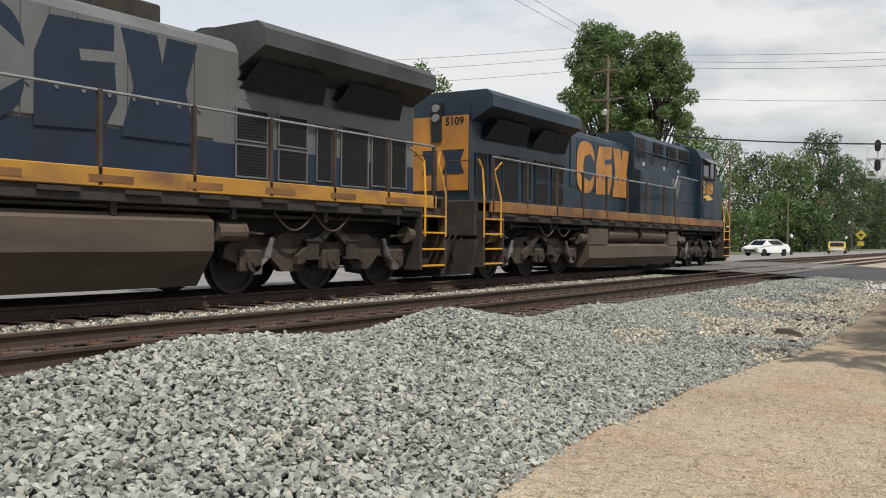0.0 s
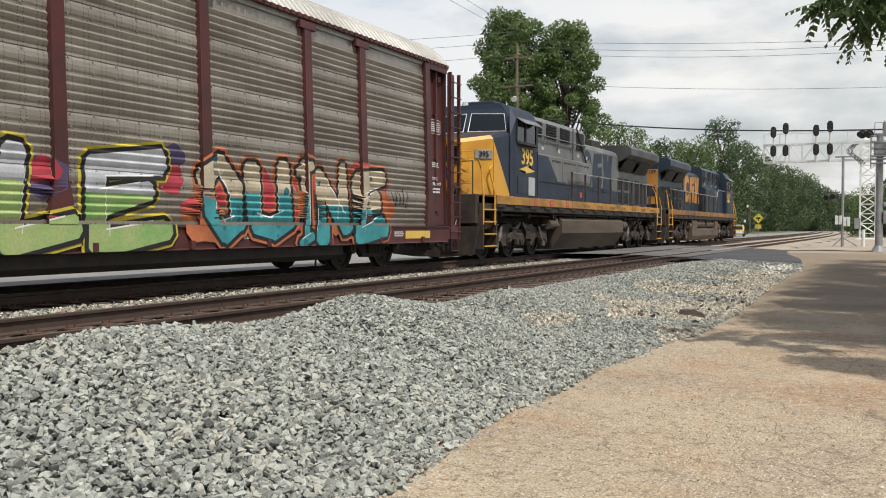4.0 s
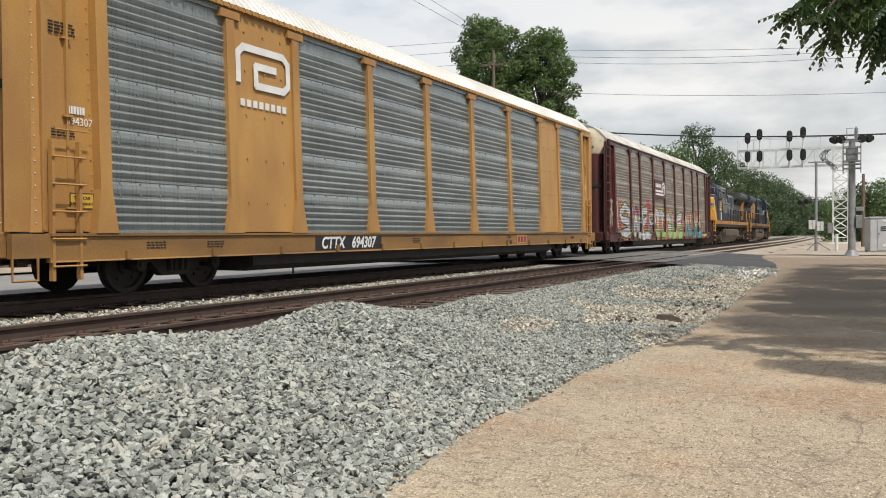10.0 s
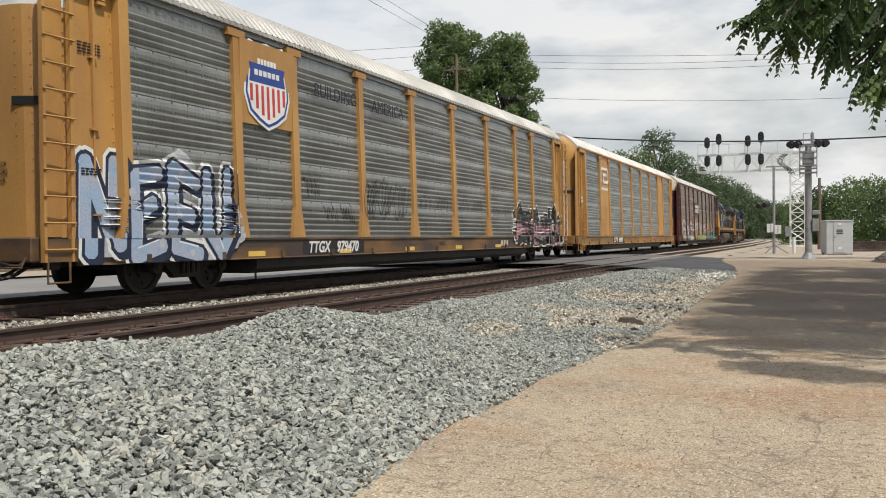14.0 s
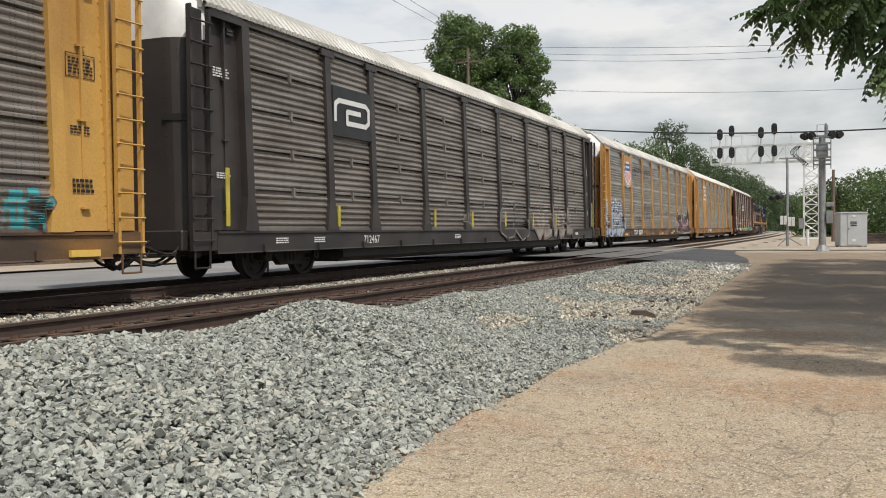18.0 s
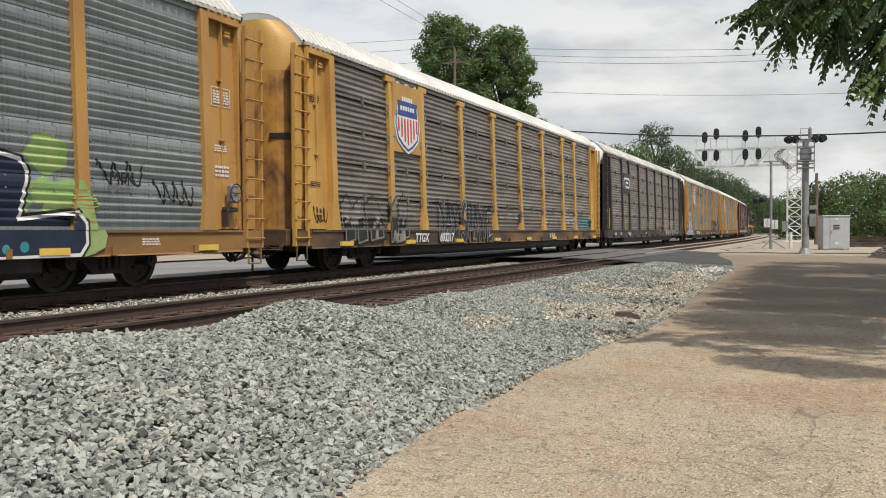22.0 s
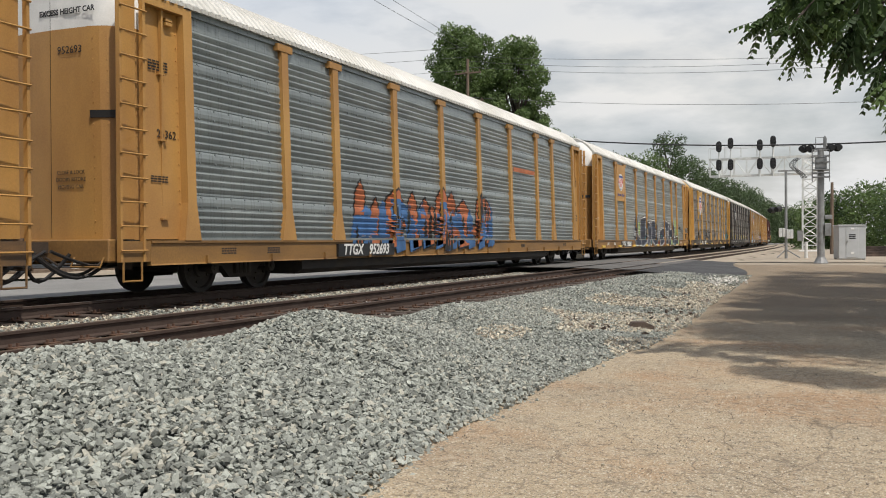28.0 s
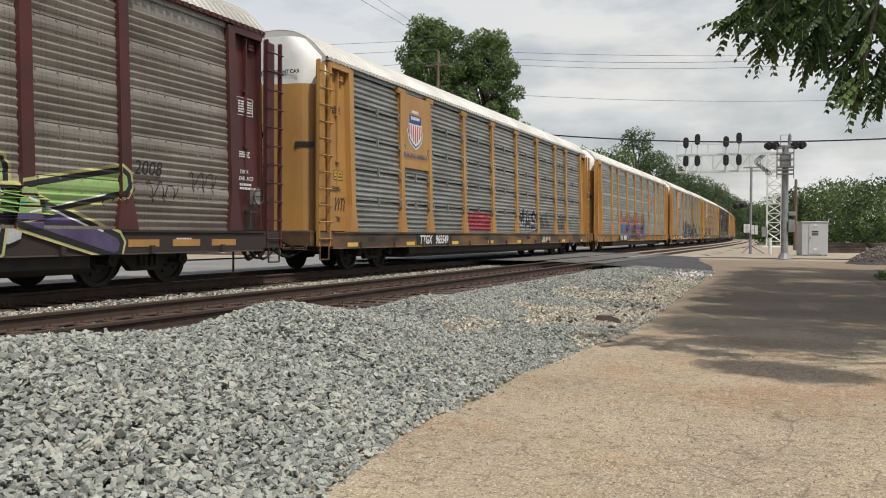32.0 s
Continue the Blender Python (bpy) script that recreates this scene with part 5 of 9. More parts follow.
def owner_board(car, x, field, ink, w=0.95):
    """Painted board on the side sill with the owner's mark as three plain slanted bars."""
    bm = bmesh.new()
    prism(bm, [(x - w / 2, 0.60), (x + w / 2, 0.60), (x + w / 2, 0.88), (x - w / 2, 0.88)], "y", -1.5105, -1.5065)
    ob = part("owner_board", bm, field, car)
    for k in range(3):
        bm = bmesh.new()
        a = x - w / 2 + w * (0.10 + 0.29 * k)
        prism(bm, [(a, 0.65), (a + w * 0.19, 0.65), (a + w * 0.23, 0.83), (a + w * 0.04, 0.83)], "y", -1.5145, -1.5105)
        part("mark_bar", bm, ink, ob)


# ---- rolling stock: locomotives ----
def loco_truck(loco, cx):
    if "loco" not in _wheel:
        bm = bmesh.new()
        for s in (-1, 1):
            y0, y1 = sorted((s * 1.00, s * 1.14))
            prism(bm, [(-2.55, 0.62), (-2.5, 0.82), (-1.6, 0.80), (-1.2, 1.02), (-0.5, 1.02), (-0.2, 0.86), (0.2, 0.86), (0.5, 1.02), (1.2, 1.02), (1.6, 0.80), (2.5, 0.82), (2.55, 0.62), (2.2, 0.50), (1.5, 0.62), (1.2, 0.36), (0.75, 0.36), (0.5, 0.62), (-0.5, 0.62), (-0.75, 0.36), (-1.2, 0.36), (-1.5, 0.62), (-2.2, 0.50)], "y", y0, y1)
            for k in (-2.0, 0.0, 2.0):
                box(bm, k - 0.24, k + 0.24, min(s * 1.08, s * 1.24), max(s * 1.08, s * 1.24), 0.36, 0.74, 0.04)
                tube(bm, (k, s * 1.2, 0.53), (k, s * 1.29, 0.53), 0.16, n=12)
                tube(bm, (k, s * 1.29, 0.53), (k, s * 1.32, 0.53), 0.07, n=6)
            for k in (-1, 1):
                prism(bm, [(k * 0.05, 1.05), (k * 0.20, 1.10), (k * 0.95, 0.62), (k * 0.95, 0.48), (k * 0.8, 0.50)][::k], "y", min(s * 1.16, s * 1.26), max(s * 1.16, s * 1.26))
        box(bm, -2.2, 2.2, -0.9, 0.9, 0.7, 0.95)
        tr = part("truck", bm, M["loco_truck"], loco)
        _wheel["loco"] = tr
        bm = bmesh.new()
        tube(bm, (-0.28, 0, 0), (0.24, 0, 0), 0.155, n=14)
        tube(bm, (0.24, 0, 0), (0.30, 0, 0), 0.165, n=14)
        tube(bm, (0.30, 0, 0), (0.78, 0, -0.03), 0.03, n=6)
        _wheel["cyl"] = part("brake_cylinder", bm, M["tank_dust"], tr)
        _wheel["cyl"].matrix_basis = pose(-2.55, -1.24, 1.02)
        bm = bmesh.new()
        tube(bm, (0, 0, 0.15), (-0.06, 0.0, -0.02), 0.045, n=8)
        tube(bm, (-0.06, 0.0, -0.02), (-0.12, 0, -0.18), 0.065, n=8)
        tube(bm, (-0.12, 0, -0.18), (-0.35, 0, -0.34), 0.045, n=6)
        box(bm, -0.46, -0.26, -0.05, 0.05, -0.46, -0.28, 0.02)
        _wheel["damper"] = part("damper", bm, M["damper"], tr)
        _wheel["damper"].matrix_basis = pose(-1.55, -1.24, 0.78)
        bm = bmesh.new()
        for k in range(4):
            tube(bm, (-0.12 + 0.08 * k, 0, -0.14), (-0.12 + 0.08 * k, 0, 0.14), 0.035, n=6)
        box(bm, -0.2, 0.2, -0.05, 0.05, 0.14, 0.18)
        box(bm, -0.2, 0.2, -0.05, 0.05, -0.18, -0.14)
        _wheel["spring"] = part("spring_nest", bm, M["truck_iron"], tr)
        _wheel["spring"].matrix_basis = pose(-0.55, -1.2, 0.74)
        first = True
    else:
        tr = share("truck", _wheel["loco"], loco, pose(0, 0, 0))
        first = False
    for key, name, x, z in (("cyl", "brake_cylinder", -2.55, 1.02), ("damper", "damper", -1.55, 0.78), ("spring", "spring_nest", -0.55, 0.74)):
        for q, m in enumerate((pose(x, -1.24, z), pose(-x, -1.24, z, 0, 0, 180), pose(x, 1.24, z), pose(-x, 1.24, z, 0, 0, 180))):
            if not (first and q == 0):
                share(name, _wheel[key], tr, m)
    tr.matrix_basis = pose(cx, 0, 0)
    for k in (-2.0, 0.0, 2.0):
        wheelset(tr, k, 0.533, False)
    return tr


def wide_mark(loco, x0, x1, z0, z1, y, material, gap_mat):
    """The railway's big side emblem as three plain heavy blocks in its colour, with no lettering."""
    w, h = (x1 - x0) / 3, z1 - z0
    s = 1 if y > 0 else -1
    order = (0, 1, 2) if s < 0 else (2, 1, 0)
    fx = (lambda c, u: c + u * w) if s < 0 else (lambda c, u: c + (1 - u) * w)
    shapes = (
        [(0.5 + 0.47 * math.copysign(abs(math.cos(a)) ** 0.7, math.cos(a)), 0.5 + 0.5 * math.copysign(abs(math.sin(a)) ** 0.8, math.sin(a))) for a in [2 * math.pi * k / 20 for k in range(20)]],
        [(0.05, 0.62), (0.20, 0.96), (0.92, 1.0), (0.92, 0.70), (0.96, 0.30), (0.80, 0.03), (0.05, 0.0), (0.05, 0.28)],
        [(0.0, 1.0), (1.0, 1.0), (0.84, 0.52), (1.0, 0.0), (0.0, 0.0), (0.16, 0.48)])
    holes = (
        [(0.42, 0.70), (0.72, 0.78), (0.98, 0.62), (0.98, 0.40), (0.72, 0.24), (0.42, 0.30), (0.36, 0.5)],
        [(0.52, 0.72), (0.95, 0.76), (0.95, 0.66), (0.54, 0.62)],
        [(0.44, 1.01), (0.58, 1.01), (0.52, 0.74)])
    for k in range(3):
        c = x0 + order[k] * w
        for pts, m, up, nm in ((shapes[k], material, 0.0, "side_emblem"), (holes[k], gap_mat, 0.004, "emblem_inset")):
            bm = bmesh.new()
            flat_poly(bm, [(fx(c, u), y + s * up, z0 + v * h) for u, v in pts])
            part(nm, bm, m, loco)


def locomotive(label, scheme, number):
    """Six-axle wide-cab diesel, cab towards +x. scheme: 'dark' or 'grey'."""
    loco = thing("locomotive", label, "locomotive", group="freight train")
    hood = M["loco_blue_dark"] if scheme == "dark" else M["loco_grey"]
    cabm = M["loco_blue_dark"] if scheme == "dark" else M["loco_blue"]
    radm = M["loco_blue_dark"] if scheme == "dark" else M["loco_darkgrey"]
    edge = M["rusty_gold"] if scheme == "dark" else M["walk_gold"]
    low = M["loco_blue"] if scheme == "grey" else M["loco_blue_dark"]
    emblem = M["loco_orange"] if scheme == "dark" else M["loco_blue"]
    # frame
    bm = bmesh.new()
    box(bm, -10.4, 10.4, -1.40, 1.40, 1.38, 1.60)
    box(bm, -10.2, 10.2, -0.6, 0.6, 1.0, 1.4)
    for k in range(-4, 5):
        box(bm, k * 2.2 - 0.05, k * 2.2 + 0.05, -1.38, 1.38, 1.22, 1.40)
    part("frame", bm, M["black_iron"], loco)
    for s in (-1, 1):
        bm = bmesh.new()
        y0, y1 = sorted((s * 1.42, s * 1.50))
        box(bm, -10.0, 9.4, y0, y1, 1.58, 1.84, 0.012)
        part("walkway_edge", bm, edge, loco)
        bm = bmesh.new()
        y0, y1 = sorted((s * 1.40, s * 1.46))
        box(bm, -9.9, 9.3, y0, y1, 1.40, 1.58)
        for k in range(-7, 8):
            y2, y3 = sorted((s * 1.46, s * 1.505))
            box(bm, k * 1.3 - 0.3, k * 1.3 + 0.3, y2, y3, 1.50, 1.56)
        part("side_skirt", bm, M["black_iron"], loco)
    bm = bmesh.new()
    box(bm, -10.4, 10.3, -1.48, 1.48, 1.78, 1.83)
    part("walkway", bm, M["dusty_iron"], loco)
    # long hood, rounded shoulders
    bm = bmesh.new()
    prism(bm, [(-0.88, 1.83), (-0.88, 3.95), (-0.80, 4.10), (-0.62, 4.19), (0.62, 4.19), (0.80, 4.10), (0.88, 3.95), (0.88, 1.83)], "x", -10.0, 0.2)
    part("long_hood", bm, hood, loco)
    for s in (-1, 1):
        bm = bmesh.new()
        y0, y1 = sorted((s * 0.885, s * 0.89))
        box(bm, -10.0, 0.15, y0, y1, 1.84, 2.45)
        part("lower_stripe", bm, low, loco)
        # doors along the hood
        for k in range(11):
            x = -4.4 + k * 0.41
            bm = bmesh.new()
            y0, y1 = sorted((s * 0.89, s * 0.905))
            box(bm, x, x + 0.385, y0, y1, 2.5, 3.95)
            tube(bm, (x + 0.3, s * 0.905, 2.9), (x + 0.3, s * 0.93, 2.9), 0.03, n=6)
            part("hood_door", bm, hood, loco)
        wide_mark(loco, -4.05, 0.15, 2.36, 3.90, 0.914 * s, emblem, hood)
    # radiator wings at the rear
    bm = bmesh.new()
    prism(bm, [(-1.48, 4.03), (-1.48, 4.30), (-1.30, 4.44), (1.30, 4.44), (1.48, 4.30), (1.48, 4.03), (0.9, 3.72), (-0.9, 3.72)], "x", -9.95, -4.95)
    part("radiator_wing", bm, radm, loco)
    for s in (-1, 1):
        for xa in (-9.4, -7.0):
            bm = bmesh.new()
            pts = [(xa, 0.95, 3.36), (xa + 2.1, 0.95, 3.36), (xa + 1.9, 1.22, 3.84), (xa + 0.2, 1.22, 3.84)]
            vs = [bm.verts.new((p[0], s * p[1], p[2])) for p in pts]
            bm.faces.new(vs)
            vs2 = [bm.verts.new((p[0], s * (p[1] - 0.1), p[2] + 0.1)) for p in pts]
            bm.faces.new(vs2[::-1])
            part("radiator_screen", bm, M["grille"], loco)
        for k, (xa, xb, za, zb) in enumerate(((-9.7, -9.2, 2.0, 3.0), (-9.0, -8.55, 2.0, 3.0), (-8.4, -7.6, 1.95, 3.05), (-7.3, -6.9, 2.0, 3.0), (-6.6, -5.9, 2.55, 3.05), (-6.6, -5.9, 1.95, 2.45), (-5.6, -4.9, 2.55, 3.05), (-5.6, -4.9, 1.95, 2.45))):
            bm = bmesh.new()
            y0, y1 = sorted((s * 0.89, s * 0.90))
            box(bm, xa, xb, y0, y1, za, zb)
            for q in range(int((zb - za) / 0.05)):
                y2, y3 = sorted((s * 0.90, s * 0.908))
                box(bm, xa + 0.04, xb - 0.04, y2, y3, za + 0.02 + q * 0.05, za + q * 0.05 + 0.04)
            gr = part("intake_grille", bm, M["grille"], loco)
            bm = bmesh.new()
            y2, y3 = sorted((s * 0.90, s * 0.916))
            for a0, a1, b0, b1 in ((xa - 0.03, xb + 0.03, zb, zb + 0.03), (xa - 0.03, xb + 0.03, za - 0.03, za), (xa - 0.03, xa, za, zb), (xb, xb + 0.03, za, zb)):
                box(bm, a0, a1, y2, y3, b0, b1)
            part("frame", bm, hood, gr)
    # equipment and blower section behind the cab
    bm = bmesh.new()
    prism(bm, [(-1.30, 1.83), (-1.30, 3.28), (-1.08, 3.36), (-1.08, 4.40), (-0.90, 4.58), (0.90, 4.58), (1.08, 4.40), (1.08, 3.36), (1.30, 3.28), (1.30, 1.83)], "x", 0.2, 6.2)
    part("blower_section", bm, hood, loco)
    for s in (-1, 1):
        for xa in (2.0, 3.4, 4.8):
            bm = bmesh.new()
            y0, y1 = sorted((s * 1.085, s * 1.10))
            box(bm, xa, xa + 0.95, y0, y1, 3.92, 4.40)
            for q in range(5):
                y2, y3 = sorted((s * 1.10, s * 1.13))
                box(bm, xa, xa + 0.95, y2, y3, 3.95 + q * 0.09, 3.985 + q * 0.09)
            part("blower_louvre", bm, M["grille"], loco)
        bm = bmesh.new()
        y0, y1 = sorted((s * 1.085, s * 1.095))
        box(bm, 0.35, 1.2, y0, y1, 3.75, 4.4)
        part("blower_hatch", bm, M["grille"], loco)
        bm = bmesh.new()
        pts = [(6.2, 3.26), (6.2, 2.44), (3.75, 2.44), (4.75, 3.26)] if scheme == "grey" else [(4.4, 3.2), (4.0, 2.5), (3.2, 3.2)]
        vs = [bm.verts.new((x, s * 1.306, z)) for x, z in pts]
        bm.faces.new(vs)
        part("colour_sweep", bm, cabm if scheme == "grey" else M["loco_grey"], loco)
        bm = bmesh.new()
        pipe(bm, [(0.3, s * 1.18, 3.95), (6.1, s * 1.18, 3.95)], 0.025)
        for k in range(5):
            pipe(bm, [(0.5 + k * 1.4, s * 1.18, 3.95), (0.5 + k * 1.4, s * 1.10, 3.60)], 0.02)
        part("grab_rail", bm, hood, loco)
        bm = bmesh.new()
        y0, y1 = sorted((s * 1.30, s * 1.304))
        box(bm, 0.21, 6.19, y0, y1, 1.84, 2.42)
        part("lower_stripe", bm, low, loco)
        for xa, xb in ((0.35, 1.75), (1.9, 3.3)):
            bm = bmesh.new()
            y0, y1 = sorted((s * 1.30, s * 1.312))
            box(bm, xa, xb, y0, y1, 2.48, 3.2)
            part("equipment_door", bm, hood, loco)
        bm = bmesh.new()
        y0, y1 = sorted((s * 1.30, s * 1.325))
        box(bm, 0.25, 6.1, y0, y1, 2.405, 2.43)
        part("seam_strip", bm, M["loco_blue_dark"], loco)
        if scheme == "grey":
            # paint worn to bare brown metal along the door tops and the lower seam
            wr = random.Random(17)
            for xa, xb, zz in ((0.4, 1.7, 3.17), (1.95, 3.25, 3.17), (3.5, 4.4, 3.17), (0.4, 2.6, 2.46), (3.0, 4.2, 2.46)):
                bm = bmesh.new()
                n = 14
                rows = [[], []]
                for k in range(n + 1):
                    x = xa + (xb - xa) * k / n
                    rows[0].append((x, s * 1.3135, zz + 0.01))
                    rows[1].append((x, s * 1.3135, zz - 0.012 - wr.uniform(0, 0.05)))
                sheet(bm, rows)
                part("worn_edge", bm, M["dusty_iron"], loco)
        for xa in (0.9, 3.0, 4.6):
            bm = bmesh.new()
            y0, y1 = sorted((s * 1.095, s * 1.10))
            box(bm, xa, xa + 0.22, y0, y1, 3.5, 3.62)
            part("data_plate", bm, M["cabinet"], loco)
    # cab
    bm = bmesh.new()
    prism(bm, [(-1.5, 1.83), (-1.5, 4.15), (-1.28, 4.52), (-1.0, 4.64), (1.0, 4.64), (1.28, 4.52), (1.5, 4.15), (1.5, 1.83)], "x", 6.2, 8.0)
    v0 = [(8.0, -1.5, 1.83), (8.0, -1.5, 4.15), (8.0, -1.28, 4.52), (8.0, -1.0, 4.64), (8.0, 1.0, 4.64), (8.0, 1.28, 4.52), (8.0, 1.5, 4.15), (8.0, 1.5, 1.83)]
    v1 = [(8.40, -1.47, 1.83), (8.40, -1.47, 3.62), (8.12, -1.30, 4.22), (8.02, -1.02, 4.50), (8.02, 1.02, 4.50), (8.12, 1.30, 4.22), (8.40, 1.47, 3.62), (8.40, 1.47, 1.83)]
    a, b = [bm.verts.new(p) for p in v0], [bm.verts.new(p) for p in v1]
    for i in range(7):
        bm.faces.new((a[i], a[i + 1], b[i + 1], b[i]))
    bm.faces.new(b)
    part("cab", bm, cabm, loco)
    bm = bmesh.new()
    rings = []
    for x, hw, zt in ((8.38, 1.45, 3.74), (9.45, 1.40, 3.54), (10.15, 0.72, 3.40)):
        rings.append([bm.verts.new(p) for p in ((x, -hw, 1.83), (x, -hw, zt - 0.10), (x, -hw + 0.10, zt), (x, 0, zt + 0.04), (x, hw - 0.10, zt), (x, hw, zt - 0.10), (x, hw, 1.83))])
    for k, (r, q) in enumerate(zip(rings, rings[1:])):
        for i in range(6):
            f = bm.faces.new((r[i], r[i + 1], q[i + 1], q[i]))
            f.material_index = 2 if i in (2, 3) else 1 if k == 0 else 0
    bm.faces.new(rings[-1])
    part("nose", bm, [M["loco_gold"] if scheme == "grey" else M["loco_blue_dark"], cabm, M["pilot_iron"]], loco, "sloping nose with a yellow front" if scheme == "grey" else "")
    for s in (-1, 1):
        letters("board_number", number, 0.2, M["black"], loco, pose(9.705, s * 1.225, 2.98, 0, 0, 45 if s < 0 else 135), bold=0.006)
    bm = bmesh.new()
    flat_poly(bm, [(10.158, y, z) for y, z in ((-0.62, 2.62), (0.52, 2.62), (0.40, 2.46), (0.52, 2.28), (-0.62, 2.28), (-0.52, 2.46))])
    part("nose_emblem", bm, M["loco_blue"], loco)
    for s in (-1, 1):
        # the nose colour runs back to the cab foot in a slant
        bm = bmesh.new()
        bm.faces.new([bm.verts.new((x, s * (1.456 - 0.047 * (x - 8.38)), z)) for x, z in ((9.44, 3.38), (9.44, 1.84), (8.40, 1.84), (8.40, 1.90))])
        part("nose_sweep", bm, M["loco_gold"] if scheme == "grey" else M["loco_blue_dark"], loco)
        for xa, xb in ((6.45, 7.25), (7.35, 7.95)):
            bm = bmesh.new()
            y0, y1 = sorted((s * 1.495, s * 1.51))
            box(bm, xa, xb, y0, y1, 3.50, 4.12, 0.005)
            win = part("side_window", bm, M["glass_dark"], loco)
            bm = bmesh.new()
            y2, y3 = sorted((s * 1.50, s * 1.53))
            for a0, a1, b0, b1 in ((xa - 0.05, xb + 0.05, 4.12, 4.17), (xa - 0.05, xb + 0.05, 3.45, 3.50), (xa - 0.05, xa, 3.50, 4.12), (xb, xb + 0.05, 3.50, 4.12)):
                box(bm, a0, a1, y2, y3, b0, b1)
            part("window_frame", bm, M["grille"], win)
        bm = bmesh.new()
        box(bm, 6.5, 7.9, min(s * 1.50, s * 1.62), max(s * 1.50, s * 1.62), 3.40, 3.45, 0.01)
        part("arm_rest", bm, M["dusty_iron"], loco)
        bm = bmesh.new()
        pipe(bm, [(6.30, s * 1.53, 1.9), (6.30, s * 1.53, 3.3)], 0.016, 5)
        part("grab_iron", bm, cabm, loco)
        bm = bmesh.new()
        pts = [(6.35, 1.51, 4.2), (8.0, 1.51, 4.2), (7.95, 1.75, 4.02), (6.4, 1.75, 4.02)]
        bm.faces.new([bm.verts.new((p[0], s * p[1], p[2])) for p in pts])
        bm.faces.new([bm.verts.new((p[0], s * p[1], p[2] - 0.015)) for p in pts][::-1])
        # pale grey on a blue visor: its reflection is painted as colour
        part("sun_visor", bm, M["loco_grey"], loco)
        bm = bmesh.new()
        y0, y1 = sorted((s * 1.50, s * 1.515))
        box(bm, 6.35, 7.9, y0, y1, 1.95, 2.45)
        part("battery_box", bm, M["loco_blue_dark"], loco)
        bm = bmesh.new()
        y0, y1 = sorted((s * 1.515, s * 1.535))
        box(bm, 6.55, 7.05, y0, y1, 1.90, 2.46, 0.005)
        part("box_door", bm, M["cabinet"] if scheme == "grey" else cabm, loco)
        bm = bmesh.new()
        bm.faces.new([bm.verts.new((x, s * 1.512, z)) for x, z in (((6.45, 2.66), (7.05, 2.76), (7.0, 2.83), (7.80, 2.66), (7.22, 2.62), (7.26, 2.56)) if s > 0 else ((7.80, 2.66), (7.22, 2.76), (7.24, 2.83), (6.45, 2.70), (7.04, 2.62), (7.0, 2.56)))])
        bmesh.ops.triangulate(bm, faces=bm.faces)
        part("bolt_stripe", bm, M["gold_bright"], loco)
        letters("road_number", number, 0.66, M["gold_bright"] if scheme == "grey" else M["loco_gold"], loco, pose(7.12, s * 1.512, 3.04, 0, 0, 0 if s < 0 else 180), bold=0.016)
    # windscreens
    for s in (-1, 1):
        bm = bmesh.new()
        pts = [(8.335, 0.08, 3.79), (8.335, 1.32, 3.76), (8.10, 1.16, 4.30), (8.08, 0.08, 4.36)]
        bm.faces.new([bm.verts.new((p[0] + 0.012, s * p[1], p[2])) for p in pts])
        bm.faces.new([bm.verts.new((p[0] - 0.02, s * p[1], p[2])) for p in pts][::-1])
        part("windscreen", bm, M["glass_dark"], loco)
        bm = bmesh.new()
        q = [(p[0] + 0.02, s * p[1], p[2]) for p in pts]
        pipe(bm, q + q[:1], 0.018, 5)
        part("windscreen_seal", bm, M["steel_white"], loco)
    for s in (-1, 1):
        bm = bmesh.new()
        prism(bm, [(9.50, s * 1.39), (9.88, s * 1.03), (9.84, s * 0.99), (9.46, s * 1.35)], "z", 2.86, 3.10)
        part("number_box", bm, M["clamp"], loco)
    bm = bmesh.new()
    box(bm, 10.12, 10.19, -0.15, 0.15, 2.74, 3.36, 0.03)
    part("light_housing", bm, M["black"], loco)
    for z in (3.20, 2.92):
        bm = bmesh.new()
        tube(bm, (10.12, 0.0, z), (10.22, 0.0, z), 0.105, n=14)
        part("headlight", bm, M["clamp"], loco)
    bm = bmesh.new()
    box(bm, 10.13, 10.165, 0.26, 0.66, 2.72, 3.20, 0.05)
    nw = part("nose_window", bm, M["black"], loco)
    bm = bmesh.new()
    box(bm, 10.14, 10.172, 0.31, 0.61, 2.78, 3.14, 0.05)
    part("pane", bm, M["glass_dark"], nw)
    bm = bmesh.new()
    pipe(bm, [(10.17, 0.20, 1.95), (10.17, 0.20, 3.30), (10.17, 0.70, 3.30), (10.17, 0.70, 1.95)], 0.012, 5)
    part("door_seam", bm, M["dusty_iron"], loco)
    for s in (-1, 1):
        bm = bmesh.new()
        tube(bm, (10.36, s * 0.62, 2.02), (10.56, s * 0.62, 2.02), 0.13, n=14)
        box(bm, 10.30, 10.48, s * 0.62 - 0.13, s * 0.62 + 0.13, 1.84, 2.16, 0.02)
        dl = part("ditch_light", bm, M["black_iron"], loco)
        bm = bmesh.new()
        tube(bm, (10.55, s * 0.62, 2.02), (10.572, s * 0.62, 2.02), 0.10, n=14)
        part("lens", bm, M["clamp"], dl)
        for z in (2.15, 2.45, 2.75, 3.05):
            bm = bmesh.new()
            pipe(bm, [(10.15, s * 0.74, z), (10.24, s * 0.76, z), (10.12, s * 0.98, z), (10.03, s * 0.96, z)], 0.014, 5)
            part("grab_iron", bm, M["loco_gold"] if scheme == "grey" else M["dusty_iron"], loco)
    # rear end: orange hood end with lights and number
    bm = bmesh.new()
    box(bm, -10.04, -10.0, -0.86, 0.86, 2.1, 3.86)
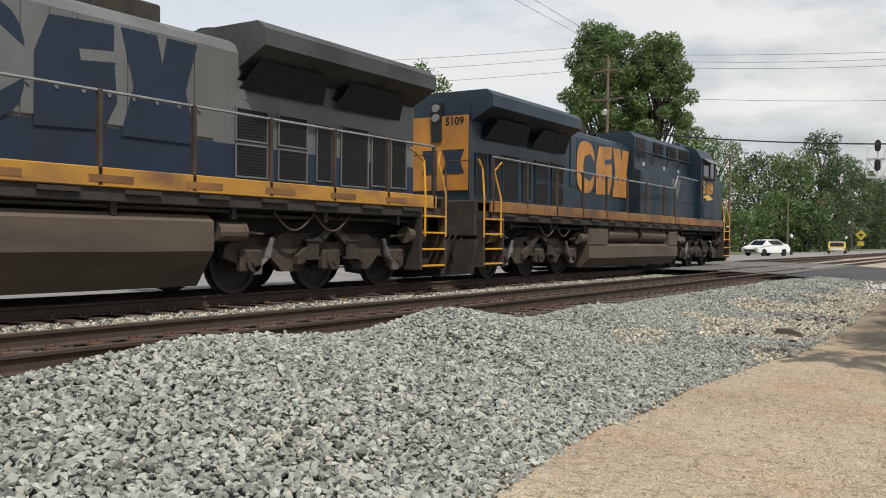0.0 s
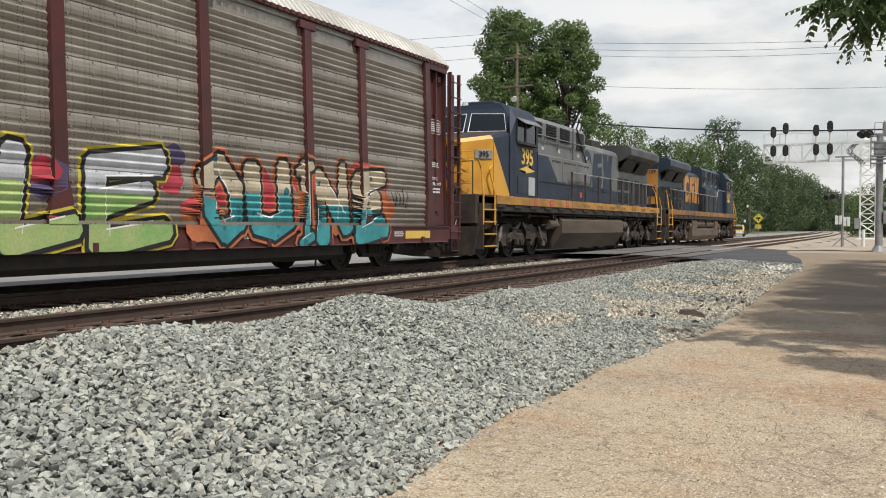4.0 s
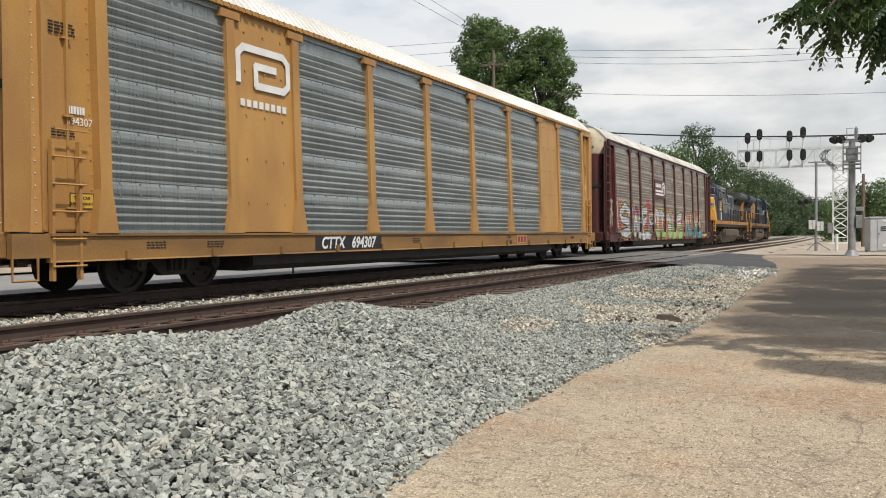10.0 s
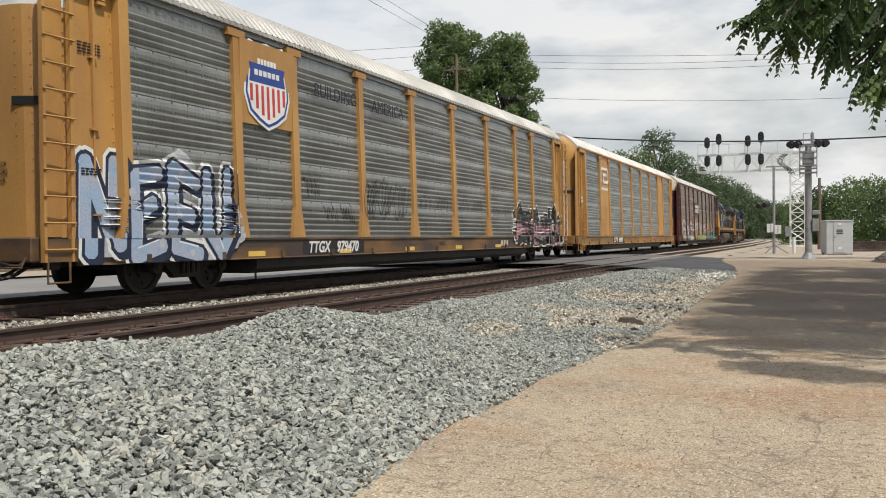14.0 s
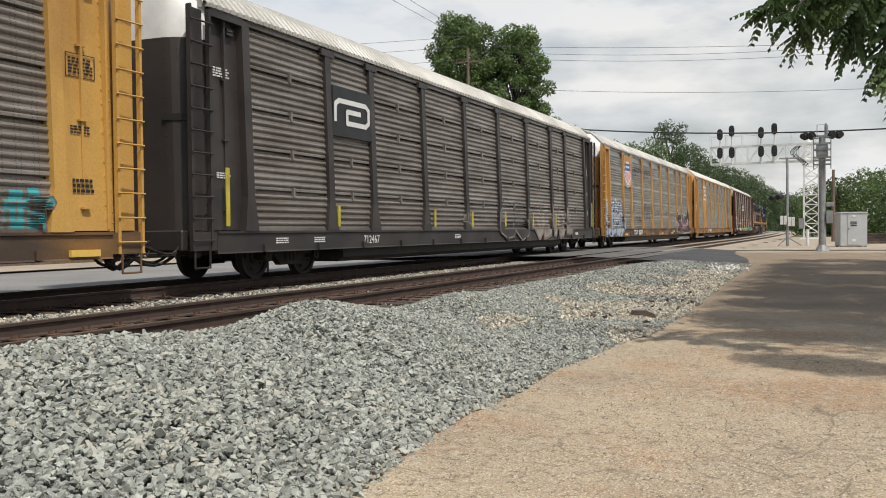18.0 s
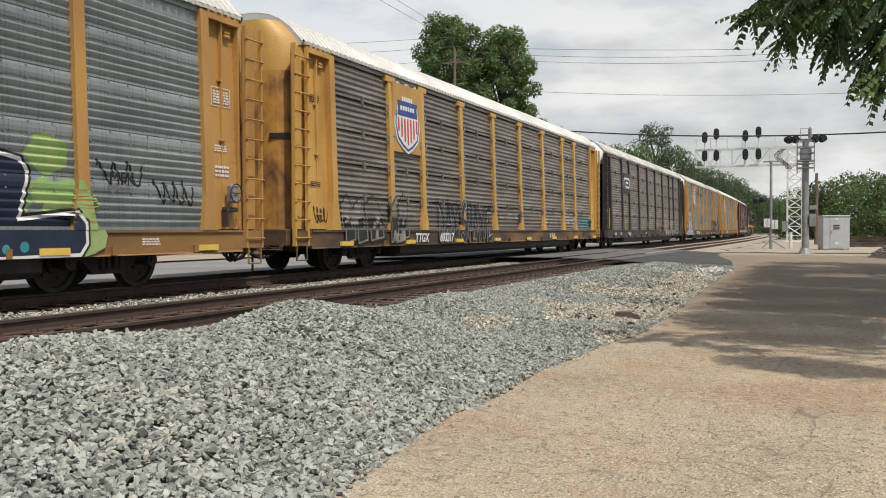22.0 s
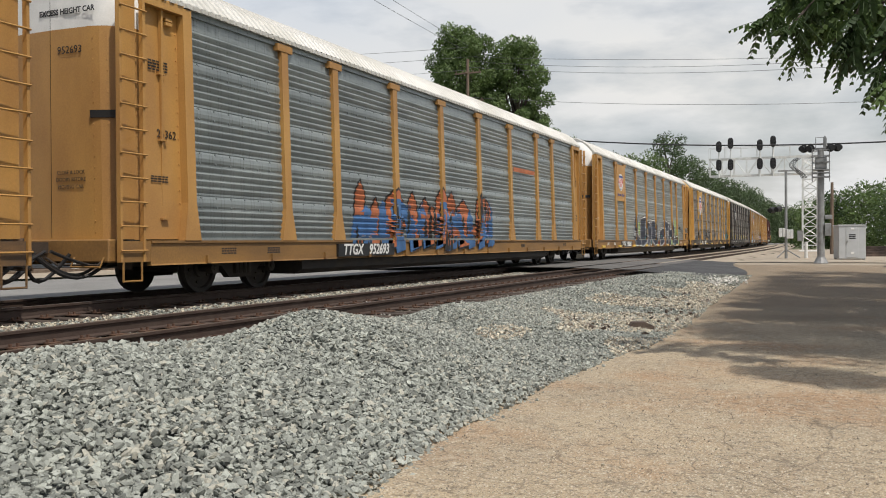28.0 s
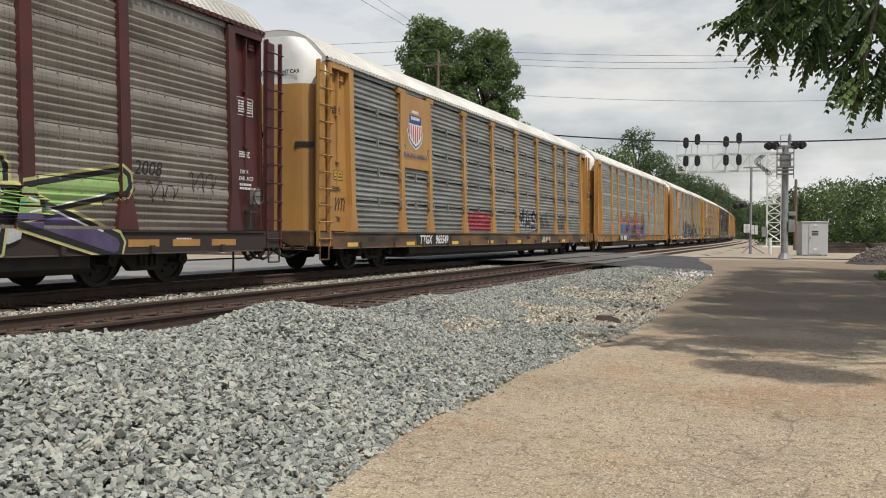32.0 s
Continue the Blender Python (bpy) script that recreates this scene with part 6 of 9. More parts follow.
    part("hood_end", bm, M["loco_orange"] if scheme == "dark" else M["loco_gold"], loco)
    bm = bmesh.new()
    box(bm, -10.07, -10.04, -0.14, 0.14, 3.25, 4.2)
    part("light_recess", bm, M["black"], loco)
    for z in (4.05, 3.82):
        bm = bmesh.new()
        tube(bm, (-10.05, 0, z), (-10.13, 0, z), 0.095, n=12)
        part("rear_headlight", bm, M["steel_grey"], loco)
    letters("rear_number", number, 0.26, M["black"], loco, pose(-10.045, -0.5, 3.72, 0, 0, -90), bold=0.006)
    for y, w in ((-0.78, 0.62), (-0.02, 0.42)):
        bm = bmesh.new()
        flat_poly(bm, [(-10.052, y, 2.5), (-10.052, y + w, 2.5), (-10.052, y + w * 0.82, 2.78), (-10.052, y + w, 3.06), (-10.052, y, 3.06), (-10.052, y + w * 0.18, 2.78)])
        part("rear_emblem", bm, M["loco_blue"], loco)
    # fuel tank
    bm = bmesh.new()
    if scheme == "grey":
        prism(bm, [(-1.42, 0.72), (-1.42, 1.16), (-1.30, 1.26), (1.30, 1.26), (1.42, 1.16), (1.42, 0.72), (1.05, 0.18), (-1.05, 0.18)], "x", -3.95, 3.7)
        part("fuel_tank", bm, M["tank_dust"], loco)
    else:
        prism(bm, [(-1.42, 0.45), (-1.42, 0.80), (-1.1, 0.95), (1.1, 0.95), (1.42, 0.80), (1.42, 0.45), (1.15, 0.18), (-1.15, 0.18)], "x", -4.2, 3.7)
        part("fuel_tank", bm, M["tank_dust"], loco)
        for s in (-1, 1):
            for xa in (-2.6, 0.2):
                bm = bmesh.new()
                tube(bm, (xa, s * 1.18, 1.14), (xa + 2.4, s * 1.18, 1.14), 0.21, n=14)
                part("air_reservoir", bm, M["tank_dust"], loco)
            for xa, xb in ((-4.2, -2.8), (2.8, 3.7)):
                bm = bmesh.new()
                box(bm, xa, xb, min(s * 0.9, s * 1.42), max(s * 0.9, s * 1.42), 0.82, 1.32, 0.03)
                part("tank_box", bm, M["tank_dust"], loco)
    for cx in (-6.95, 6.95):
        loco_truck(loco, cx)
    for s in (-1, 1):
        bm = bmesh.new()
        tube(bm, (4.02, s * 1.3, 0.98), (4.02, s * 1.3, 1.22), 0.15, 0.07, n=12)
        tube(bm, (4.02, s * 1.3, 1.22), (4.02, s * 1.3, 1.42), 0.03, n=6)
        part("bell", bm, M["tank_dust"], loco)
        bm = bmesh.new()
        pipe(bm, [(-9.8, s * 1.2, 1.30), (-4.6, s * 1.22, 1.28), (-4.3, s * 1.3, 1.34), (3.9, s * 1.3, 1.34), (4.4, s * 1.22, 1.28), (9.2, s * 1.2, 1.30)], 0.03)
        part("air_pipe", bm, M["dusty_iron"], loco)
    # ends: pilot, steps, handrails, coupler, hoses
    for e in (-1, 1):
        bm = bmesh.new()
        box(bm, min(e * 10.3, e * 10.5), max(e * 10.3, e * 10.5), -1.35, 1.35, 1.02, 1.84, 0.02)
        prism(bm, [(-1.45, 0.95), (1.45, 0.95), (1.30, 0.18), (0.5, 0.10), (-0.5, 0.10), (-1.30, 0.18)], "x", e * 10.45, e * 10.62)
        part("pilot", bm, M["pilot_iron"], loco)
        for s in (-1, 1):
            for xa in (9.40, 10.3):
                bm = bmesh.new()
                x0, x1 = sorted((e * xa, e * xa + e * 0.06))
                prism(bm, [(s * 1.05, 0.32), (s * 1.50, 0.32), (s * 1.50, 1.6), (s * 1.05, 1.6)], "x", x0, x1)
                part("step_side", bm, M["pilot_iron"], loco)
            bm = bmesh.new()
            box(bm, min(e * 9.46, e * 10.3), max(e * 9.46, e * 10.3), min(s * 1.05, s * 1.09), max(s * 1.05, s * 1.09), 0.34, 1.6)
            part("step_back", bm, M["pilot_iron"], loco)
            bm = bmesh.new()
            for z in (0.38, 0.72, 1.06, 1.40):
                box(bm, min(e * 9.47, e * 10.3), max(e * 9.47, e * 10.3), min(s * 1.42, s * 1.52), max(s * 1.42, s * 1.52), z, z + 0.035)
            part("step_edge", bm, M["loco_gold"], loco)
            bm = bmesh.new()
            for xa in (9.56, 10.34):
                pipe(bm, [(e * xa, s * 1.50, 1.0), (e * xa, s * 1.50, 1.9), (e * (xa - 0.12 * (1 if xa < 10 else -1) * -1), s * 1.38, 2.55), (e * (xa + (-0.3 if xa < 10 else 0.0)), s * 1.34, 2.78)], 0.024)
            part("step_handrail", bm, M["loco_gold"], loco, "yellow handrail")
        bm = bmesh.new()
        box(bm, min(e * 10.5, e * 11.0), max(e * 10.5, e * 11.0), -0.12, 0.12, 0.78, 0.98)
        box(bm, min(e * 10.9, e * 11.2), max(e * 10.9, e * 11.2), -0.2, 0.17, 0.70, 1.04, 0.04)
        part("coupler", bm, M["dusty_iron"], loco)
        for y in (-0.95, -0.8, -0.65, -0.5, 0.5, 0.65, 0.8):
            bm = bmesh.new()
            pipe(bm, [(e * 10.55, y, 1.15), (e * 10.72, y, 0.95), (e * 10.75, y + 0.05, 0.6), (e * 10.66, y + 0.1, 0.4)], 0.024, 5)
            part("air_hose", bm, M["black"], loco)
        for s in (-1, 1):
            bm = bmesh.new()
            pipe(bm, [(e * 10.4, s * 1.2, 1.84), (e * 10.4, s * 1.2, 2.75), (e * 10.4, s * 0.5, 2.75), (e * 10.4, s * 0.5, 1.84)], 0.022)
            part("end_rail", bm, M["dusty_iron"], loco)
    for s in (-1, 1):
        bm = bmesh.new()
        zr = 2.86
        xs = [-9.9, -8.3, -6.7, -5.1, -3.5, -1.9, -0.3, 1.3, 2.8] if scheme == "grey" else [-9.9, -8.2, -6.5, -4.8, -3.1, -1.4, 0.3, 2.0, 3.2]
        pipe(bm, [(xs[0], s * 1.46, zr), (xs[-1], s * 1.46, zr - 0.02)], 0.024)
        if scheme == "dark":
            pipe(bm, [(xs[-1], s * 1.46, zr), (xs[-1] + 0.35, s * 1.46, zr + 0.45), (5.9, s * 1.46, zr + 0.42)], 0.024)
        part("side_handrail", bm, M["steel_grey"], loco)
        for x in xs:
            bm = bmesh.new()
            box(bm, x - 0.03, x + 0.03, min(s * 1.44, s * 1.50), max(s * 1.44, s * 1.50), 1.60, zr)
            part("stanchion", bm, M["dusty_iron"], loco)
    # roof details
    bm = bmesh.new()
    box(bm, -3.7, -2.5, -0.5, 0.5, 4.18, 4.50, 0.03)
    part("exhaust_box", bm, M["black_iron"], loco)
    bm = bmesh.new()
    box(bm, 6.5, 7.5, -0.55, 0.55, 4.64, 4.82, 0.04)
    part("roof_unit", bm, cabm, loco)
    bm = bmesh.new()
    tube(bm, (7.75, -0.3, 4.6), (7.75, -0.3, 4.78), 0.12, 0.08, n=12)
    part("antenna", bm, M["cabinet"], loco)
    for yy in (-0.5, 0.5):
        bm = bmesh.new()
        pipe(bm, [(6.4, yy, 4.63), (6.4, yy, 4.74), (6.0, yy, 4.74), (6.0, yy, 4.56)], 0.014, 5)
        part("roof_grab", bm, M["dusty_iron"], loco)
    for k in range(6):
        bm = bmesh.new()
        tube(bm, (-9.3 + k * 0.8, 0, 4.43), (-9.3 + k * 0.8, 0, 4.47), 0.34, n=16)
        part("radiator_fan", bm, M["grille"], loco)
    bm = bmesh.new()
    for k in range(5):
        tube(bm, (-1.2 + 0.02 * k, -0.35 + 0.16 * k, 4.35), (-1.55 + (k % 2) * 0.6, -0.35 + 0.16 * k, 4.38), 0.035, 0.08, n=8)
    box(bm, -1.4, -1.1, -0.4, 0.4, 4.17, 4.32)
    part("air_horn", bm, M["black"], loco)
    # warning placards and chains along the walkway
    for s in (-1, 1):
        for x, z in ((3.2, 1.60), (4.8, 1.60), (6.2, 1.60), (1.2, 2.0)) if scheme == "grey" else ():
            bm = bmesh.new()
            yo = 1.5 if z < 1.9 else 1.312
            y0, y1 = sorted((s * yo, s * (yo + 0.008)))
            box(bm, x, x + 0.28, y0, y1, z, z + 0.2)
            plc = part("placard", bm, M["red"], loco)
            for q in range(3):
                bm = bmesh.new()
                y2, y3 = sorted((s * (yo + 0.008), s * (yo + 0.010)))
                box(bm, x + 0.03, x + 0.25, y2, y3, z + 0.04 + 0.05 * q, z + 0.065 + 0.05 * q)
                part("placard_line", bm, M["pink"], plc)
        if scheme == "grey":
            # corner post, brace pipe and latches where the blower room meets the long hood
            bm = bmesh.new()
            pipe(bm, [(0.10, s * 1.12, 3.3), (1.3, s * 1.14, 4.5)], 0.03, 6)
            part("brace_pipe", bm, M["loco_darkgrey"], loco)
            bm = bmesh.new()
            box(bm, 1.55, 1.63, min(s * 1.085, s * 1.12), max(s * 1.085, s * 1.12), 3.36, 4.5)
            part("corner_post", bm, M["loco_grey"], loco)
            for x in (-8.9, -6.1, -0.6):
                bm = bmesh.new()
                y2, y3 = sorted((s * 0.905, s * 0.93))
                box(bm, x, x + 0.09, y2, y3, 3.53, 3.64)
                part("notice_plate", bm, M["white"], loco)
        for off in (-5.3, -6.3):
            bm = bmesh.new()
            pipe(bm, [(off - 1.0 * k / 12, s * 1.36, 1.36 - 0.30 * math.sin(math.pi * k / 12)) for k in range(13)], 0.022, 5)
            part("safety_chain", bm, M["dusty_iron"], loco)
        # worn cover plates in the walkway edge
        for k in range(7):
            bm = bmesh.new()
            y0, y1 = sorted((s * 1.50, s * 1.506))
            box(bm, -8.9 + k * 1.62, -8.2 + k * 1.62, y0, y1, 1.64, 1.74)
            part("cover_plate", bm, M["rusty_gold"], loco)
    return loco


# ---- the train ----
TRAIN = []    # (vehicle, place of its middle on the track at the start, turned round)
TRAIN.append((locomotive("dark blue six-axle diesel locomotive with an orange rear hood", "dark", "5109"), 27.8, False))
TRAIN.append((locomotive("blue and grey diesel locomotive with a yellow nose, running backwards", "grey", "395"), 5.5, True))
AXLES[:] = [(o, x, r, o.parent.parent == TRAIN[1][0]) for o, x, r, _ in AXLES]

car = autorack("maroon autorack with grimy brown side panels and bright graffiti", M["maroon"], M["galv_brown"], M["grey_roof"], "banded", M["maroon"], door_top=M["cream"], eave_mat=M["maroon"])
TRAIN.append((car, -20.1, False))
bm = bmesh.new()
box(bm, -4.15, -1.55, -side_y(3.35) - 0.07, -side_y(3.35) - 0.03, 2.78, 3.72)
part("sign_board", bm, M["maroon"], car)
board_y = -side_y(3.35) - 0.07
for k in range(7):
    bm = bmesh.new()
    box(bm, -4.0 + k * 0.19, -3.86 + k * 0.19, board_y - 0.006, board_y, 3.34, 3.54)
    part("emblem_bar", bm, M["white"], car)
for k, (r0, r1) in enumerate(((0.44, 0.33), (0.24, 0.13))):
    bm = bmesh.new()
    ring = [radians(-35 + 215 * q / 16) for q in range(17)]
    arc = [(-2.12 + r0 * math.cos(a), 3.22 + r0 * math.sin(a)) for a in ring] + [(-2.12 + r1 * math.cos(a), 3.22 + r1 * math.sin(a)) for a in reversed(ring)]
    flat_poly(bm, [(x, board_y - 0.008, z) for x, z in arc])
    part("emblem_arc", bm, M["white"], car)
    bm = bmesh.new()
    box(bm, -4.05, -2.12 - (r0 + r1) / 2 + 0.25, board_y - 0.006, board_y, 3.10 - 0.17 * k, 3.20 - 0.17 * k)
    part("emblem_bar", bm, M["white"], car)
lettering_piece(car, "SWE", -11.4, -5.6, 0.56, 2.32, M["spraywhite"], M["spraywhite"], M["black"], 11, 0.075, M["sprayyellow"], 0.03, ((M["sprayred"], 16), (M["sprayorange"], 8), (M["purple"], 6)), 0.19, widths=[1.25, 1.1, 0.95])
lettering_piece(car, "O", -5.45, -4.1, 1.2, 2.15, M["spraywhite"], M["cream"], M["black"], 15, 0.07, None, 0, ((M["sprayred"], 4), (M["purple"], 3)), 0.24)
lettering_piece(car, "JIGLE", -4.3, 3.5, 0.56, 2.2, M["green"], M["spraywhite"], M["black"], 12, 0.07, M["sprayyellow"], 0.045, ((M["purple"], 8), (M["sprayred"], 8), (M["sprayorange"], 5)), 0.22, widths=[1.0, 0.8, 1.1, 0.9, 1.1], light=M["white"])
lettering_piece(car, "OUINE", 4.1, 10.1, 0.56, 2.28, M["teal"], M["cream"], M["black"], 13, 0.07, M["sprayorange"], 0.05, ((M["sprayred"], 14), (M["sprayorange"], 6)), 0.25, widths=[1.0, 1.2, 0.5, 1.1, 1.25], light=M["white"], spots=M["sprayteal_deep"])
lettering_piece(car, "TFL", -12.95, -11.6, 1.15, 2.4, M["cream"], M["cream"], M["cream"], 14, 0.01, heavy=0.24)
scrawl(car, 10.3, 11.2, 1.3, 1.9, M["black"], 16, 1, 0.03)
end_lettering(car, True)
number_board(car, -6.45, "993277", field=False, proud=0.052)

car = autorack("yellow autorack with clean galvanised side panels", M["yellow"], M["galv_blue"], M["white_roof"], "banded", M["sill_yellow"], plates=((-9.17, -7.2), (7.2, 9.17)), rear_door=M["steel_white"], low_ladder=True, eave_mat=M["yellow"])
TRAIN.append((car, -49.3, False))
number_board(car, -5.3, "694307", mark="CTTX")
bm = bmesh.new()
yy = -side_y(4.0) - 0.01
worm = [(-8.95, 3.70), (-8.95, 4.20), (-8.80, 4.32), (-7.60, 4.32), (-7.45, 4.20), (-7.45, 3.78), (-7.60, 3.66), (-8.45, 3.66), (-8.45, 4.02), (-7.85, 4.02)]
for i, ((xa, za), (xb, zb)) in enumerate(zip(worm, worm[1:])):
    d = Vector((xb - xa, zb - za)).normalized() * 0.068
    q = [(xa - d.x * 0.5 - d.y, za - d.y * 0.5 + d.x), (xb + d.x * 0.5 - d.y, zb + d.y * 0.5 + d.x), (xb + d.x * 0.5 + d.y, zb + d.y * 0.5 - d.x), (xa - d.x * 0.5 + d.y, za - d.y * 0.5 - d.x)]
    flat_poly(bm, [(x, -side_y(z) - 0.018 - 0.0008 * i, z) for x, z in q])
for k in range(8):
    box(bm, -8.9 + k * 0.18, -8.78 + k * 0.18, yy - 0.022, yy - 0.012, 3.25, 3.38)
part("emblem_bar", bm, M["white"], car)
letters("end_number", "694307", 0.16, M["white"], car, pose(-12.45, -side_y(2.55) + 0.09, 2.55))
bars(car, -12.66, 2.66, 0.30, 0.11, 1, M["white"], seed=3, name="owner_mark")
bm = bmesh.new()
pipe(bm, [(-13.0, -1.50, 2.45), (-13.0, -1.50, 2.40), (-12.4, -1.50, 2.40)], 0.012)
part("grab_iron", bm, M["yellow"], car)
excess_placard(car, -12.45, 1.42)
letters("class_mark", "BI", 0.30, M["white"], car, pose(12.78, -side_y(2.9) + 0.09, 2.75))
excess_placard(car, 12.62, 2.05)

car = autorack("yellow autorack with weathered grey panels and a shield emblem", M["yellow"], M["galv_grey"], M["grey_roof"], "banded", M["sill_dirty"], door_top=M["white"])
TRAIN.append((car, -78.7, False))
bm = bmesh.new()
box(bm, -9.1, -7.25, -side_y(4.0) - 0.05, -side_y(4.0) - 0.03, 3.15, 4.75)
part("emblem_board", bm, M["yellow"], car)
shield(car, -8.2, 3.95, 1.42, 1.5)
letters("slogan", "BUILDING", 0.42, M["slogan"], car, pose(-5.5, -side_y(4.2) - 0.056, 4.15))
letters("slogan", "AMERICA", 0.42, M["slogan"], car, pose(-2.9, -side_y(4.2) - 0.056, 4.15))
graffiti(car, 6.9, 13.2, 0.58, 2.1, [M["pink"], M["black"], M["white"]], M["black"], 6, 21, None, M["white"], False, False, 0.07)
graffiti(car, 7.2, 13.0, 0.6, 1.6, [M["black"], M["pink"], M["spraywhite"]], M["black"], 6, 28, None, None, False, False, 0.03)
lettering_piece(car, "NEEU", -13.1, -9.35, 0.56, 2.3, M["spraysky"], M["spraysky"], M["navy"], 22, 0.06, M["white"], 0.06, ((M["spraywhite"], 5),), 0.24, light=M["white"], spots=M["spraywhite"], shade=M["navy"])
scrawl(car, -6.9, -4.6, 1.2, 2.3, M["black"], 23, 3, 0.022)
scrawl(car, -4.3, -1.7, 1.2, 2.5, M["black"], 27, 3, 0.026, 1.1)
scrawl(car, -1.2, 1.2, 1.7, 2.1, M["black"], 25, 2, 0.018)
scrawl(car, 1.7, 4.0, 1.75, 2.1, M["black"], 26, 2, 0.018)
scrawl(car, 4.7, 6.8, 1.6, 1.95, M["black"], 24, 2, 0.018)
end_lettering(car, False)
number_board(car, -5.67, "979470")

car = autorack("dark brown autorack with sooty ribbed panels", M["black_brown"], M["galv_dark"], M["grey_roof"], "ribbed", M["black_brown"], door_top=M["white"])
TRAIN.append((car, -107.6, False))
bm = bmesh.new()
box(bm, -9.05, -7.3, -side_y(3.6) - 0.055, -side_y(3.6) - 0.03, 3.05, 4.15)
part("emblem_board", bm, M["black"], car)
bm = bmesh.new()
yy = -side_y(3.6) - 0.06
for i, ((xa, za), (xb, zb)) in enumerate(zip(worm, worm[1:])):
    za, zb = za * 0.72 + 0.73, zb * 0.72 + 0.73
    d = Vector((xb - xa, zb - za)).normalized() * 0.055
    q = [(xa - d.x * 0.5 - d.y, za - d.y * 0.5 + d.x), (xb + d.x * 0.5 - d.y, zb + d.y * 0.5 + d.x), (xb + d.x * 0.5 + d.y, zb + d.y * 0.5 - d.x), (xa - d.x * 0.5 + d.y, za - d.y * 0.5 - d.x)]
    flat_poly(bm, [(x, yy - 0.004 - 0.0008 * i, z) for x, z in q])
part("emblem_bar", bm, M["white"], car)
lettering_piece(car, "SEVDS", 4.95, 9.9, 0.66, 1.9, M["spray_faded"], M["spray_faded"], M["pink_faded"], 31, 0.05, M["spray_faded"], 0.03, heavy=0.24)
lettering_piece(car, "GS", 1.2, 4.3, 0.58, 1.95, M["black_brown"], M["galv_dark"], M["spray_faded"], 33, 0.05, M["black"], 0.03, heavy=0.3)
scrawl(car, -2.0, 0.8, 1.0, 1.6, M["spray_faded"], 34, 3, 0.03)
for x in (-9.0, -3.9, -1.2, 1.7, 4.6, 7.4, -12.9, 12.9):
    bm = bmesh.new()
    box(bm, x, x + 0.1, -1.56, -1.54, 1.05, 1.5 if abs(x) < 12 else 2.1)
    part("reflector", bm, M["sprayyellow"], car)
letters("stencil_number", "712467", 0.26, M["white"], car, pose(-7.4, -1.512, 0.74))

car = autorack("yellow autorack with grimy brown ribbed panels and a shield emblem", M["yellow_dirty"], M["galv_dark"], M["white_roof"], "ribbed", M["sill_dirty"], rear_door=M["rusted_yellow"])
TRAIN.append((car, -136.3, False))
bm = bmesh.new()
box(bm, -9.1, -7.25, -side_y(4.0) - 0.05, -side_y(4.0) - 0.03, 3.0, 4.78)
part("emblem_board", bm, M["yellow_dirty"], car)
shield(car, -8.2, 3.92, 1.42, 1.62)
graffiti(car, -11.7, -8.2, 0.58, 1.85, [M["black"], M["galv_dark"], M["spray_faded"]], M["spray_faded"], 3, 41, None, M["black"], True, True, 0.045)
scrawl(car, -8.3, -7.5, 1.05, 1.6, M["spray_faded"], 49, 1, 0.035)
lettering_piece(car, "DAYSMAYE", -6.25, -1.8, 0.58, 1.85, M["black"], M["black"], M["spray_faded"], 42, 0.035, M["black"], 0.025, heavy=0.26, light=M["spraywhite"])
graffiti(car, -1.2, 1.3, 1.2, 1.85, [M["spray_faded"], M["galv_dark"], M["spray_faded"]], M["galv_dark"], 4, 45)
graffiti(car, 4.6, 6.9, 1.2, 1.8, [M["spray_faded"], M["galv_dark"], M["spray_faded"]], M["galv_dark"], 3, 46)
graffiti(car, 10.0, 11.9, 0.95, 1.7, [M["teal"], M["teal"], M["spray_faded"]], M["galv_dark"], 3, 43)
scrawl(car, 7.5, 9.4, 1.0, 1.9, M["spraywhite"], 44, 2, 0.05)
scrawl(car, -12.9, -12.2, 1.1, 1.5, M["black"], 47, 1, 0.03)
number_board(car, -6.55, "603217", field=False, apart=0.25, proud=0.05)

car = autorack("yellow autorack with galvanised panels and dark blue block graffiti", M["yellow"], M["galv_blue"], M["white_roof"], "banded", M["sill_yellow"], door_top=M["white"])
TRAIN.append((car, -165.0, False))
bm = bmesh.new()
box(bm, -9.1, -7.25, -side_y(3.9) - 0.05, -side_y(3.9) - 0.03, 2.95, 4.78)
part("emblem_board", bm, M["yellow"], car)
shield(car, -8.2, 4.1, 1.0, 1.12)
letters("slogan", "BUILDING AMERICA", 0.17, M["shield_blue"], car, pose(-8.2, -side_y(3.3) - 0.054, 3.25))
lettering_piece(car, "LEWS", -4.9, 1.6, 0.56, 2.3, M["navy"], M["navy"], M["white"], 51, 0.055, M["black"], 0.045, ((M["green"], 4), (M["crimson"], 2)), 0.31, spots=M["teal"], overlap=0.12)
lettering_piece(car, "JTHL", 2.5, 9.1, 0.56, 2.2, M["navy"], M["navy"], M["white"], 52, 0.055, M["black"], 0.045, ((M["green"], 8),), 0.31, spots=M["teal"], tops=[0.68, 1.0, 0.96, 0.92], overlap=0.12)
letters("sprayed_word", "WASP", 0.24, M["crimson"], car, pose(1.95, -1.545, 0.735), bold=0.006, slant=0.2)
scrawl(car, 1.6, 2.2, 1.8, 2.1, M["black"], 55, 1, 0.02)
scrawl(car, 3.0, 4.6, 0.66, 0.88, M["sprayred"], 53, 1, 0.03)
scrawl(car, 9.4, 11.9, 1.3, 2.1, M["black"], 54, 2, 0.04)
end_lettering(car, False, True, False)
side_brake(car, 12.75)
number_board(car, -6.95, "980862")

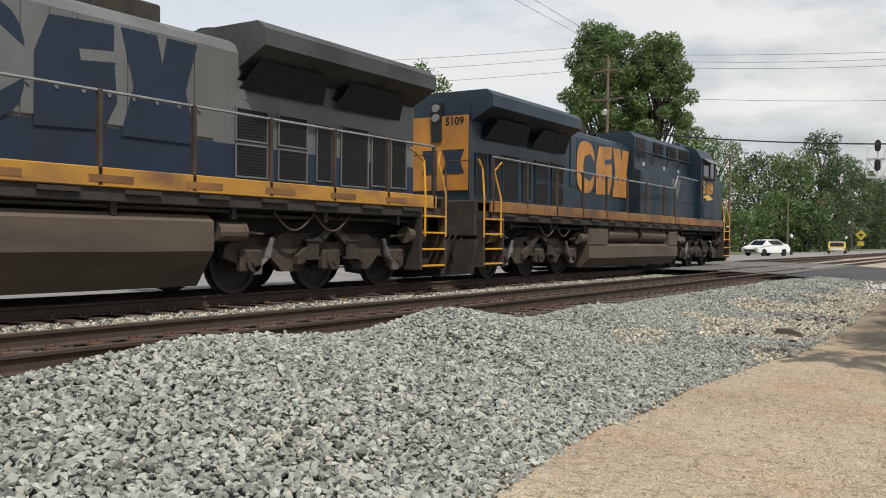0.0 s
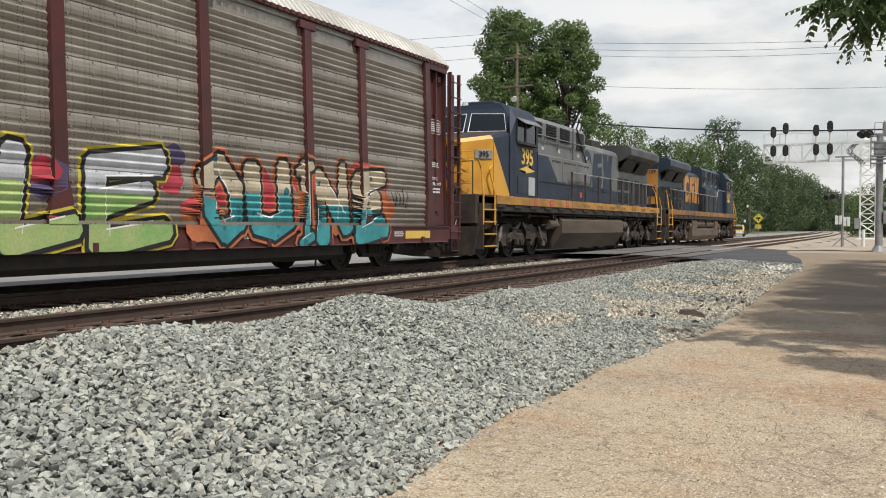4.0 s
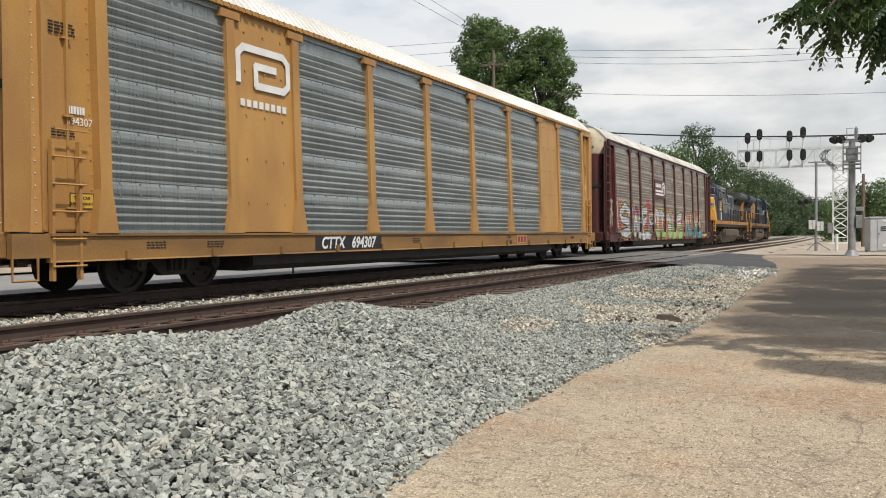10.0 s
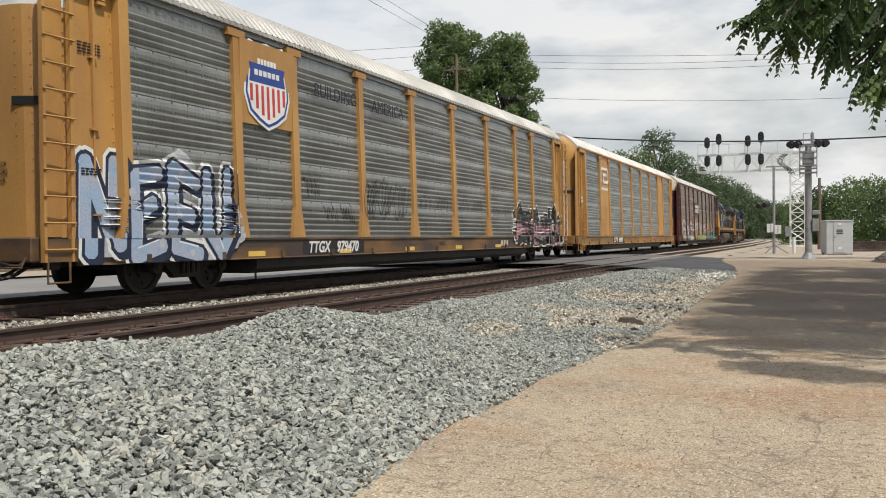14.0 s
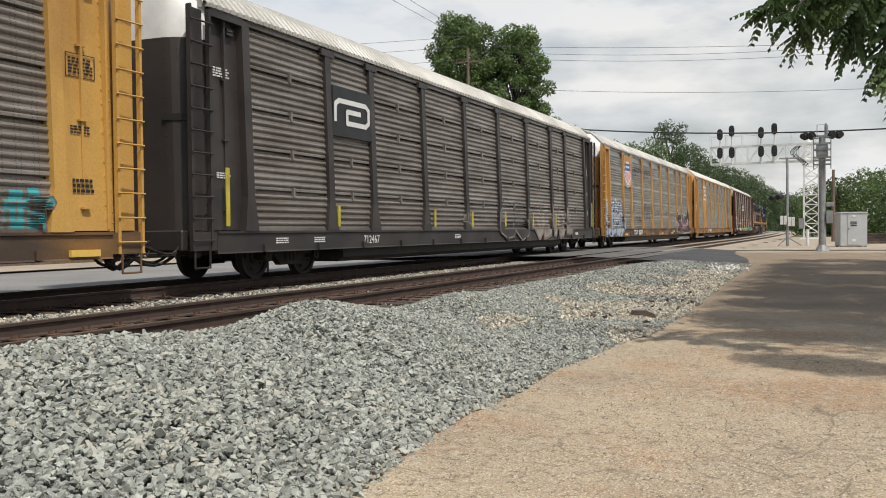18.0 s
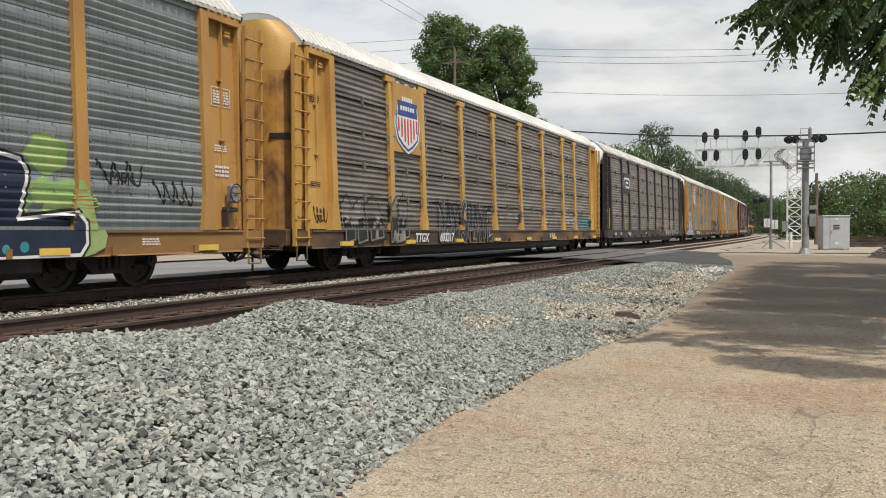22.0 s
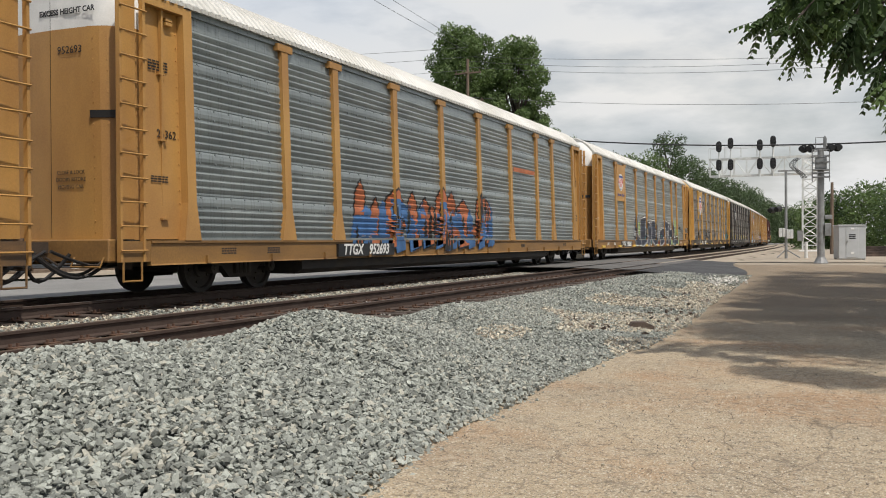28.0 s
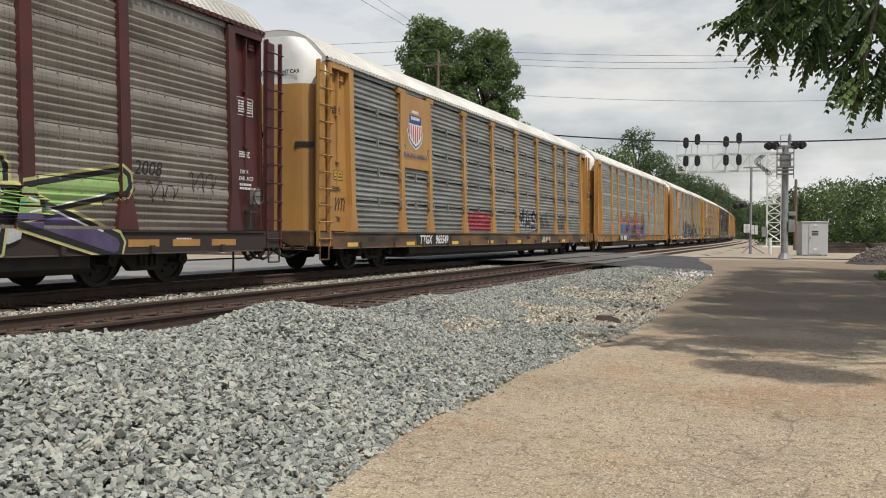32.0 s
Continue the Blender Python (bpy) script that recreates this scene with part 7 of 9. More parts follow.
car = autorack("yellow autorack with clean galvanised panels and orange graffiti", M["yellow"], M["galv_blue"], M["white_roof"], "banded", M["sill_yellow"], door_top=M["white"])
TRAIN.append((car, -194.2, False))
graffiti(car, -6.9, 2.6, 0.60, 2.05, [M["sprayblue"], M["sprayblue"], M["spraysky"]], M["sprayblue"], 6, 62, None, None, True, True, 0.03)
graffiti(car, -6.6, 2.4, 0.66, 2.35, [M["sprayorange"], M["sprayorange"], M["black"]], M["black"], 6, 61, None, None, True, True, 0.055)
end_lettering(car, False, True, True)
number_board(car, -5.96, "952693", proud=0.05)
letters("end_number", "26362", 0.19, M["black"], car, pose(-12.55, -side_y(2.7) + 0.09, 2.72))
bm = bmesh.new()
box(bm, 4.5, 6.8, -side_y(3.4) - 0.052, -side_y(3.4) - 0.048, 3.31, 3.46)
part("name_bar", bm, M["sprayorange"], car)

car = autorack("yellow autorack with weathered grey ribbed panels and a shield emblem", M["yellow"], M["galv_grey"], M["white_roof"], "ribbed", M["sill_dirty"], door_top=M["white"])
TRAIN.append((car, -223.4, False))
bm = bmesh.new()
box(bm, -9.3, -7.3, -side_y(3.9) - 0.05, -side_y(3.9) - 0.03, 2.75, 4.78)
part("emblem_board", bm, M["yellow"], car)
shield(car, -8.3, 3.98, 1.0, 1.2)
letters("slogan", "BUILDING AMERICA", 0.18, M["shield_blue"], car, pose(-8.3, -side_y(3.1) - 0.054, 3.1))
graffiti(car, -4.0, -1.7, 1.0, 1.75, [M["sprayred"], M["sprayred"], M["pink"]], M["crimson"], 4, 71)
lettering_piece(car, "MAS", 1.62, 4.15, 1.0, 1.98, M["black"], M["black"], M["spraywhite"], 72, 0.06, M["pink_faded"], 0.03, heavy=0.20)
scrawl(car, 4.6, 6.2, 1.1, 1.75, M["black"], 74, 2, 0.026, 0.6)
scrawl(car, 7.35, 8.85, 1.1, 1.75, M["black"], 75, 2, 0.026, 0.6)
scrawl(car, 9.5, 11.6, 1.05, 1.7, M["sprayteal_deep"], 77, 2, 0.018, 0.6)
scrawl(car, -12.9, -12.2, 1.3, 2.0, M["black"], 76, 1, 0.025)
end_lettering(car, False, True, False)
excess_placard(car, -12.62, 2.3)
number_board(car, -6.9, "965549")

car = autorack("maroon autorack with grimy brown panels and green graffiti", M["maroon"], M["galv_brown"], M["grey_roof"], "banded", M["sill_dark"], eave_mat=M["maroon"])
TRAIN.append((car, -252.5, False))
lettering_piece(car, "OVK", 1.2, 8.9, 0.56, 2.1, M["purple"], M["green"], M["black"], 81, 0.09, M["sprayyellow_pale"], 0.05, ((M["teal"], 6), (M["spraywhite"], 4)), 0.21, light=M["white"], widths=[1, 1.1, 1.1], overlap=0.1)
scrawl(car, 8.5, 11.8, 1.3, 2.1, M["black"], 82, 3, 0.02)
side_brake(car, 12.75)
for x in (9.2, 10.3, 11.4, -3.0, -7.5):
    bm = bmesh.new()
    box(bm, x, x + 0.75, -1.512, -1.506, 0.68, 0.80)
    part("reflector", bm, M["yellow"], car)
for i, (v, x0, turned) in enumerate(TRAIN[2:]):
    ink = M["white"] if "maroon" in v["label"] or "dark" in v["label"] else M["black"]
    for k, x in enumerate((-11.3, -9.9, -2.4 if i != 2 else 0.2, 5.2, 10.4)):
        bars(v, x, 0.80, 0.42, 0.025, 3, ink, y=-1.5055, seed=i * 7 + k, name="sill_stencil")
    bars(v, -12.95, 3.9, 0.46, 0.028, 4, ink, seed=i)
    bars(v, -12.95, 2.0 if i != 1 else 2.4, 0.40, 0.024, 3, ink, seed=i + 20)
    bars(v, 12.45, 3.5, 0.46, 0.030, 5, ink, seed=i + 40)
    bars(v, 12.45, 2.5, 0.36, 0.026, 3, ink, seed=i + 60)
    bars(v, 12.45, 1.85 if i in (0, 6, 8) else 1.7 if i != 5 else 2.1, 0.40, 0.045, 2 if i in (0, 6, 8) else 3, ink, seed=i + 80)
    bm = bmesh.new()
    y = -side_y(3.4) + 0.088
    for a, b, c, d in ((12.40, 12.96, 3.58, 3.592), (12.40, 12.96, 3.24, 3.252), (12.40, 12.412, 3.24, 3.592), (12.948, 12.96, 3.24, 3.592)):
        box(bm, a, b, y - 0.004, y, c, d)
    part("stencil_frame", bm, ink, v)
for i, x, field, ink in ((1, 5.2, M["yellow"], M["crimson"]), (2, 5.76, M["black_brown"], M["cream"]), (4, 5.42, M["black_brown"], M["cream"]), (7, 5.6, M["black_brown"], M["cream"])):
    owner_board(TRAIN[2 + i][0], x, field, ink, 1.58 if i == 7 else 0.95)
letters("sill_word", "L 89-4", 0.15, M["black"], TRAIN[3][0], pose(4.05, -1.5125, 0.82))
letters("sill_word", "GLH18", 0.19, M["black"], TRAIN[3][0], pose(4.05, -1.5125, 0.66), slant=0.15)
letters("sill_word", "BSH-21", 0.17, M["black"], TRAIN[9][0], pose(2.88, -1.5125, 0.78))
letters("sprayed_word", "2008", 0.34, M["black"], TRAIN[10][0], pose(9.65, -side_y(1.97) - 0.052, 1.97), slant=0.2)
letters("sprayed_word", "MFK", 0.30, M["black"], TRAIN[7][0], pose(9.95, -side_y(1.75) - 0.052, 1.75))
for v, ink in ((TRAIN[2][0], M["white"]), (TRAIN[8][0], M["black"]), (TRAIN[10][0], M["white"])):
    for k, text in enumerate(("DECK", "CLEARANCE")):
        letters("clearance_word", text, 0.11, ink, v, pose(12.62, -side_y(2.1) + 0.088, 2.12 - 0.13 * k))
# amber strips along the sills
for i in (4, 6, 7, 9):
    for k in range(8):
        x = -12.4 + 3.45 * k + (0.5 if i == 6 else 0.0)
        bm = bmesh.new()
        box(bm, x, x + 0.55, -1.5135 - (0.05 if i in (6, 7) else 0.0), -1.5065, 0.60, 0.70)
        part("reflector", bm, M["gold_bright"], TRAIN[i][0])
bm = bmesh.new()
box(bm, 10.9, 12.1, -1.512, -1.506, 0.66, 0.84)
part("reflector", bm, M["gold_bright"], TRAIN[2][0])
letters("end_number", "993277", 0.17, M["white"], TRAIN[2][0], pose(-13.705, -0.42, 4.0, 0, 0, -88))
letters("end_number", "952693", 0.17, M["black"], TRAIN[8][0], pose(-13.705, -0.42, 4.0, 0, 0, -88))


# ---- ground ----
def smooth01(u):
    u = max(0.0, min(1.0, u))
    return u * u * (3 - 2 * u)


def base_z(x, y):
    """Lie of the land: the lane lies lower than the tracks, and climbs to the crossing."""
    lane = -0.60 + 0.38 * smooth01((x - 14) / 22)
    far = -0.22
    return lane + (far - lane) * smooth01((y - 5.0) / 2.0)


def gravel_edge(x):
    """Where the gravel bank ends towards the lane."""
    e = 2.50 + 0.25 * smooth01((x - 3.5) / 3) - 0.30 * smooth01((x - 9.5) / 4.5) + 0.12 * smooth01((x - 15) / 8)
    return e + 0.02 * math.sin(x * 2.3) + 0.03 * noise.noise((x * 1.7, 0.0, 1.0))


def crest(x):
    """Height of the bank's crest along the track."""
    h = -0.07 + 0.20 * math.exp(-((x - 5.0) / 1.25) ** 2) + 0.23 * math.exp(-((x - 8.35) / 0.95) ** 2) - 0.12 * math.exp(-((x - 11) / 0.8) ** 2)
    return h + 0.02 * math.sin(x * 2.1) - 0.07 * smooth01((x - 12) / 3) - 0.06 * smooth01((x - 24) / 9)


def bank_z(x, y):
    e = gravel_edge(x)
    b = base_z(x, min(y, 4.8))
    c = crest(x)
    top = 5.35
    if y <= e:
        return b - 0.03
    if y < top:
        u = (y - e) / (top - e)
        f = 0.55 * u + 0.45 * smooth01(u)
        z = b + (c - b) * f
        return z + 0.05 * noise.noise((x * 0.9, y * 0.9, 3.0)) * math.sin(math.pi * u)
    u = (y - top) / 0.85
    return c + (NEAR_Z - 0.20 - c) * smooth01(u)


def grid_object(name, xs, ys, fz, material, label, category, kind="structure"):
    me = bpy.data.meshes.new(name)
    vs = [(x, y, fz(x, y)) for x in xs for y in ys]
    n = len(ys)
    fs = [(i * n + j, (i + 1) * n + j, (i + 1) * n + j + 1, i * n + j + 1) for i in range(len(xs) - 1) for j in range(n - 1)]
    me.from_pydata(vs, [], fs)
    me.materials.append(material)
    me.polygons.foreach_set("use_smooth", [True] * len(fs))
    return tagged(new(name, me), label, category, kind=kind)


def steps(*spans):
    out = []
    for a, b, n in spans:
        out += [a + (b - a) * k / n for k in range(n)]
    return out + [spans[-1][1]]


def land(x, y):
    z = base_z(x, y) - 0.06
    if y > 40 or y < -25 or x > 150:
        z += 0.25 * noise.noise((x * 0.02, y * 0.02, 0.0))
    return z - 0.10 * smooth01((y - 5.4) / 0.8) * smooth01((14.4 - y) / 0.8)


grid_object("ground", steps((-420, -30, 10), (-30, 60, 60), (60, 260, 30), (260, 2500, 14)), steps((-1500, -60, 8), (-60, -6, 18), (-6, 20, 52), (20, 90, 24), (90, 1800, 9)), land, M["grass"], "rough grass and pale dirt beside the railway", "ground")

# sandy lane on which the camera stands
grid_object("lane", steps((-8, 50, 116)), steps((-7.5, 5.0, 40)), lambda x, y: base_z(x, y) + 0.012 * noise.noise((x * 0.8, y * 0.8, 7)), M["lane"], "worn sandy lane of old sealed gravel", "lane")


def strip_object(name, x0, x1, n, inner, outer, z, material, label, category, kind="structure"):
    bm = bmesh.new()
    rows = []
    for k in range(n + 1):
        x = x0 + (x1 - x0) * k / n
        a, b = inner(x), outer(x)
        rows.append([(x, a + (b - a) * j / 6, z(x, a + (b - a) * j / 6)) for j in range(7)])
    sheet(bm, rows)
    return tagged(part(name, bm, material), label, category, kind=kind)


# dark asphalt approach and crossing
strip_object("crossing_road", 29.8, 44.0, 50, lambda x: 2.72 + 0.05 * noise.noise((x * 0.9, 0.0, 4.0)) + 1.6 * smooth01((x - 30) / 13) + 1.1 * smooth01((31.0 - x) / 1.2), lambda x: 6.2, lambda x, y: base_z(x, y) + 0.05 + 0.11 * smooth01((y - 3.5) / 2.5), M["asphalt"], "fresh dark asphalt ramp up to the level crossing", "road")
for ya, yb in ((6.15, 6.85), (7.08, 8.36), (8.58, 10.73), (10.97, 12.23), (12.47, 17.0)):
    strip_object("crossing_road", 30.0, 46.0, 12, lambda x, ya=ya: ya, lambda x, yb=yb: yb, lambda x, y: 0.0 - 0.05 * smooth01((8.6 - y) / 2) - 0.10 * smooth01((y - 12.8) / 4), M["crossing_grey"], "worn grey paving between the rails of the crossing", "road")
# street parallel to the tracks on the far side
strip_object("street", -120, 420, 60, lambda x: 13.9, lambda x: 21.5, lambda x, y: -0.16, M["road_grey"], "worn grey asphalt street along the railway", "road")
strip_object("pavement", -120, 34.0, 30, lambda x: 21.5, lambda x: 26.5, lambda x, y: -0.10, M["dirt"], "pale concrete and gravel apron behind the street", "pavement")
strip_object("side_road", 34.0, 46.0, 8, lambda x: 21.4, lambda x: 120.0, lambda x, y: -0.17, M["road_grey"], "worn grey side road beyond the crossing", "road")
# pale dirt yard round the signal and the cabinet
strip_object("dirt_yard", 47.0, 112.0, 40, lambda x: -14 + 0.8 * math.sin(x * 0.4), lambda x: 5.2 + 0.5 * math.sin(x * 0.7), lambda x, y: base_z(x, y) + 0.03 + 0.05 * noise.noise((x * 0.5, y * 0.5, 2)), M["dirt"], "pale stony dirt beside the crossing", "ground")

# ---- ballast beds ----
def bed(x, y):
    return -0.24 + 0.03 * noise.noise((x * 1.1, y * 1.1, 5.0))


def bed_object(name, y0, y1, dz, material, label, x0=-150, x1=480):
    bm = bmesh.new()
    xs = steps((x0, 0, 40), (0, 45, 150), (45, x1, 2)) if x0 < 0 else steps((x0, x1, 110))
    rows = []
    for x in xs:
        dy = bend(x)[0]
        rows.append([(x, y0 + (y1 - y0) * j / 8 + dy, bed(x, y0 + (y1 - y0) * j / 8) + dz) for j in range(9)])
    sheet(bm, rows)
    return tagged(part(name, bm, material, None, "", True), label, "ballast", kind="structure")


bed_object("ballast_bed", 5.5, 9.75, NEAR_Z + 0.02, M["track_bed"], "brown dusty stone bed of the near track", x1=46)
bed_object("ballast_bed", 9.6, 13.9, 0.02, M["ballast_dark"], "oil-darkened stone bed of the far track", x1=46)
bed_object("ballast_bed", 5.0, 14.2, 0.03, M["dirt"], "pale clean stone bed of the tracks beyond the crossing", x0=46)
bm = bmesh.new()
sheet(bm, [[(x, y, bank_z(x, y) - 0.045) for y in steps((1.9, 6.3, 34))] for x in steps((-6, 31, 130))])
tagged(part("gravel_bank", bm, M["ballast"], None, "", True), "bank of crushed grey stone beside the track", "gravel", kind="structure")


# ---- loose stones ----
def rock_shapes(n, seed, flat=0.66, corners=8):
    """Broken stones: a few corners spread evenly round the middle, then jolted."""
    rng = random.Random(seed)
    out = []
    for _ in range(n):
        bm = bmesh.new()
        lx, ly = rng.uniform(0.95, 1.3), rng.uniform(0.72, 0.95)
        for k in range(corners):
            z = 1 - 2 * (k + 0.5) / corners
            a, r = k * 2.39996, math.sqrt(1 - z * z)
            v = Vector((r * math.cos(a) + rng.uniform(-0.5, 0.5), r * math.sin(a) + rng.uniform(-0.5, 0.5), z + rng.uniform(-0.4, 0.4))).normalized() * rng.uniform(0.8, 1.15)
            bm.verts.new((v.x * lx, v.y * ly, v.z * flat))
        bmesh.ops.convex_hull(bm, input=bm.verts)
        bmesh.ops.delete(bm, geom=[v for v in bm.verts if not v.link_faces], context="VERTS")
        bm.verts.index_update()
        out.append((np.array([v.co[:] for v in bm.verts]), np.array([[v.index for v in f.verts] for f in bm.faces])))
        bm.free()
    return out


def stones(name, places, sizes, material, label, seed, lift=0.35, category="gravel", corners=6):
    """Many loose stones, joined into one object."""
    rng = np.random.RandomState(seed)
    shapes = rock_shapes(18, seed, corners=corners)
    V, F, off = [], [], 0
    which = rng.randint(0, len(shapes), len(places))
    for i, (p, s) in enumerate(zip(places, sizes)):
        v, f = shapes[which[i]]
        a, b, c = rng.uniform(0, 6.28), rng.uniform(-0.9, 0.9), rng.uniform(-0.9, 0.9)
        R = np.array(Euler((b, c, a)).to_matrix())
        V.append((v * s * rng.uniform(0.8, 1.2, 3)) @ R.T + np.array((p[0], p[1], p[2] + (lift + rng.uniform(-0.35, 0.45)) * s)))
        F.append(f + off)
        off += len(v)
    V, F = np.concatenate(V), np.concatenate(F)
    me = bpy.data.meshes.new(name)
    me.vertices.add(len(V))
    me.vertices.foreach_set("co", V.ravel())
    me.loops.add(F.size)
    me.loops.foreach_set("vertex_index", F.ravel())
    me.polygons.add(len(F))
    me.polygons.foreach_set("loop_start", np.arange(0, F.size, 3))
    me.polygons.foreach_set("use_smooth", np.zeros(len(F), dtype=bool))
    me.update(calc_edges=True)
    me.materials.append(material)
    return tagged(new(name, me), label, category, kind="stuff")


rs = np.random.RandomState(5)


def scatter(n, x0, x1, y0, y1, fz, keep=None):
    out = []
    while len(out) < n:
        x, y = rs.uniform(x0, x1), rs.uniform(y0, y1)
        if keep is None or keep(x, y):
            out.append((x, y, fz(x, y)))
    return out


on_bank = lambda x, y: y > gravel_edge(x) + rs.uniform(-0.12, 0.15)
# the near bank is coarser towards the camera's side of the heap
p1 = scatter(31000, 1.5, 8.0, 2.1, 6.2, bank_z, on_bank)
stones("loose_stones", p1, rs.uniform(0.016, 0.038, len(p1)) * rs.uniform(0.75, 1.15, len(p1)), M["stone"], "coarse crushed grey stone heaped beside the track", 1, corners=8)
p0 = scatter(8000, -6.0, 1.5, 2.1, 6.2, bank_z, on_bank)
stones("loose_stones", p0, rs.uniform(0.022, 0.055, len(p0)), M["stone"], "coarse crushed grey stone further back along the bank", 14)
p2 = scatter(50000, 8.0, 17.0, 1.9, 6.2, bank_z, on_bank)
stones("loose_stones", p2, rs.uniform(0.014, 0.034, len(p2)) * rs.uniform(0.8, 1.1, len(p2)), M["stone"], "crushed grey stone bank beside the track", 2, corners=7)
p3 = scatter(20000, 17.0, 31.0, 2.0, 6.2, bank_z, lambda x, y: y > gravel_edge(x) and (y > 4.3 or rs.rand() < 0.45))
stones("loose_stones", p3, rs.uniform(0.017, 0.042, len(p3)), M["stone"], "crushed grey stone near the crossing", 3, corners=7)
p4 = scatter(14000, 10.5, 31.0, 1.9, 4.6, bank_z, lambda x, y: y > gravel_edge(x) and noise.noise((x * 0.45, y * 0.8, 9)) > -0.22 + 0.35 * max(0, (13.5 - x) / 3) + 0.5 * max(0, y - 3.5) + 0.08 * max(0, x - 22))
stones("pale_stones", p4, rs.uniform(0.014, 0.040, len(p4)), M["stone_pale"], "pale limestone chips and wood scraps among the grey stone", 4, lift=0.55)
p5 = scatter(8000, 3.0, 45.0, 9.15, 10.35, lambda x, y: bed(x, y) + 0.02)
stones("loose_stones", p5, rs.uniform(0.016, 0.038, len(p5)), M["stone"], "grey stone between the two tracks", 15, corners=6)
p5 = scatter(7000, 3.0, 45.0, 9.15, 10.35, lambda x, y: bed(x, y) + 0.02)
stones("pale_stones", p5, rs.uniform(0.016, 0.038, len(p5)), M["stone_pale"], "pale stone between the two tracks", 5)
p6 = scatter(9000, 3.0, 34.0, 6.0, 9.2, lambda x, y: bed(x, y) + NEAR_Z + 0.02)
stones("loose_stones", p6, rs.uniform(0.016, 0.034, len(p6)), M["stone_brown"], "brown crushed stone between the ties of the near track", 6)
p7 = scatter(7000, 2.2, 13.0, -2.5, 2.9, lambda x, y: base_z(x, y) + 0.004)
stones("grit", p7, rs.uniform(0.002, 0.009, len(p7)) * (1 + 1.2 * (rs.rand(len(p7)) > 0.985)), M["stone_pale"], "scattered grit on the lane", 7)
p8 = [(27.6 + rs.normal(0, 0.75), 3.15 + rs.normal(0, 0.22), 0) for _ in range(130)]
p8 = [(x, y, bank_z(x, y) + 0.02) for x, y, _ in p8]
stones("white_rocks", p8, rs.uniform(0.03, 0.075, len(p8)), M["stone_white"], "lumps of white limestone spilt beside the crossing", 8)
p9 = [(13.0 + rs.uniform(0, 14), 0, 0) for _ in range(34)]
p9 = [(x, gravel_edge(x) + rs.uniform(0.1, 1.3), 0) for x, _, _ in p9]
p9 = [(x, y, bank_z(x, y) + 0.03) for x, y, _ in p9]
stones("wood_scraps", p9, rs.uniform(0.03, 0.07, len(p9)), M["tie"], "splintered scraps of old ties among the stone", 9, lift=0.3, category="debris")


# ---- tracks ----
def rail_outline(yc, z):
    w = [(-0.070, -0.178), (-0.070, -0.165), (-0.012, -0.145), (-0.009, -0.050), (-0.036, -0.036), (-0.036, -0.006), (-0.028, 0.0)]
    pts = w + [(-a, b) for a, b in reversed(w)]
    return [(yc + a, z + b) for a, b in pts]


def track(name, yc, z, label, tie_x0, tie_x1, skip=(30.0, 46.0)):
    tr = thing(name, label, "railway track", kind="structure")
    for off in (-0.7525, 0.7525):
        bm = bmesh.new()
        rows = []
        for x in steps((-150, BEND_X, 20), (BEND_X, 480, 60)):
            dy, a = bend(x)
            rows.append([(x, p[0] + dy, p[1]) for p in rail_outline(yc + off, z)])
        vs = [[bm.verts.new(p) for p in r] for r in rows]
        n = len(vs[0])
        for r, s in zip(vs, vs[1:]):
            for i in range(n):
                f = bm.faces.new((r[i], r[(i + 1) % n], s[(i + 1) % n], s[i]))
                f.material_index = 1 if i in (6,) else 0
        part("rail", bm, [M["rail_side"], M["rail_top"]], tr)
    bm = bmesh.new()
    box(bm, -0.115, 0.115, -1.3, 1.3, -0.36, -0.185, 0.012)
    src = None
    rng = random.Random(int(yc * 10))
    x = tie_x0
    while x < tie_x1:
        if not skip[0] < x < skip[1]:
            dy, a = bend(x)
            m = pose(x + rng.uniform(-0.03, 0.03), yc + dy + rng.uniform(-0.05, 0.05), z + rng.uniform(-0.01, 0.008), 0, 0, math.degrees(a) + rng.uniform(-1, 1))
            if src is None:
                src = part("tie", bm, M["tie"], tr)
                src.matrix_basis = m
            else:
                share("tie", src, tr, m)
        x += 0.51
    src = None
    for k in range(int((46 - 2) / 0.51)):
        x = 2 + k * 0.51
        if skip[0] < x < skip[1]:
            continue
        for off in (-0.7525, 0.7525):
            if src is None:
                bm = bmesh.new()
                box(bm, -0.09, 0.09, -0.18, 0.18, -0.187, -0.172)
                for e in (-1, 1):
                    for q in (-0.05, 0.05):
                        box(bm, q - 0.012, q + 0.012, e * 0.085 - 0.016, e * 0.085 + 0.016, -0.1745, -0.135)
                src = part("tie_plate", bm, M["plate"], tr)
                src.matrix_basis = pose(x, yc + off, z)
            else:
                share("tie_plate", src, tr, pose(x, yc + off, z))
    return tr


track("near_track", NEAR_Y, NEAR_Z, "rusty rails on old wooden ties", -6.0, 90.0)
track("far_track", TRAIN_Y, 0.0, "main track rails on dark wooden ties", -6.0, 70.0)


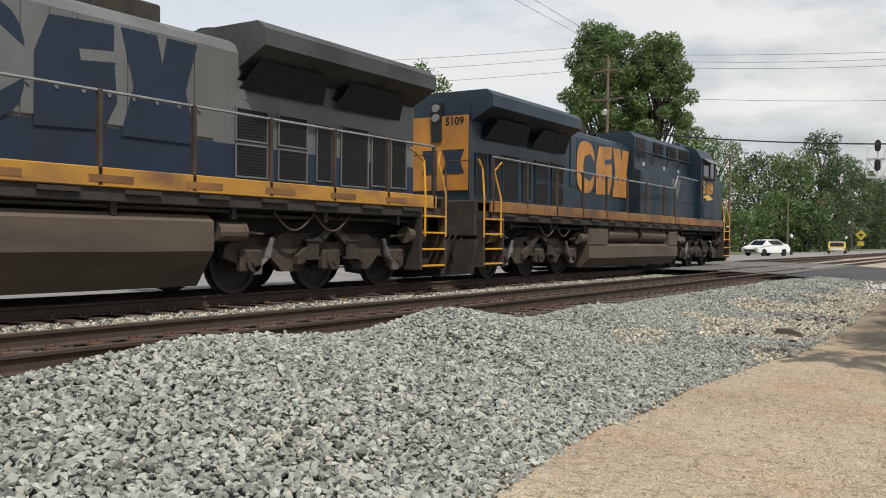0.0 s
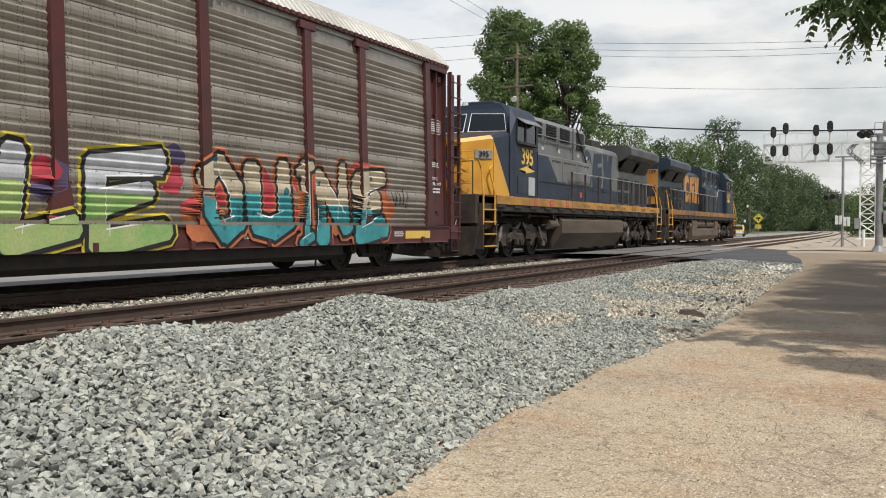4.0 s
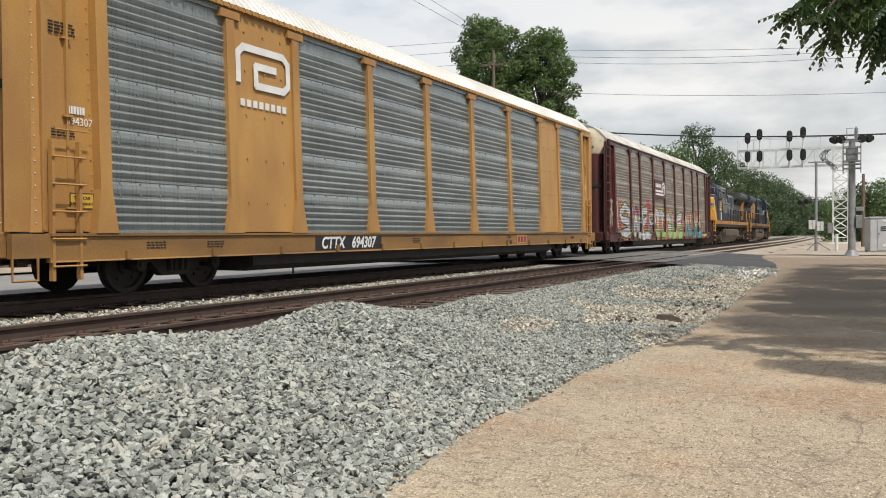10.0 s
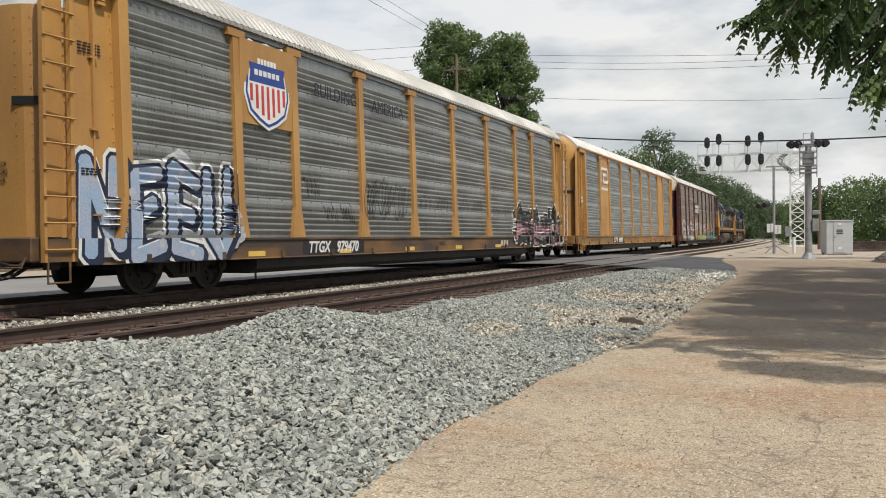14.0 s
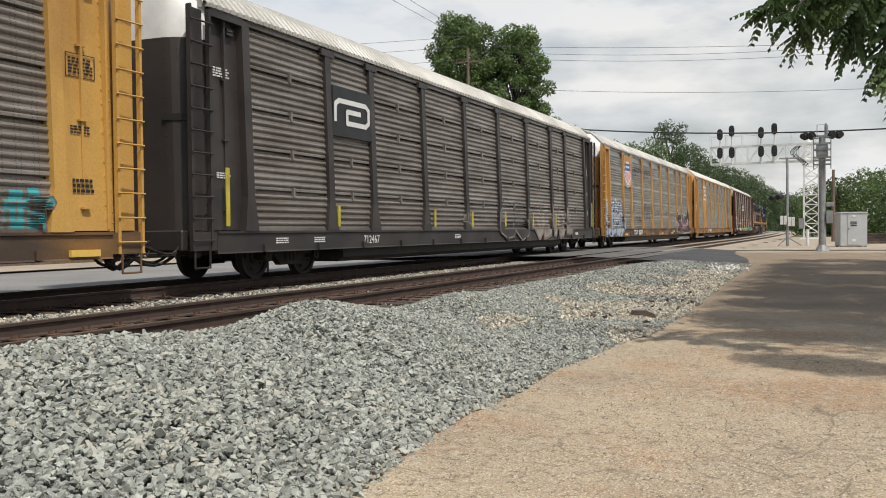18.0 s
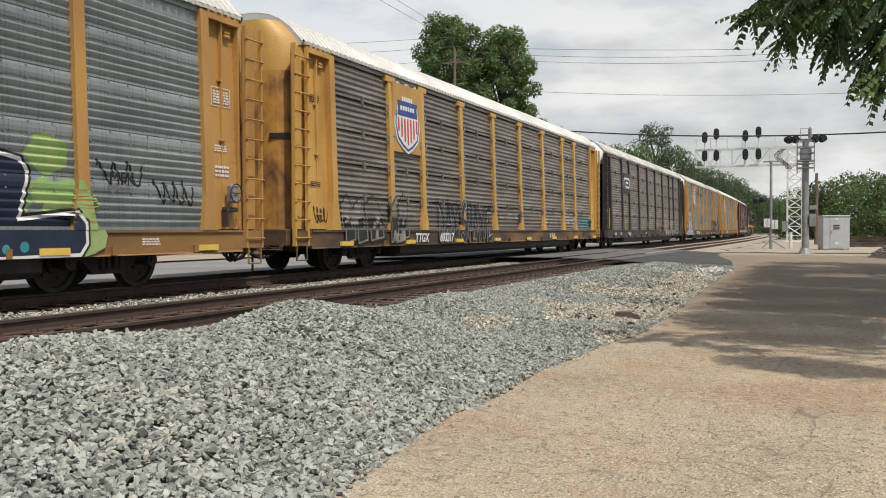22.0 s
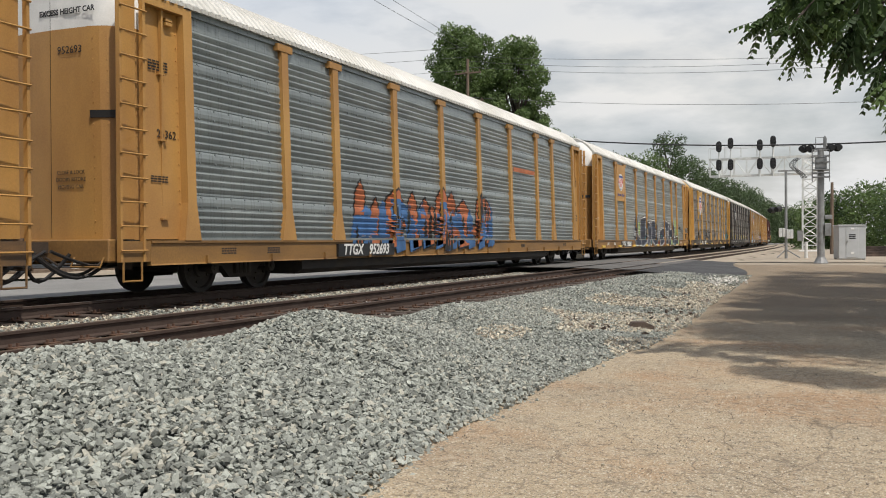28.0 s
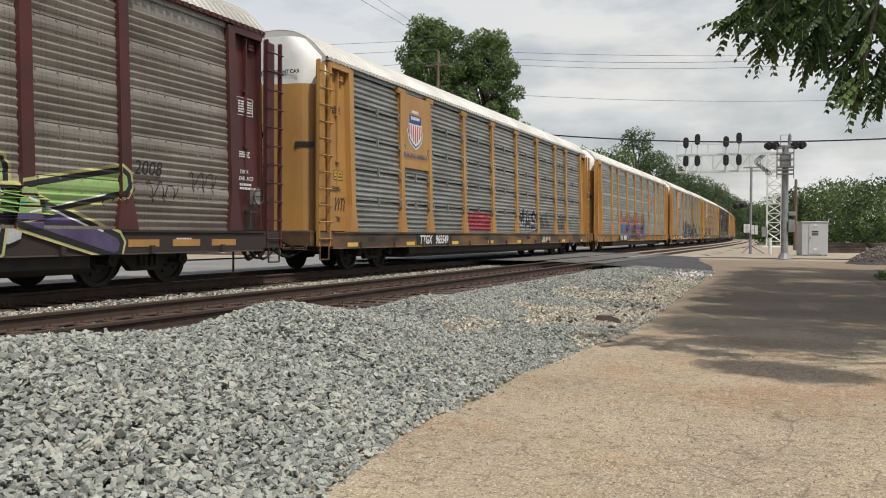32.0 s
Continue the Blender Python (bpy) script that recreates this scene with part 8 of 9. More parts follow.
# ---- trees ----
def leaf_cloud(name, clumps, material, parent, seed, per, size, flat=0.9):
    """Leaves as small bent blades scattered through clumps (x, y, z, radius)."""
    rng = np.random.RandomState(seed)
    V, F, off = [], [], 0
    for cx, cy, cz, r in clumps:
        n = max(12, int(per * r * r))
        d = rng.normal(size=(n, 3))
        d /= np.linalg.norm(d, axis=1)[:, None]
        rad = r * rng.uniform(0.45, 1.08, n) ** 0.7
        c = d * rad[:, None] * np.array((1, 1, flat)) + np.array((cx, cy, cz))
        a = rng.normal(size=(n, 3))
        a /= np.linalg.norm(a, axis=1)[:, None]
        b = np.cross(a, d + rng.normal(scale=0.5, size=(n, 3)))
        b /= np.linalg.norm(b, axis=1)[:, None] + 1e-6
        s = size * rng.uniform(0.6, 1.3, n)[:, None]
        nrm = np.cross(a, b)
        q = np.stack([c - a * s, c + b * s * 0.45 + nrm * s * 0.12, c + a * s, c - b * s * 0.45 + nrm * s * 0.12], 1)
        V.append(q.reshape(-1, 3))
        F.append(np.arange(4 * n).reshape(n, 4) + off)
        off += 4 * n
    V, F = np.concatenate(V), np.concatenate(F)
    me = bpy.data.meshes.new(name)
    me.vertices.add(len(V))
    me.vertices.foreach_set("co", V.ravel())
    me.loops.add(F.size)
    me.loops.foreach_set("vertex_index", F.ravel())
    me.polygons.add(len(F))
    me.polygons.foreach_set("loop_start", np.arange(0, F.size, 4))
    me.polygons.foreach_set("use_smooth", np.zeros(len(F), dtype=bool))
    me.update(calc_edges=True)
    me.materials.append(material)
    ob = new(name, me)
    ob.parent = parent
    return ob


def tree(x, y, h, w, seed, label, leaf=None, low=0.25, size=0.3, per=34, n_clump=34, z0=-0.2, group="", puff=(0.11, 0.19)):
    """A tapered trunk, forked limbs and a crown of many leaf clumps with gaps."""
    rng = random.Random(seed)
    t = thing("tree", label, "tree", pose(x, y, z0), group)
    bm = bmesh.new()
    r0 = 0.018 * h + 0.08
    pts = [Vector((0, 0, -0.3))]
    for k in range(1, 7):
        pts.append(Vector((rng.uniform(-0.02, 0.02) * h, rng.uniform(-0.02, 0.02) * h, h * 0.72 * k / 6)))
    for i, (a, b) in enumerate(zip(pts, pts[1:])):
        tube(bm, a, b, r0 * (1 - 0.13 * i), r0 * (1 - 0.13 * (i + 1)), n=9)
    part("trunk", bm, M["bark"], t, "", True)
    clumps = []
    for k in range(n_clump):
        u = (k + 0.5) / n_clump
        zz = h * (low + (0.97 - low) * u)
        prof = (1 - ((u - 0.42) / 0.62) ** 2) ** 0.5 if abs(u - 0.42) < 0.62 else 0.2
        a = k * 2.399 + rng.uniform(-0.4, 0.4)
        rr = w / 2 * prof * rng.uniform(0.35, 0.98)
        cr = w * rng.uniform(*puff)
        clumps.append((rr * math.cos(a), rr * math.sin(a), zz - cr * 0.4, cr))
    bm = bmesh.new()
    for cx, cy, cz, cr in clumps[::2]:
        zs = max(h * 0.18, cz - 0.25 * h)
        tube(bm, (0, 0, zs), (cx * 0.85, cy * 0.85, cz), r0 * 0.32, r0 * 0.07, n=5)
    part("branch_frame", bm, M["bark"], t)
    leaf_cloud("crown", clumps, leaf or M["leaf"], t, seed, per, size)
    return t


def polar(az, dist):
    return dist * math.cos(radians(az)), dist * math.sin(radians(az))


tx, ty = polar(22.6, 84)
tree(tx, ty, 21.8, 8.8, 3, "tall broadleaf tree with two open crowns behind the street", low=0.14, size=0.16, per=400, n_clump=112, puff=(0.09, 0.16))
tx, ty = polar(19.2, 84)
tree(tx, ty, 20.6, 7.6, 4, "tall dense broadleaf tree behind the street", M["leaf"], low=0.10, size=0.16, per=400, n_clump=112, puff=(0.09, 0.16))
tx, ty = polar(34.3, 62)
tree(tx, ty, 13.6, 6.0, 5, "young leafy tree behind the train", low=0.3, size=0.17, per=150)
tx, ty = polar(29.5, 90)
tree(tx, ty, 14.5, 6.5, 6, "leafy tree with a thin top behind the train", low=0.3, size=0.18, per=130)
woods = []
wood_spec = [(15.6, 175, 21.5, 15), (13.2, 200, 20.5, 16), (11.3, 190, 19.5, 15), (9.7, 195, 24.5, 13), (8.7, 230, 22, 16), (7.4, 260, 20.5, 18), (6.2, 300, 20, 20), (5.2, 320, 19, 20), (4.3, 330, 15, 20), (3.4, 340, 13, 22), (2.3, 350, 12, 24), (1.2, 360, 12, 24), (17.5, 190, 15, 16), (20.5, 180, 13, 16), (12.0, 150, 9.5, 10), (10.4, 150, 7.5, 9), (14.1, 130, 6.0, 5)]
for i, (az, d, h, w) in enumerate(wood_spec):
    x, y = polar(az, d)
    tree(x, y, h, w, 20 + i, "broadleaf tree in the woods beside the far track", M["leaf_hazed"] if d > 210 else M["leaf_dark"] if i % 2 else M["leaf"], low=0.06, size=0.34 if d > 210 else 0.27, per=38 if d > 210 else 48, n_clump=68, puff=(0.08, 0.16), group="woods")
right_spec = [(0.0, 120, 7.2, 8), (-1.4, 118, 8.0, 9), (-2.9, 112, 7.6, 9), (-4.3, 105, 7.4, 8), (-5.8, 98, 7.2, 8), (-7.4, 92, 7.4, 8), (-9.2, 86, 7.2, 8), (-11, 82, 7.0, 8), (1.2, 150, 7.5, 9), (-13, 80, 7, 8)]
for i, (az, d, h, w) in enumerate(right_spec):
    x, y = polar(az, d)
    tree(x, y, h, w, 60 + i, "low bushy tree beyond the cabinet", M["leaf"] if i % 3 else M["leaf_dark"], low=0.05, size=0.2, per=66, n_clump=44, group="bushes")

# shade trees over the lane: trunks beside it, crowns overhead
SHADE_STEP = (0.306, 0.490)    # how far the sun carries a shadow, along x and y, per metre of height


def shade_tree(x, y, seed, label, spots, heights):
    """A trunk beside the lane, forked branches and leaf clumps that hang over the given stretch of lane."""
    t = thing("tree", label, "tree", pose(x, y, -0.6))
    rng = random.Random(seed)
    bm = bmesh.new()
    tube(bm, (0, 0, -0.3), (0.2, 0.2, 3.2), 0.42, 0.34, n=12)
    tube(bm, (0.2, 0.2, 3.2), (-0.3, 0.8, 6.5), 0.34, 0.22, n=10)
    tube(bm, (-0.3, 0.8, 6.5), (0.2, 0.6, 10.5), 0.22, 0.08, n=8)
    part("trunk", bm, M["bark"], t, "", True)
    bm = bmesh.new()
    clumps = []
    for k, (sx, sy) in enumerate(spots):
        h = rng.uniform(*heights)
        cx, cy, cz = sx - SHADE_STEP[0] * h - x, sy - SHADE_STEP[1] * h - y, h
        clumps.append((cx, cy, cz, rng.uniform(0.45, 0.85)))
        if k % 3 == 0:
            tube(bm, (-0.1, 0.6, min(cz, rng.uniform(3.6, 7.5))), (cx, cy, cz), 0.09, 0.02, n=5)
    part("branch_frame", bm, M["bark"], t)
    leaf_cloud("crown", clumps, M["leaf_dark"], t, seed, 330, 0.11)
    return t


srng = random.Random(91)


def shade_front(y):
    """Uneven front edge of the tree's shade on the lane."""
    return 11.9 + 0.35 * math.sin(y * 2.6) + 2.4 * smooth01((y - 0.8) / 1.1) + 1.9 * smooth01((-0.45 - y) / 0.8) - 0.7 * math.exp(-((y - 0.1) / 0.3) ** 2)


near_spots, far_spots = [], []
while len(near_spots) < 420:
    px, py = srng.uniform(11.0, 22.5), srng.uniform(-8.5, 2.3)
    if px > shade_front(py) + 0.65 and py < 1.85 and noise.noise((px * 0.8, py * 0.5, 4.0)) > -0.32:
        near_spots.append((px, py))
near_spots += [(10.75 + 0.05 * k, 0.25 + 0.10 * k) for k in range(-5, 5)]
while len(far_spots) < 380:
    px, py = srng.uniform(21.5, 34.5), srng.uniform(-7.0, 1.9)
    if noise.noise((px * 0.42, py * 0.9, 8.0)) > -0.24 - 0.1 * (py < -1):
        far_spots.append((px, py))
shade = shade_tree(13.2, -9.3, 77, "large shade tree with drooping compound leaves over the lane", near_spots, (6.4, 9.6))
shade_tree(25.5, -10.2, 79, "large shade tree beside the lane near the crossing", far_spots, (9.6, 13.2))


def spray_leaves(bm, a, b, n, ln, rng):
    """A drooping compound leaf: a bent stalk with paired pointed leaflets that hang."""
    a, b = Vector(a), Vector(b)
    d = (b - a)
    side = d.cross(Vector((0, 0, 1)))
    side = side.normalized() if side.length > 1e-3 else Vector((1, 0, 0))
    at = lambda u: a + d * u - Vector((0, 0, 0.18 * d.length * u * u))
    pipe(bm, [at(0), at(0.35), at(0.7), at(1.0)], 0.004, 4)
    for k in range(n):
        u = (k + 0.6) / n
        p = at(u)
        size = ln * (0.75 + 0.5 * math.sin(math.pi * min(1, u + 0.1))) * rng.uniform(0.85, 1.1)
        for s in (-1, 1):
            tip = p + (side * s * rng.uniform(0.55, 0.85) + d.normalized() * 0.35 + Vector((0, 0, -rng.uniform(0.35, 0.8)))).normalized() * size
            mid = p.lerp(tip, 0.42)
            wv = (tip - p).cross(side * s * 0.4 + Vector((0.5, 0.5, 0.6))).normalized() * size * 0.33
            up = Vector((0, 0, size * 0.04))
            vs = [bm.verts.new(q) for q in (p, mid + wv, tip, mid - wv, mid + up)]
            bm.faces.new((vs[0], vs[1], vs[4]))
            bm.faces.new((vs[1], vs[2], vs[4]))
            bm.faces.new((vs[2], vs[3], vs[4]))
            bm.faces.new((vs[3], vs[0], vs[4]))


SHADE_AT = Vector((13.2, -9.3, -0.6))


def bough(points, seed, per):
    rng = random.Random(seed)
    loc = [Vector(p) - SHADE_AT for p in points]
    bm = bmesh.new()
    for i, (a, b) in enumerate(zip(loc, loc[1:])):
        tube(bm, a, b, 0.03 * (1 - 0.24 * i) + 0.004, 0.03 * (1 - 0.24 * (i + 1)) + 0.004, n=6)
    part("bough", bm, M["bark"], shade)
    bm = bmesh.new()
    for i, (a, b) in enumerate(zip(loc, loc[1:])):
        if i == 0:
            continue
        for k in range(per):
            p = a.lerp(b, rng.random())
            out = (b - a).normalized()
            v = (out * 0.5 + Vector((rng.uniform(-1, 1), rng.uniform(-0.9, 0.9), rng.uniform(-0.9, 0.25)))).normalized()
            spray_leaves(bm, p, p + v * rng.uniform(0.24, 0.46), 6, rng.uniform(0.075, 0.105), rng)
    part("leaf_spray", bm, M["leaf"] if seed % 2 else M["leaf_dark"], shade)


def on_line(az, el, d):
    return (d * math.cos(radians(az)), d * math.sin(radians(az)), 0.92 + d * math.tan(radians(el)))


root = (11.4, -3.6, 6.2)
for i, way in enumerate((
        ((1.6, 15.2, 11.6), (3.2, 14.0, 11.5), (4.2, 12.9, 11.3)),
        ((-0.5, 15.0, 11.8), (1.4, 12.9, 11.6), (2.2, 11.2, 11.4)),
        ((0.2, 14.6, 11.2), (1.6, 13.6, 11.2), (2.7, 12.4, 11.0)),
        ((-1.0, 15.0, 11.4), (0.2, 12.8, 11.3), (0.0, 10.7, 11.2)),
        ((-1.8, 14.6, 11.0), (-0.8, 12.4, 11.0), (-0.6, 10.5, 11.0)),
        ((-2.2, 14.4, 11.6), (-1.6, 12.6, 11.4), (-1.3, 11.4, 11.3)),
        ((-3.2, 14.0, 11.2), (-2.6, 11.4, 11.0), (-2.2, 9.2, 10.9)),
        ((-4.0, 13.6, 10.8), (-3.4, 10.6, 10.8), (-2.9, 8.4, 10.8)),
        ((-5.0, 13.5, 11.0), (-4.4, 10.4, 10.9), (-3.9, 7.8, 10.8)),
        ((0.4, 15.6, 12.2), (1.9, 14.4, 12.1), (3.0, 13.6, 12.0)),
        ((-1.5, 15.6, 12.0), (-0.2, 14.2, 12.0), (0.8, 12.8, 11.8)),
        ((-3.5, 15.0, 12.0), (-2.4, 13.4, 11.9), (-1.8, 12.2, 11.8)))):
    bough([root] + [on_line(*w) for w in way], 300 + i, 15)


# ---- signals, poles, cabinet ----
def signal_head(parent, x, y, z, tall):
    bm = bmesh.new()
    h = 0.54 if tall else 0.45
    pts = []
    for k in range(16):
        a = 2 * math.pi * k / 16
        c, s = math.cos(a), math.sin(a)
        pts.append((y + 0.27 * c, z + (h if s > 0 else -h) * abs(s) ** 0.5 if abs(s) > 1e-6 else z))
    prism(bm, pts, "x", x - 0.06, x)
    for dz in ((-0.3, 0.0, 0.3) if tall else (-0.18, 0.18)):
        tube(bm, (x - 0.06, y, z + dz), (x - 0.34, y, z + dz + 0.02), 0.13, n=10)
    box(bm, x, x + 0.25, y - 0.16, y + 0.16, z - h * 0.7, z + h * 0.7)
    return part("signal_head", bm, M["signal_black"], parent)


GX = 91.5
gan = thing("signal_bridge", "silver painted cantilever signal bridge with black signal heads", "signal", pose(GX, 0, -0.2))
bm = bmesh.new()
zt, zb = 9.08, 7.43
ya, yb = 1.2, 11.6
for x in (-0.45, 0.45):
    for z in (zt, zb):
        box(bm, x - 0.06, x + 0.06, ya, yb, z - 0.08, z + 0.08)
part("truss_chord", bm, M["steel_white"], gan)
n = 9
for k in range(n + 1):
    y = ya + (yb - ya) * k / n
    bm = bmesh.new()
    for x in (-0.45, 0.45):
        tube(bm, (x, y, zb), (x, y, zt), 0.035, n=6)
        if k < n and k % 2 == 0:
            tube(bm, (x, y, zb), (x, y + (yb - ya) / n, zt), 0.03, n=6)
        elif k < n:
            tube(bm, (x, y, zt), (x, y + (yb - ya) / n, zb), 0.03, n=6)
    tube(bm, (-0.45, y, zb), (0.45, y, zb), 0.03, n=6)
    part("truss_brace", bm, M["steel_white"], gan)
bm = bmesh.new()
for x in (-0.6, 0.6):
    pipe(bm, [(x, ya, zt + 1.1), (x, yb, zt + 1.1)], 0.025)
    for k in range(8):
        y = ya + (yb - ya) * k / 7
        pipe(bm, [(x, y, zt), (x, y, zt + 1.1)], 0.022)
part("guard_rail", bm, M["steel_white"], gan)
for x in (-0.45, 0.45):
    for y in (1.75, 3.05):
        bm = bmesh.new()
        box(bm, x - 0.07, x + 0.07, y - 0.07, y + 0.07, 0.0, zt)
        part("mast_leg", bm, M["steel_white"], gan)
for k in range(10):
    z = 0.6 + k * 0.9
    for x in (-0.45, 0.45):
        for y0, z0, y1, z1 in ((1.75, z, 3.05, z + 0.9), (3.05, z, 1.75, z + 0.9), (1.75, z, 3.05, z)):
            bm = bmesh.new()
            tube(bm, (x, y0, z0), (x, y1, z1), 0.03, n=5)
            part("lacing_bar", bm, M["steel_white"], gan)
for y in (10.65, 9.55, 6.85, 5.65):
    bm = bmesh.new()
    tube(bm, (-0.6, y, zb - 0.2), (-0.6, y, zt + 1.6), 0.07, n=8)
    part("signal_mast", bm, M["steel_white"], gan)
    signal_head(gan, -0.7, y, zt + (1.2 if y in (10.65, 6.85) else 1.5), True)
    signal_head(gan, -0.7, y, zb + 1.05, True)
for k in range(5):
    bm = bmesh.new()
    pts = [(-0.5, 3.2 + 0.12 * k, zt - 0.2)]
    for q in range(1, 8):
        u = q / 7
        pts.append((-0.5 - 0.2 * math.sin(math.pi * u), 3.2 + 0.12 * k + 0.9 * math.sin(math.pi * 1.5 * u) * 0.6, zt - 0.2 - 1.9 * u))
    pipe(bm, pts, 0.03, 5)
    part("signal_cable", bm, M["black"], gan)
bm = bmesh.new()
box(bm, -0.8, 0.8, 1.4, 3.4, -0.2, 0.12, 0.03)
part("footing", bm, M["white"], gan)
bm = bmesh.new()
box(bm, -0.7, -0.3, 3.0, 3.5, 1.0, 2.0, 0.02)
part("junction_box", bm, M["steel_grey"], gan)

PX, PY = 46.1, 0.73
pole = thing("crossing_mast", "thick grey steel mast with crossing lights and a top frame", "signal", pose(PX, PY, -0.2))
bm = bmesh.new()
tube(bm, (0, 0, 0.25), (0, 0, 5.4), 0.17, 0.15, n=14)
tube(bm, (0, 0, 0.0), (0, 0, 0.28), 0.34, 0.20, n=14)
part("mast", bm, M["steel_grey"], pole)
bm = bmesh.new()
box(bm, -0.34, 0.34, -0.40, 0.40, 4.06, 4.11)
for y in (-0.38, 0.38):
    for x in (-0.32, 0.32):
        box(bm, x - 0.02, x + 0.02, y - 0.02, y + 0.02, 3.55, 5.05)
for z in (3.75, 3.95, 4.45, 4.75, 5.03):
    for y in (-0.38, 0.38):
        box(bm, -0.34, 0.34, y - 0.02, y + 0.02, z - 0.02, z + 0.02)
    for x in (-0.32, 0.32):
        box(bm, x - 0.02, x + 0.02, -0.38, 0.38, z - 0.02, z + 0.02)
part("platform_cage", bm, M["steel_grey"], pole)
bm = bmesh.new()
pipe(bm, [(-0.2, -0.22, 5.1), (-0.2, -0.22, 5.62), (-0.2, 0.22, 5.62), (-0.2, 0.22, 5.1)], 0.022)
part("top_loop", bm, M["steel_grey"], pole)
bm = bmesh.new()
tube(bm, (0.05, -0.18, 5.0), (0.05, -0.18, 5.62), 0.085, n=10)
tube(bm, (0.05, -0.18, 5.62), (0.05, -0.18, 5.72), 0.06, 0.03, n=10)
part("bell", bm, M["steel_grey"], pole)
bm = bmesh.new()
box(bm, -0.22, 0.22, -0.26, 0.26, 4.11, 4.72, 0.03)
part("mechanism_box", bm, M["steel_grey"], pole)
for y, d in ((0.75, 1), (-0.72, -1), (0.45, 1), (-0.42, -1)):
    bm = bmesh.new()
    tube(bm, (-0.1, y, 5.12), (-0.40, y + d * 0.10, 5.10), 0.12, 0.14, n=12)
    tube(bm, (0.0, y, 5.12), (-0.1, y, 5.12), 0.19, n=14)
    part("flasher", bm, M["signal_black"], pole)
bm = bmesh.new()
tube(bm, (0, -0.9, 5.12), (0, 0.9, 5.12), 0.04, n=6)
part("cross_arm", bm, M["steel_grey"], pole)
for piece in pole.children:
    if not piece.name.startswith("mast"):
        for v in piece.data.vertices:
            v.co.z += 0.36
bm = bmesh.new()
box(bm, -0.2, 0.2, -0.45, -0.17, 1.3, 1.9, 0.02)
box(bm, -0.12, 0.12, -0.5, -0.17, 2.1, 2.3, 0.02)
part("junction_box", bm, M["steel_grey"], pole)

# heap of spoil and a weedy verge beside the lane
def heap_z(x, y):
    d = ((x - 41.0) / 2.6) ** 2 + ((y + 4.6) / 2.9) ** 2
    return -0.3 + 1.0 * max(0.0, 1 - d) ** 0.8 + 0.10 * noise.noise((x * 1.3, y * 1.3, 6.0)) * (d < 1)


bm = bmesh.new()
sheet(bm, [[(x, y, heap_z(x, y)) for y in steps((-7.6, -1.6, 26))] for x in steps((38.2, 43.8, 24))])
heap = tagged(part("spoil_mound", bm, M["track_bed"], None, "", True), "low heap of brown soil and stone beside the lane", "heap")
hp = [(41.0 + 2.4 * math.cos(a) * r, -4.6 + 2.7 * math.sin(a) * r) for a, r in [(rs.uniform(0, 6.28), math.sqrt(rs.rand())) for _ in range(2600)]]
stones("heap_stones", [(x, y, heap_z(x, y)) for x, y in hp], rs.uniform(0.02, 0.07, len(hp)), M["stone_brown"], "brown stones on the soil heap", 12)
leaf_cloud("weeds", [(20.5 + 0.35 * k + rs.uniform(-0.2, 0.2), -2.15 - rs.uniform(0, 1.2), base_z(20.5 + 0.35 * k, -2.5) + 0.05, rs.uniform(0.14, 0.26)) for k in range(26)], M["leaf"], None, 5, 2600, 0.045, 0.8)
tagged(bpy.data.objects["weeds"], "low green weeds along the edge of the lane", "weeds", kind="stuff")

cab = thing("relay_cabinet", "light grey metal railway equipment cabinet with a door", "cabinet", pose(55.2, -0.6, -0.2, 0, 0, 9))
bm = bmesh.new()
box(bm, -0.9, 0.9, -0.69, 0.69, 0.06, 1.88, 0.02)
part("body", bm, M["cabinet"], cab)
bm = bmesh.new()
box(bm, -0.94, 0.94, -0.73, 0.73, 1.88, 1.95, 0.02)
part("roof", bm, M["cabinet"], cab)
bm = bmesh.new()
box(bm, -0.925, -0.9, -0.32, 0.32, 0.14, 1.80, 0.005)
part("door", bm, M["cabinet"], cab)
bm = bmesh.new()
for k in range(3):
    box(bm, -0.932, -0.925, -0.17, 0.17, 1.36 - k * 0.10, 1.42 - k * 0.10)
part("notice", bm, M["black"], cab)
for z0, z1 in ((1.68, 1.77), (0.32, 0.44)):
    bm = bmesh.new()
    box(bm, -0.95, -0.925, -0.09, 0.07, z0, z1)
    part("vent", bm, M["white"], cab)
bm = bmesh.new()
tube(bm, (-0.93, 0.26, 1.05), (-0.97, 0.26, 1.05), 0.03, n=8)
box(bm, -0.98, -0.965, 0.22, 0.28, 0.96, 1.07)
part("door_handle", bm, M["steel_grey"], cab)
bm = bmesh.new()
for y in (-0.6, 0.6):
    for x in (-0.8, 0.8):
        box(bm, x - 0.06, x + 0.06, y - 0.06, y + 0.06, -0.05, 0.08)
part("foot", bm, M["steel_grey"], cab)

gp = thing("gate_mast", "slim steel post with a flasher and small equipment boxes", "signal", pose(57.5, 2.85, -0.2))
bm = bmesh.new()
tube(bm, (0, 0, 0), (0, 0, 5.35), 0.09, 0.075, n=10)
part("post", bm, M["steel_grey"], gp)
bm = bmesh.new()
box(bm, -0.1, 0.1, -0.45, 0.45, 5.25, 5.33)
part("cap_arm", bm, M["steel_grey"], gp)
bm = bmesh.new()
for y in (-0.32, -0.12, 0.12, 0.32):
    box(bm, -0.14, 0.14, y - 0.085, y + 0.085, 1.2 + 0.1 * (y > 0), 1.75 + 0.08 * (y > 0), 0.02)
part("equipment_box", bm, M["steel_white"], gp)
bm = bmesh.new()
tube(bm, (-0.1, 0.35, 3.0), (-0.45, 0.52, 2.95), 0.19, 0.15, n=10)
tube(bm, (0.1, 0.72, 2.95), (-0.3, 0.9, 2.9), 0.19, 0.15, n=10)
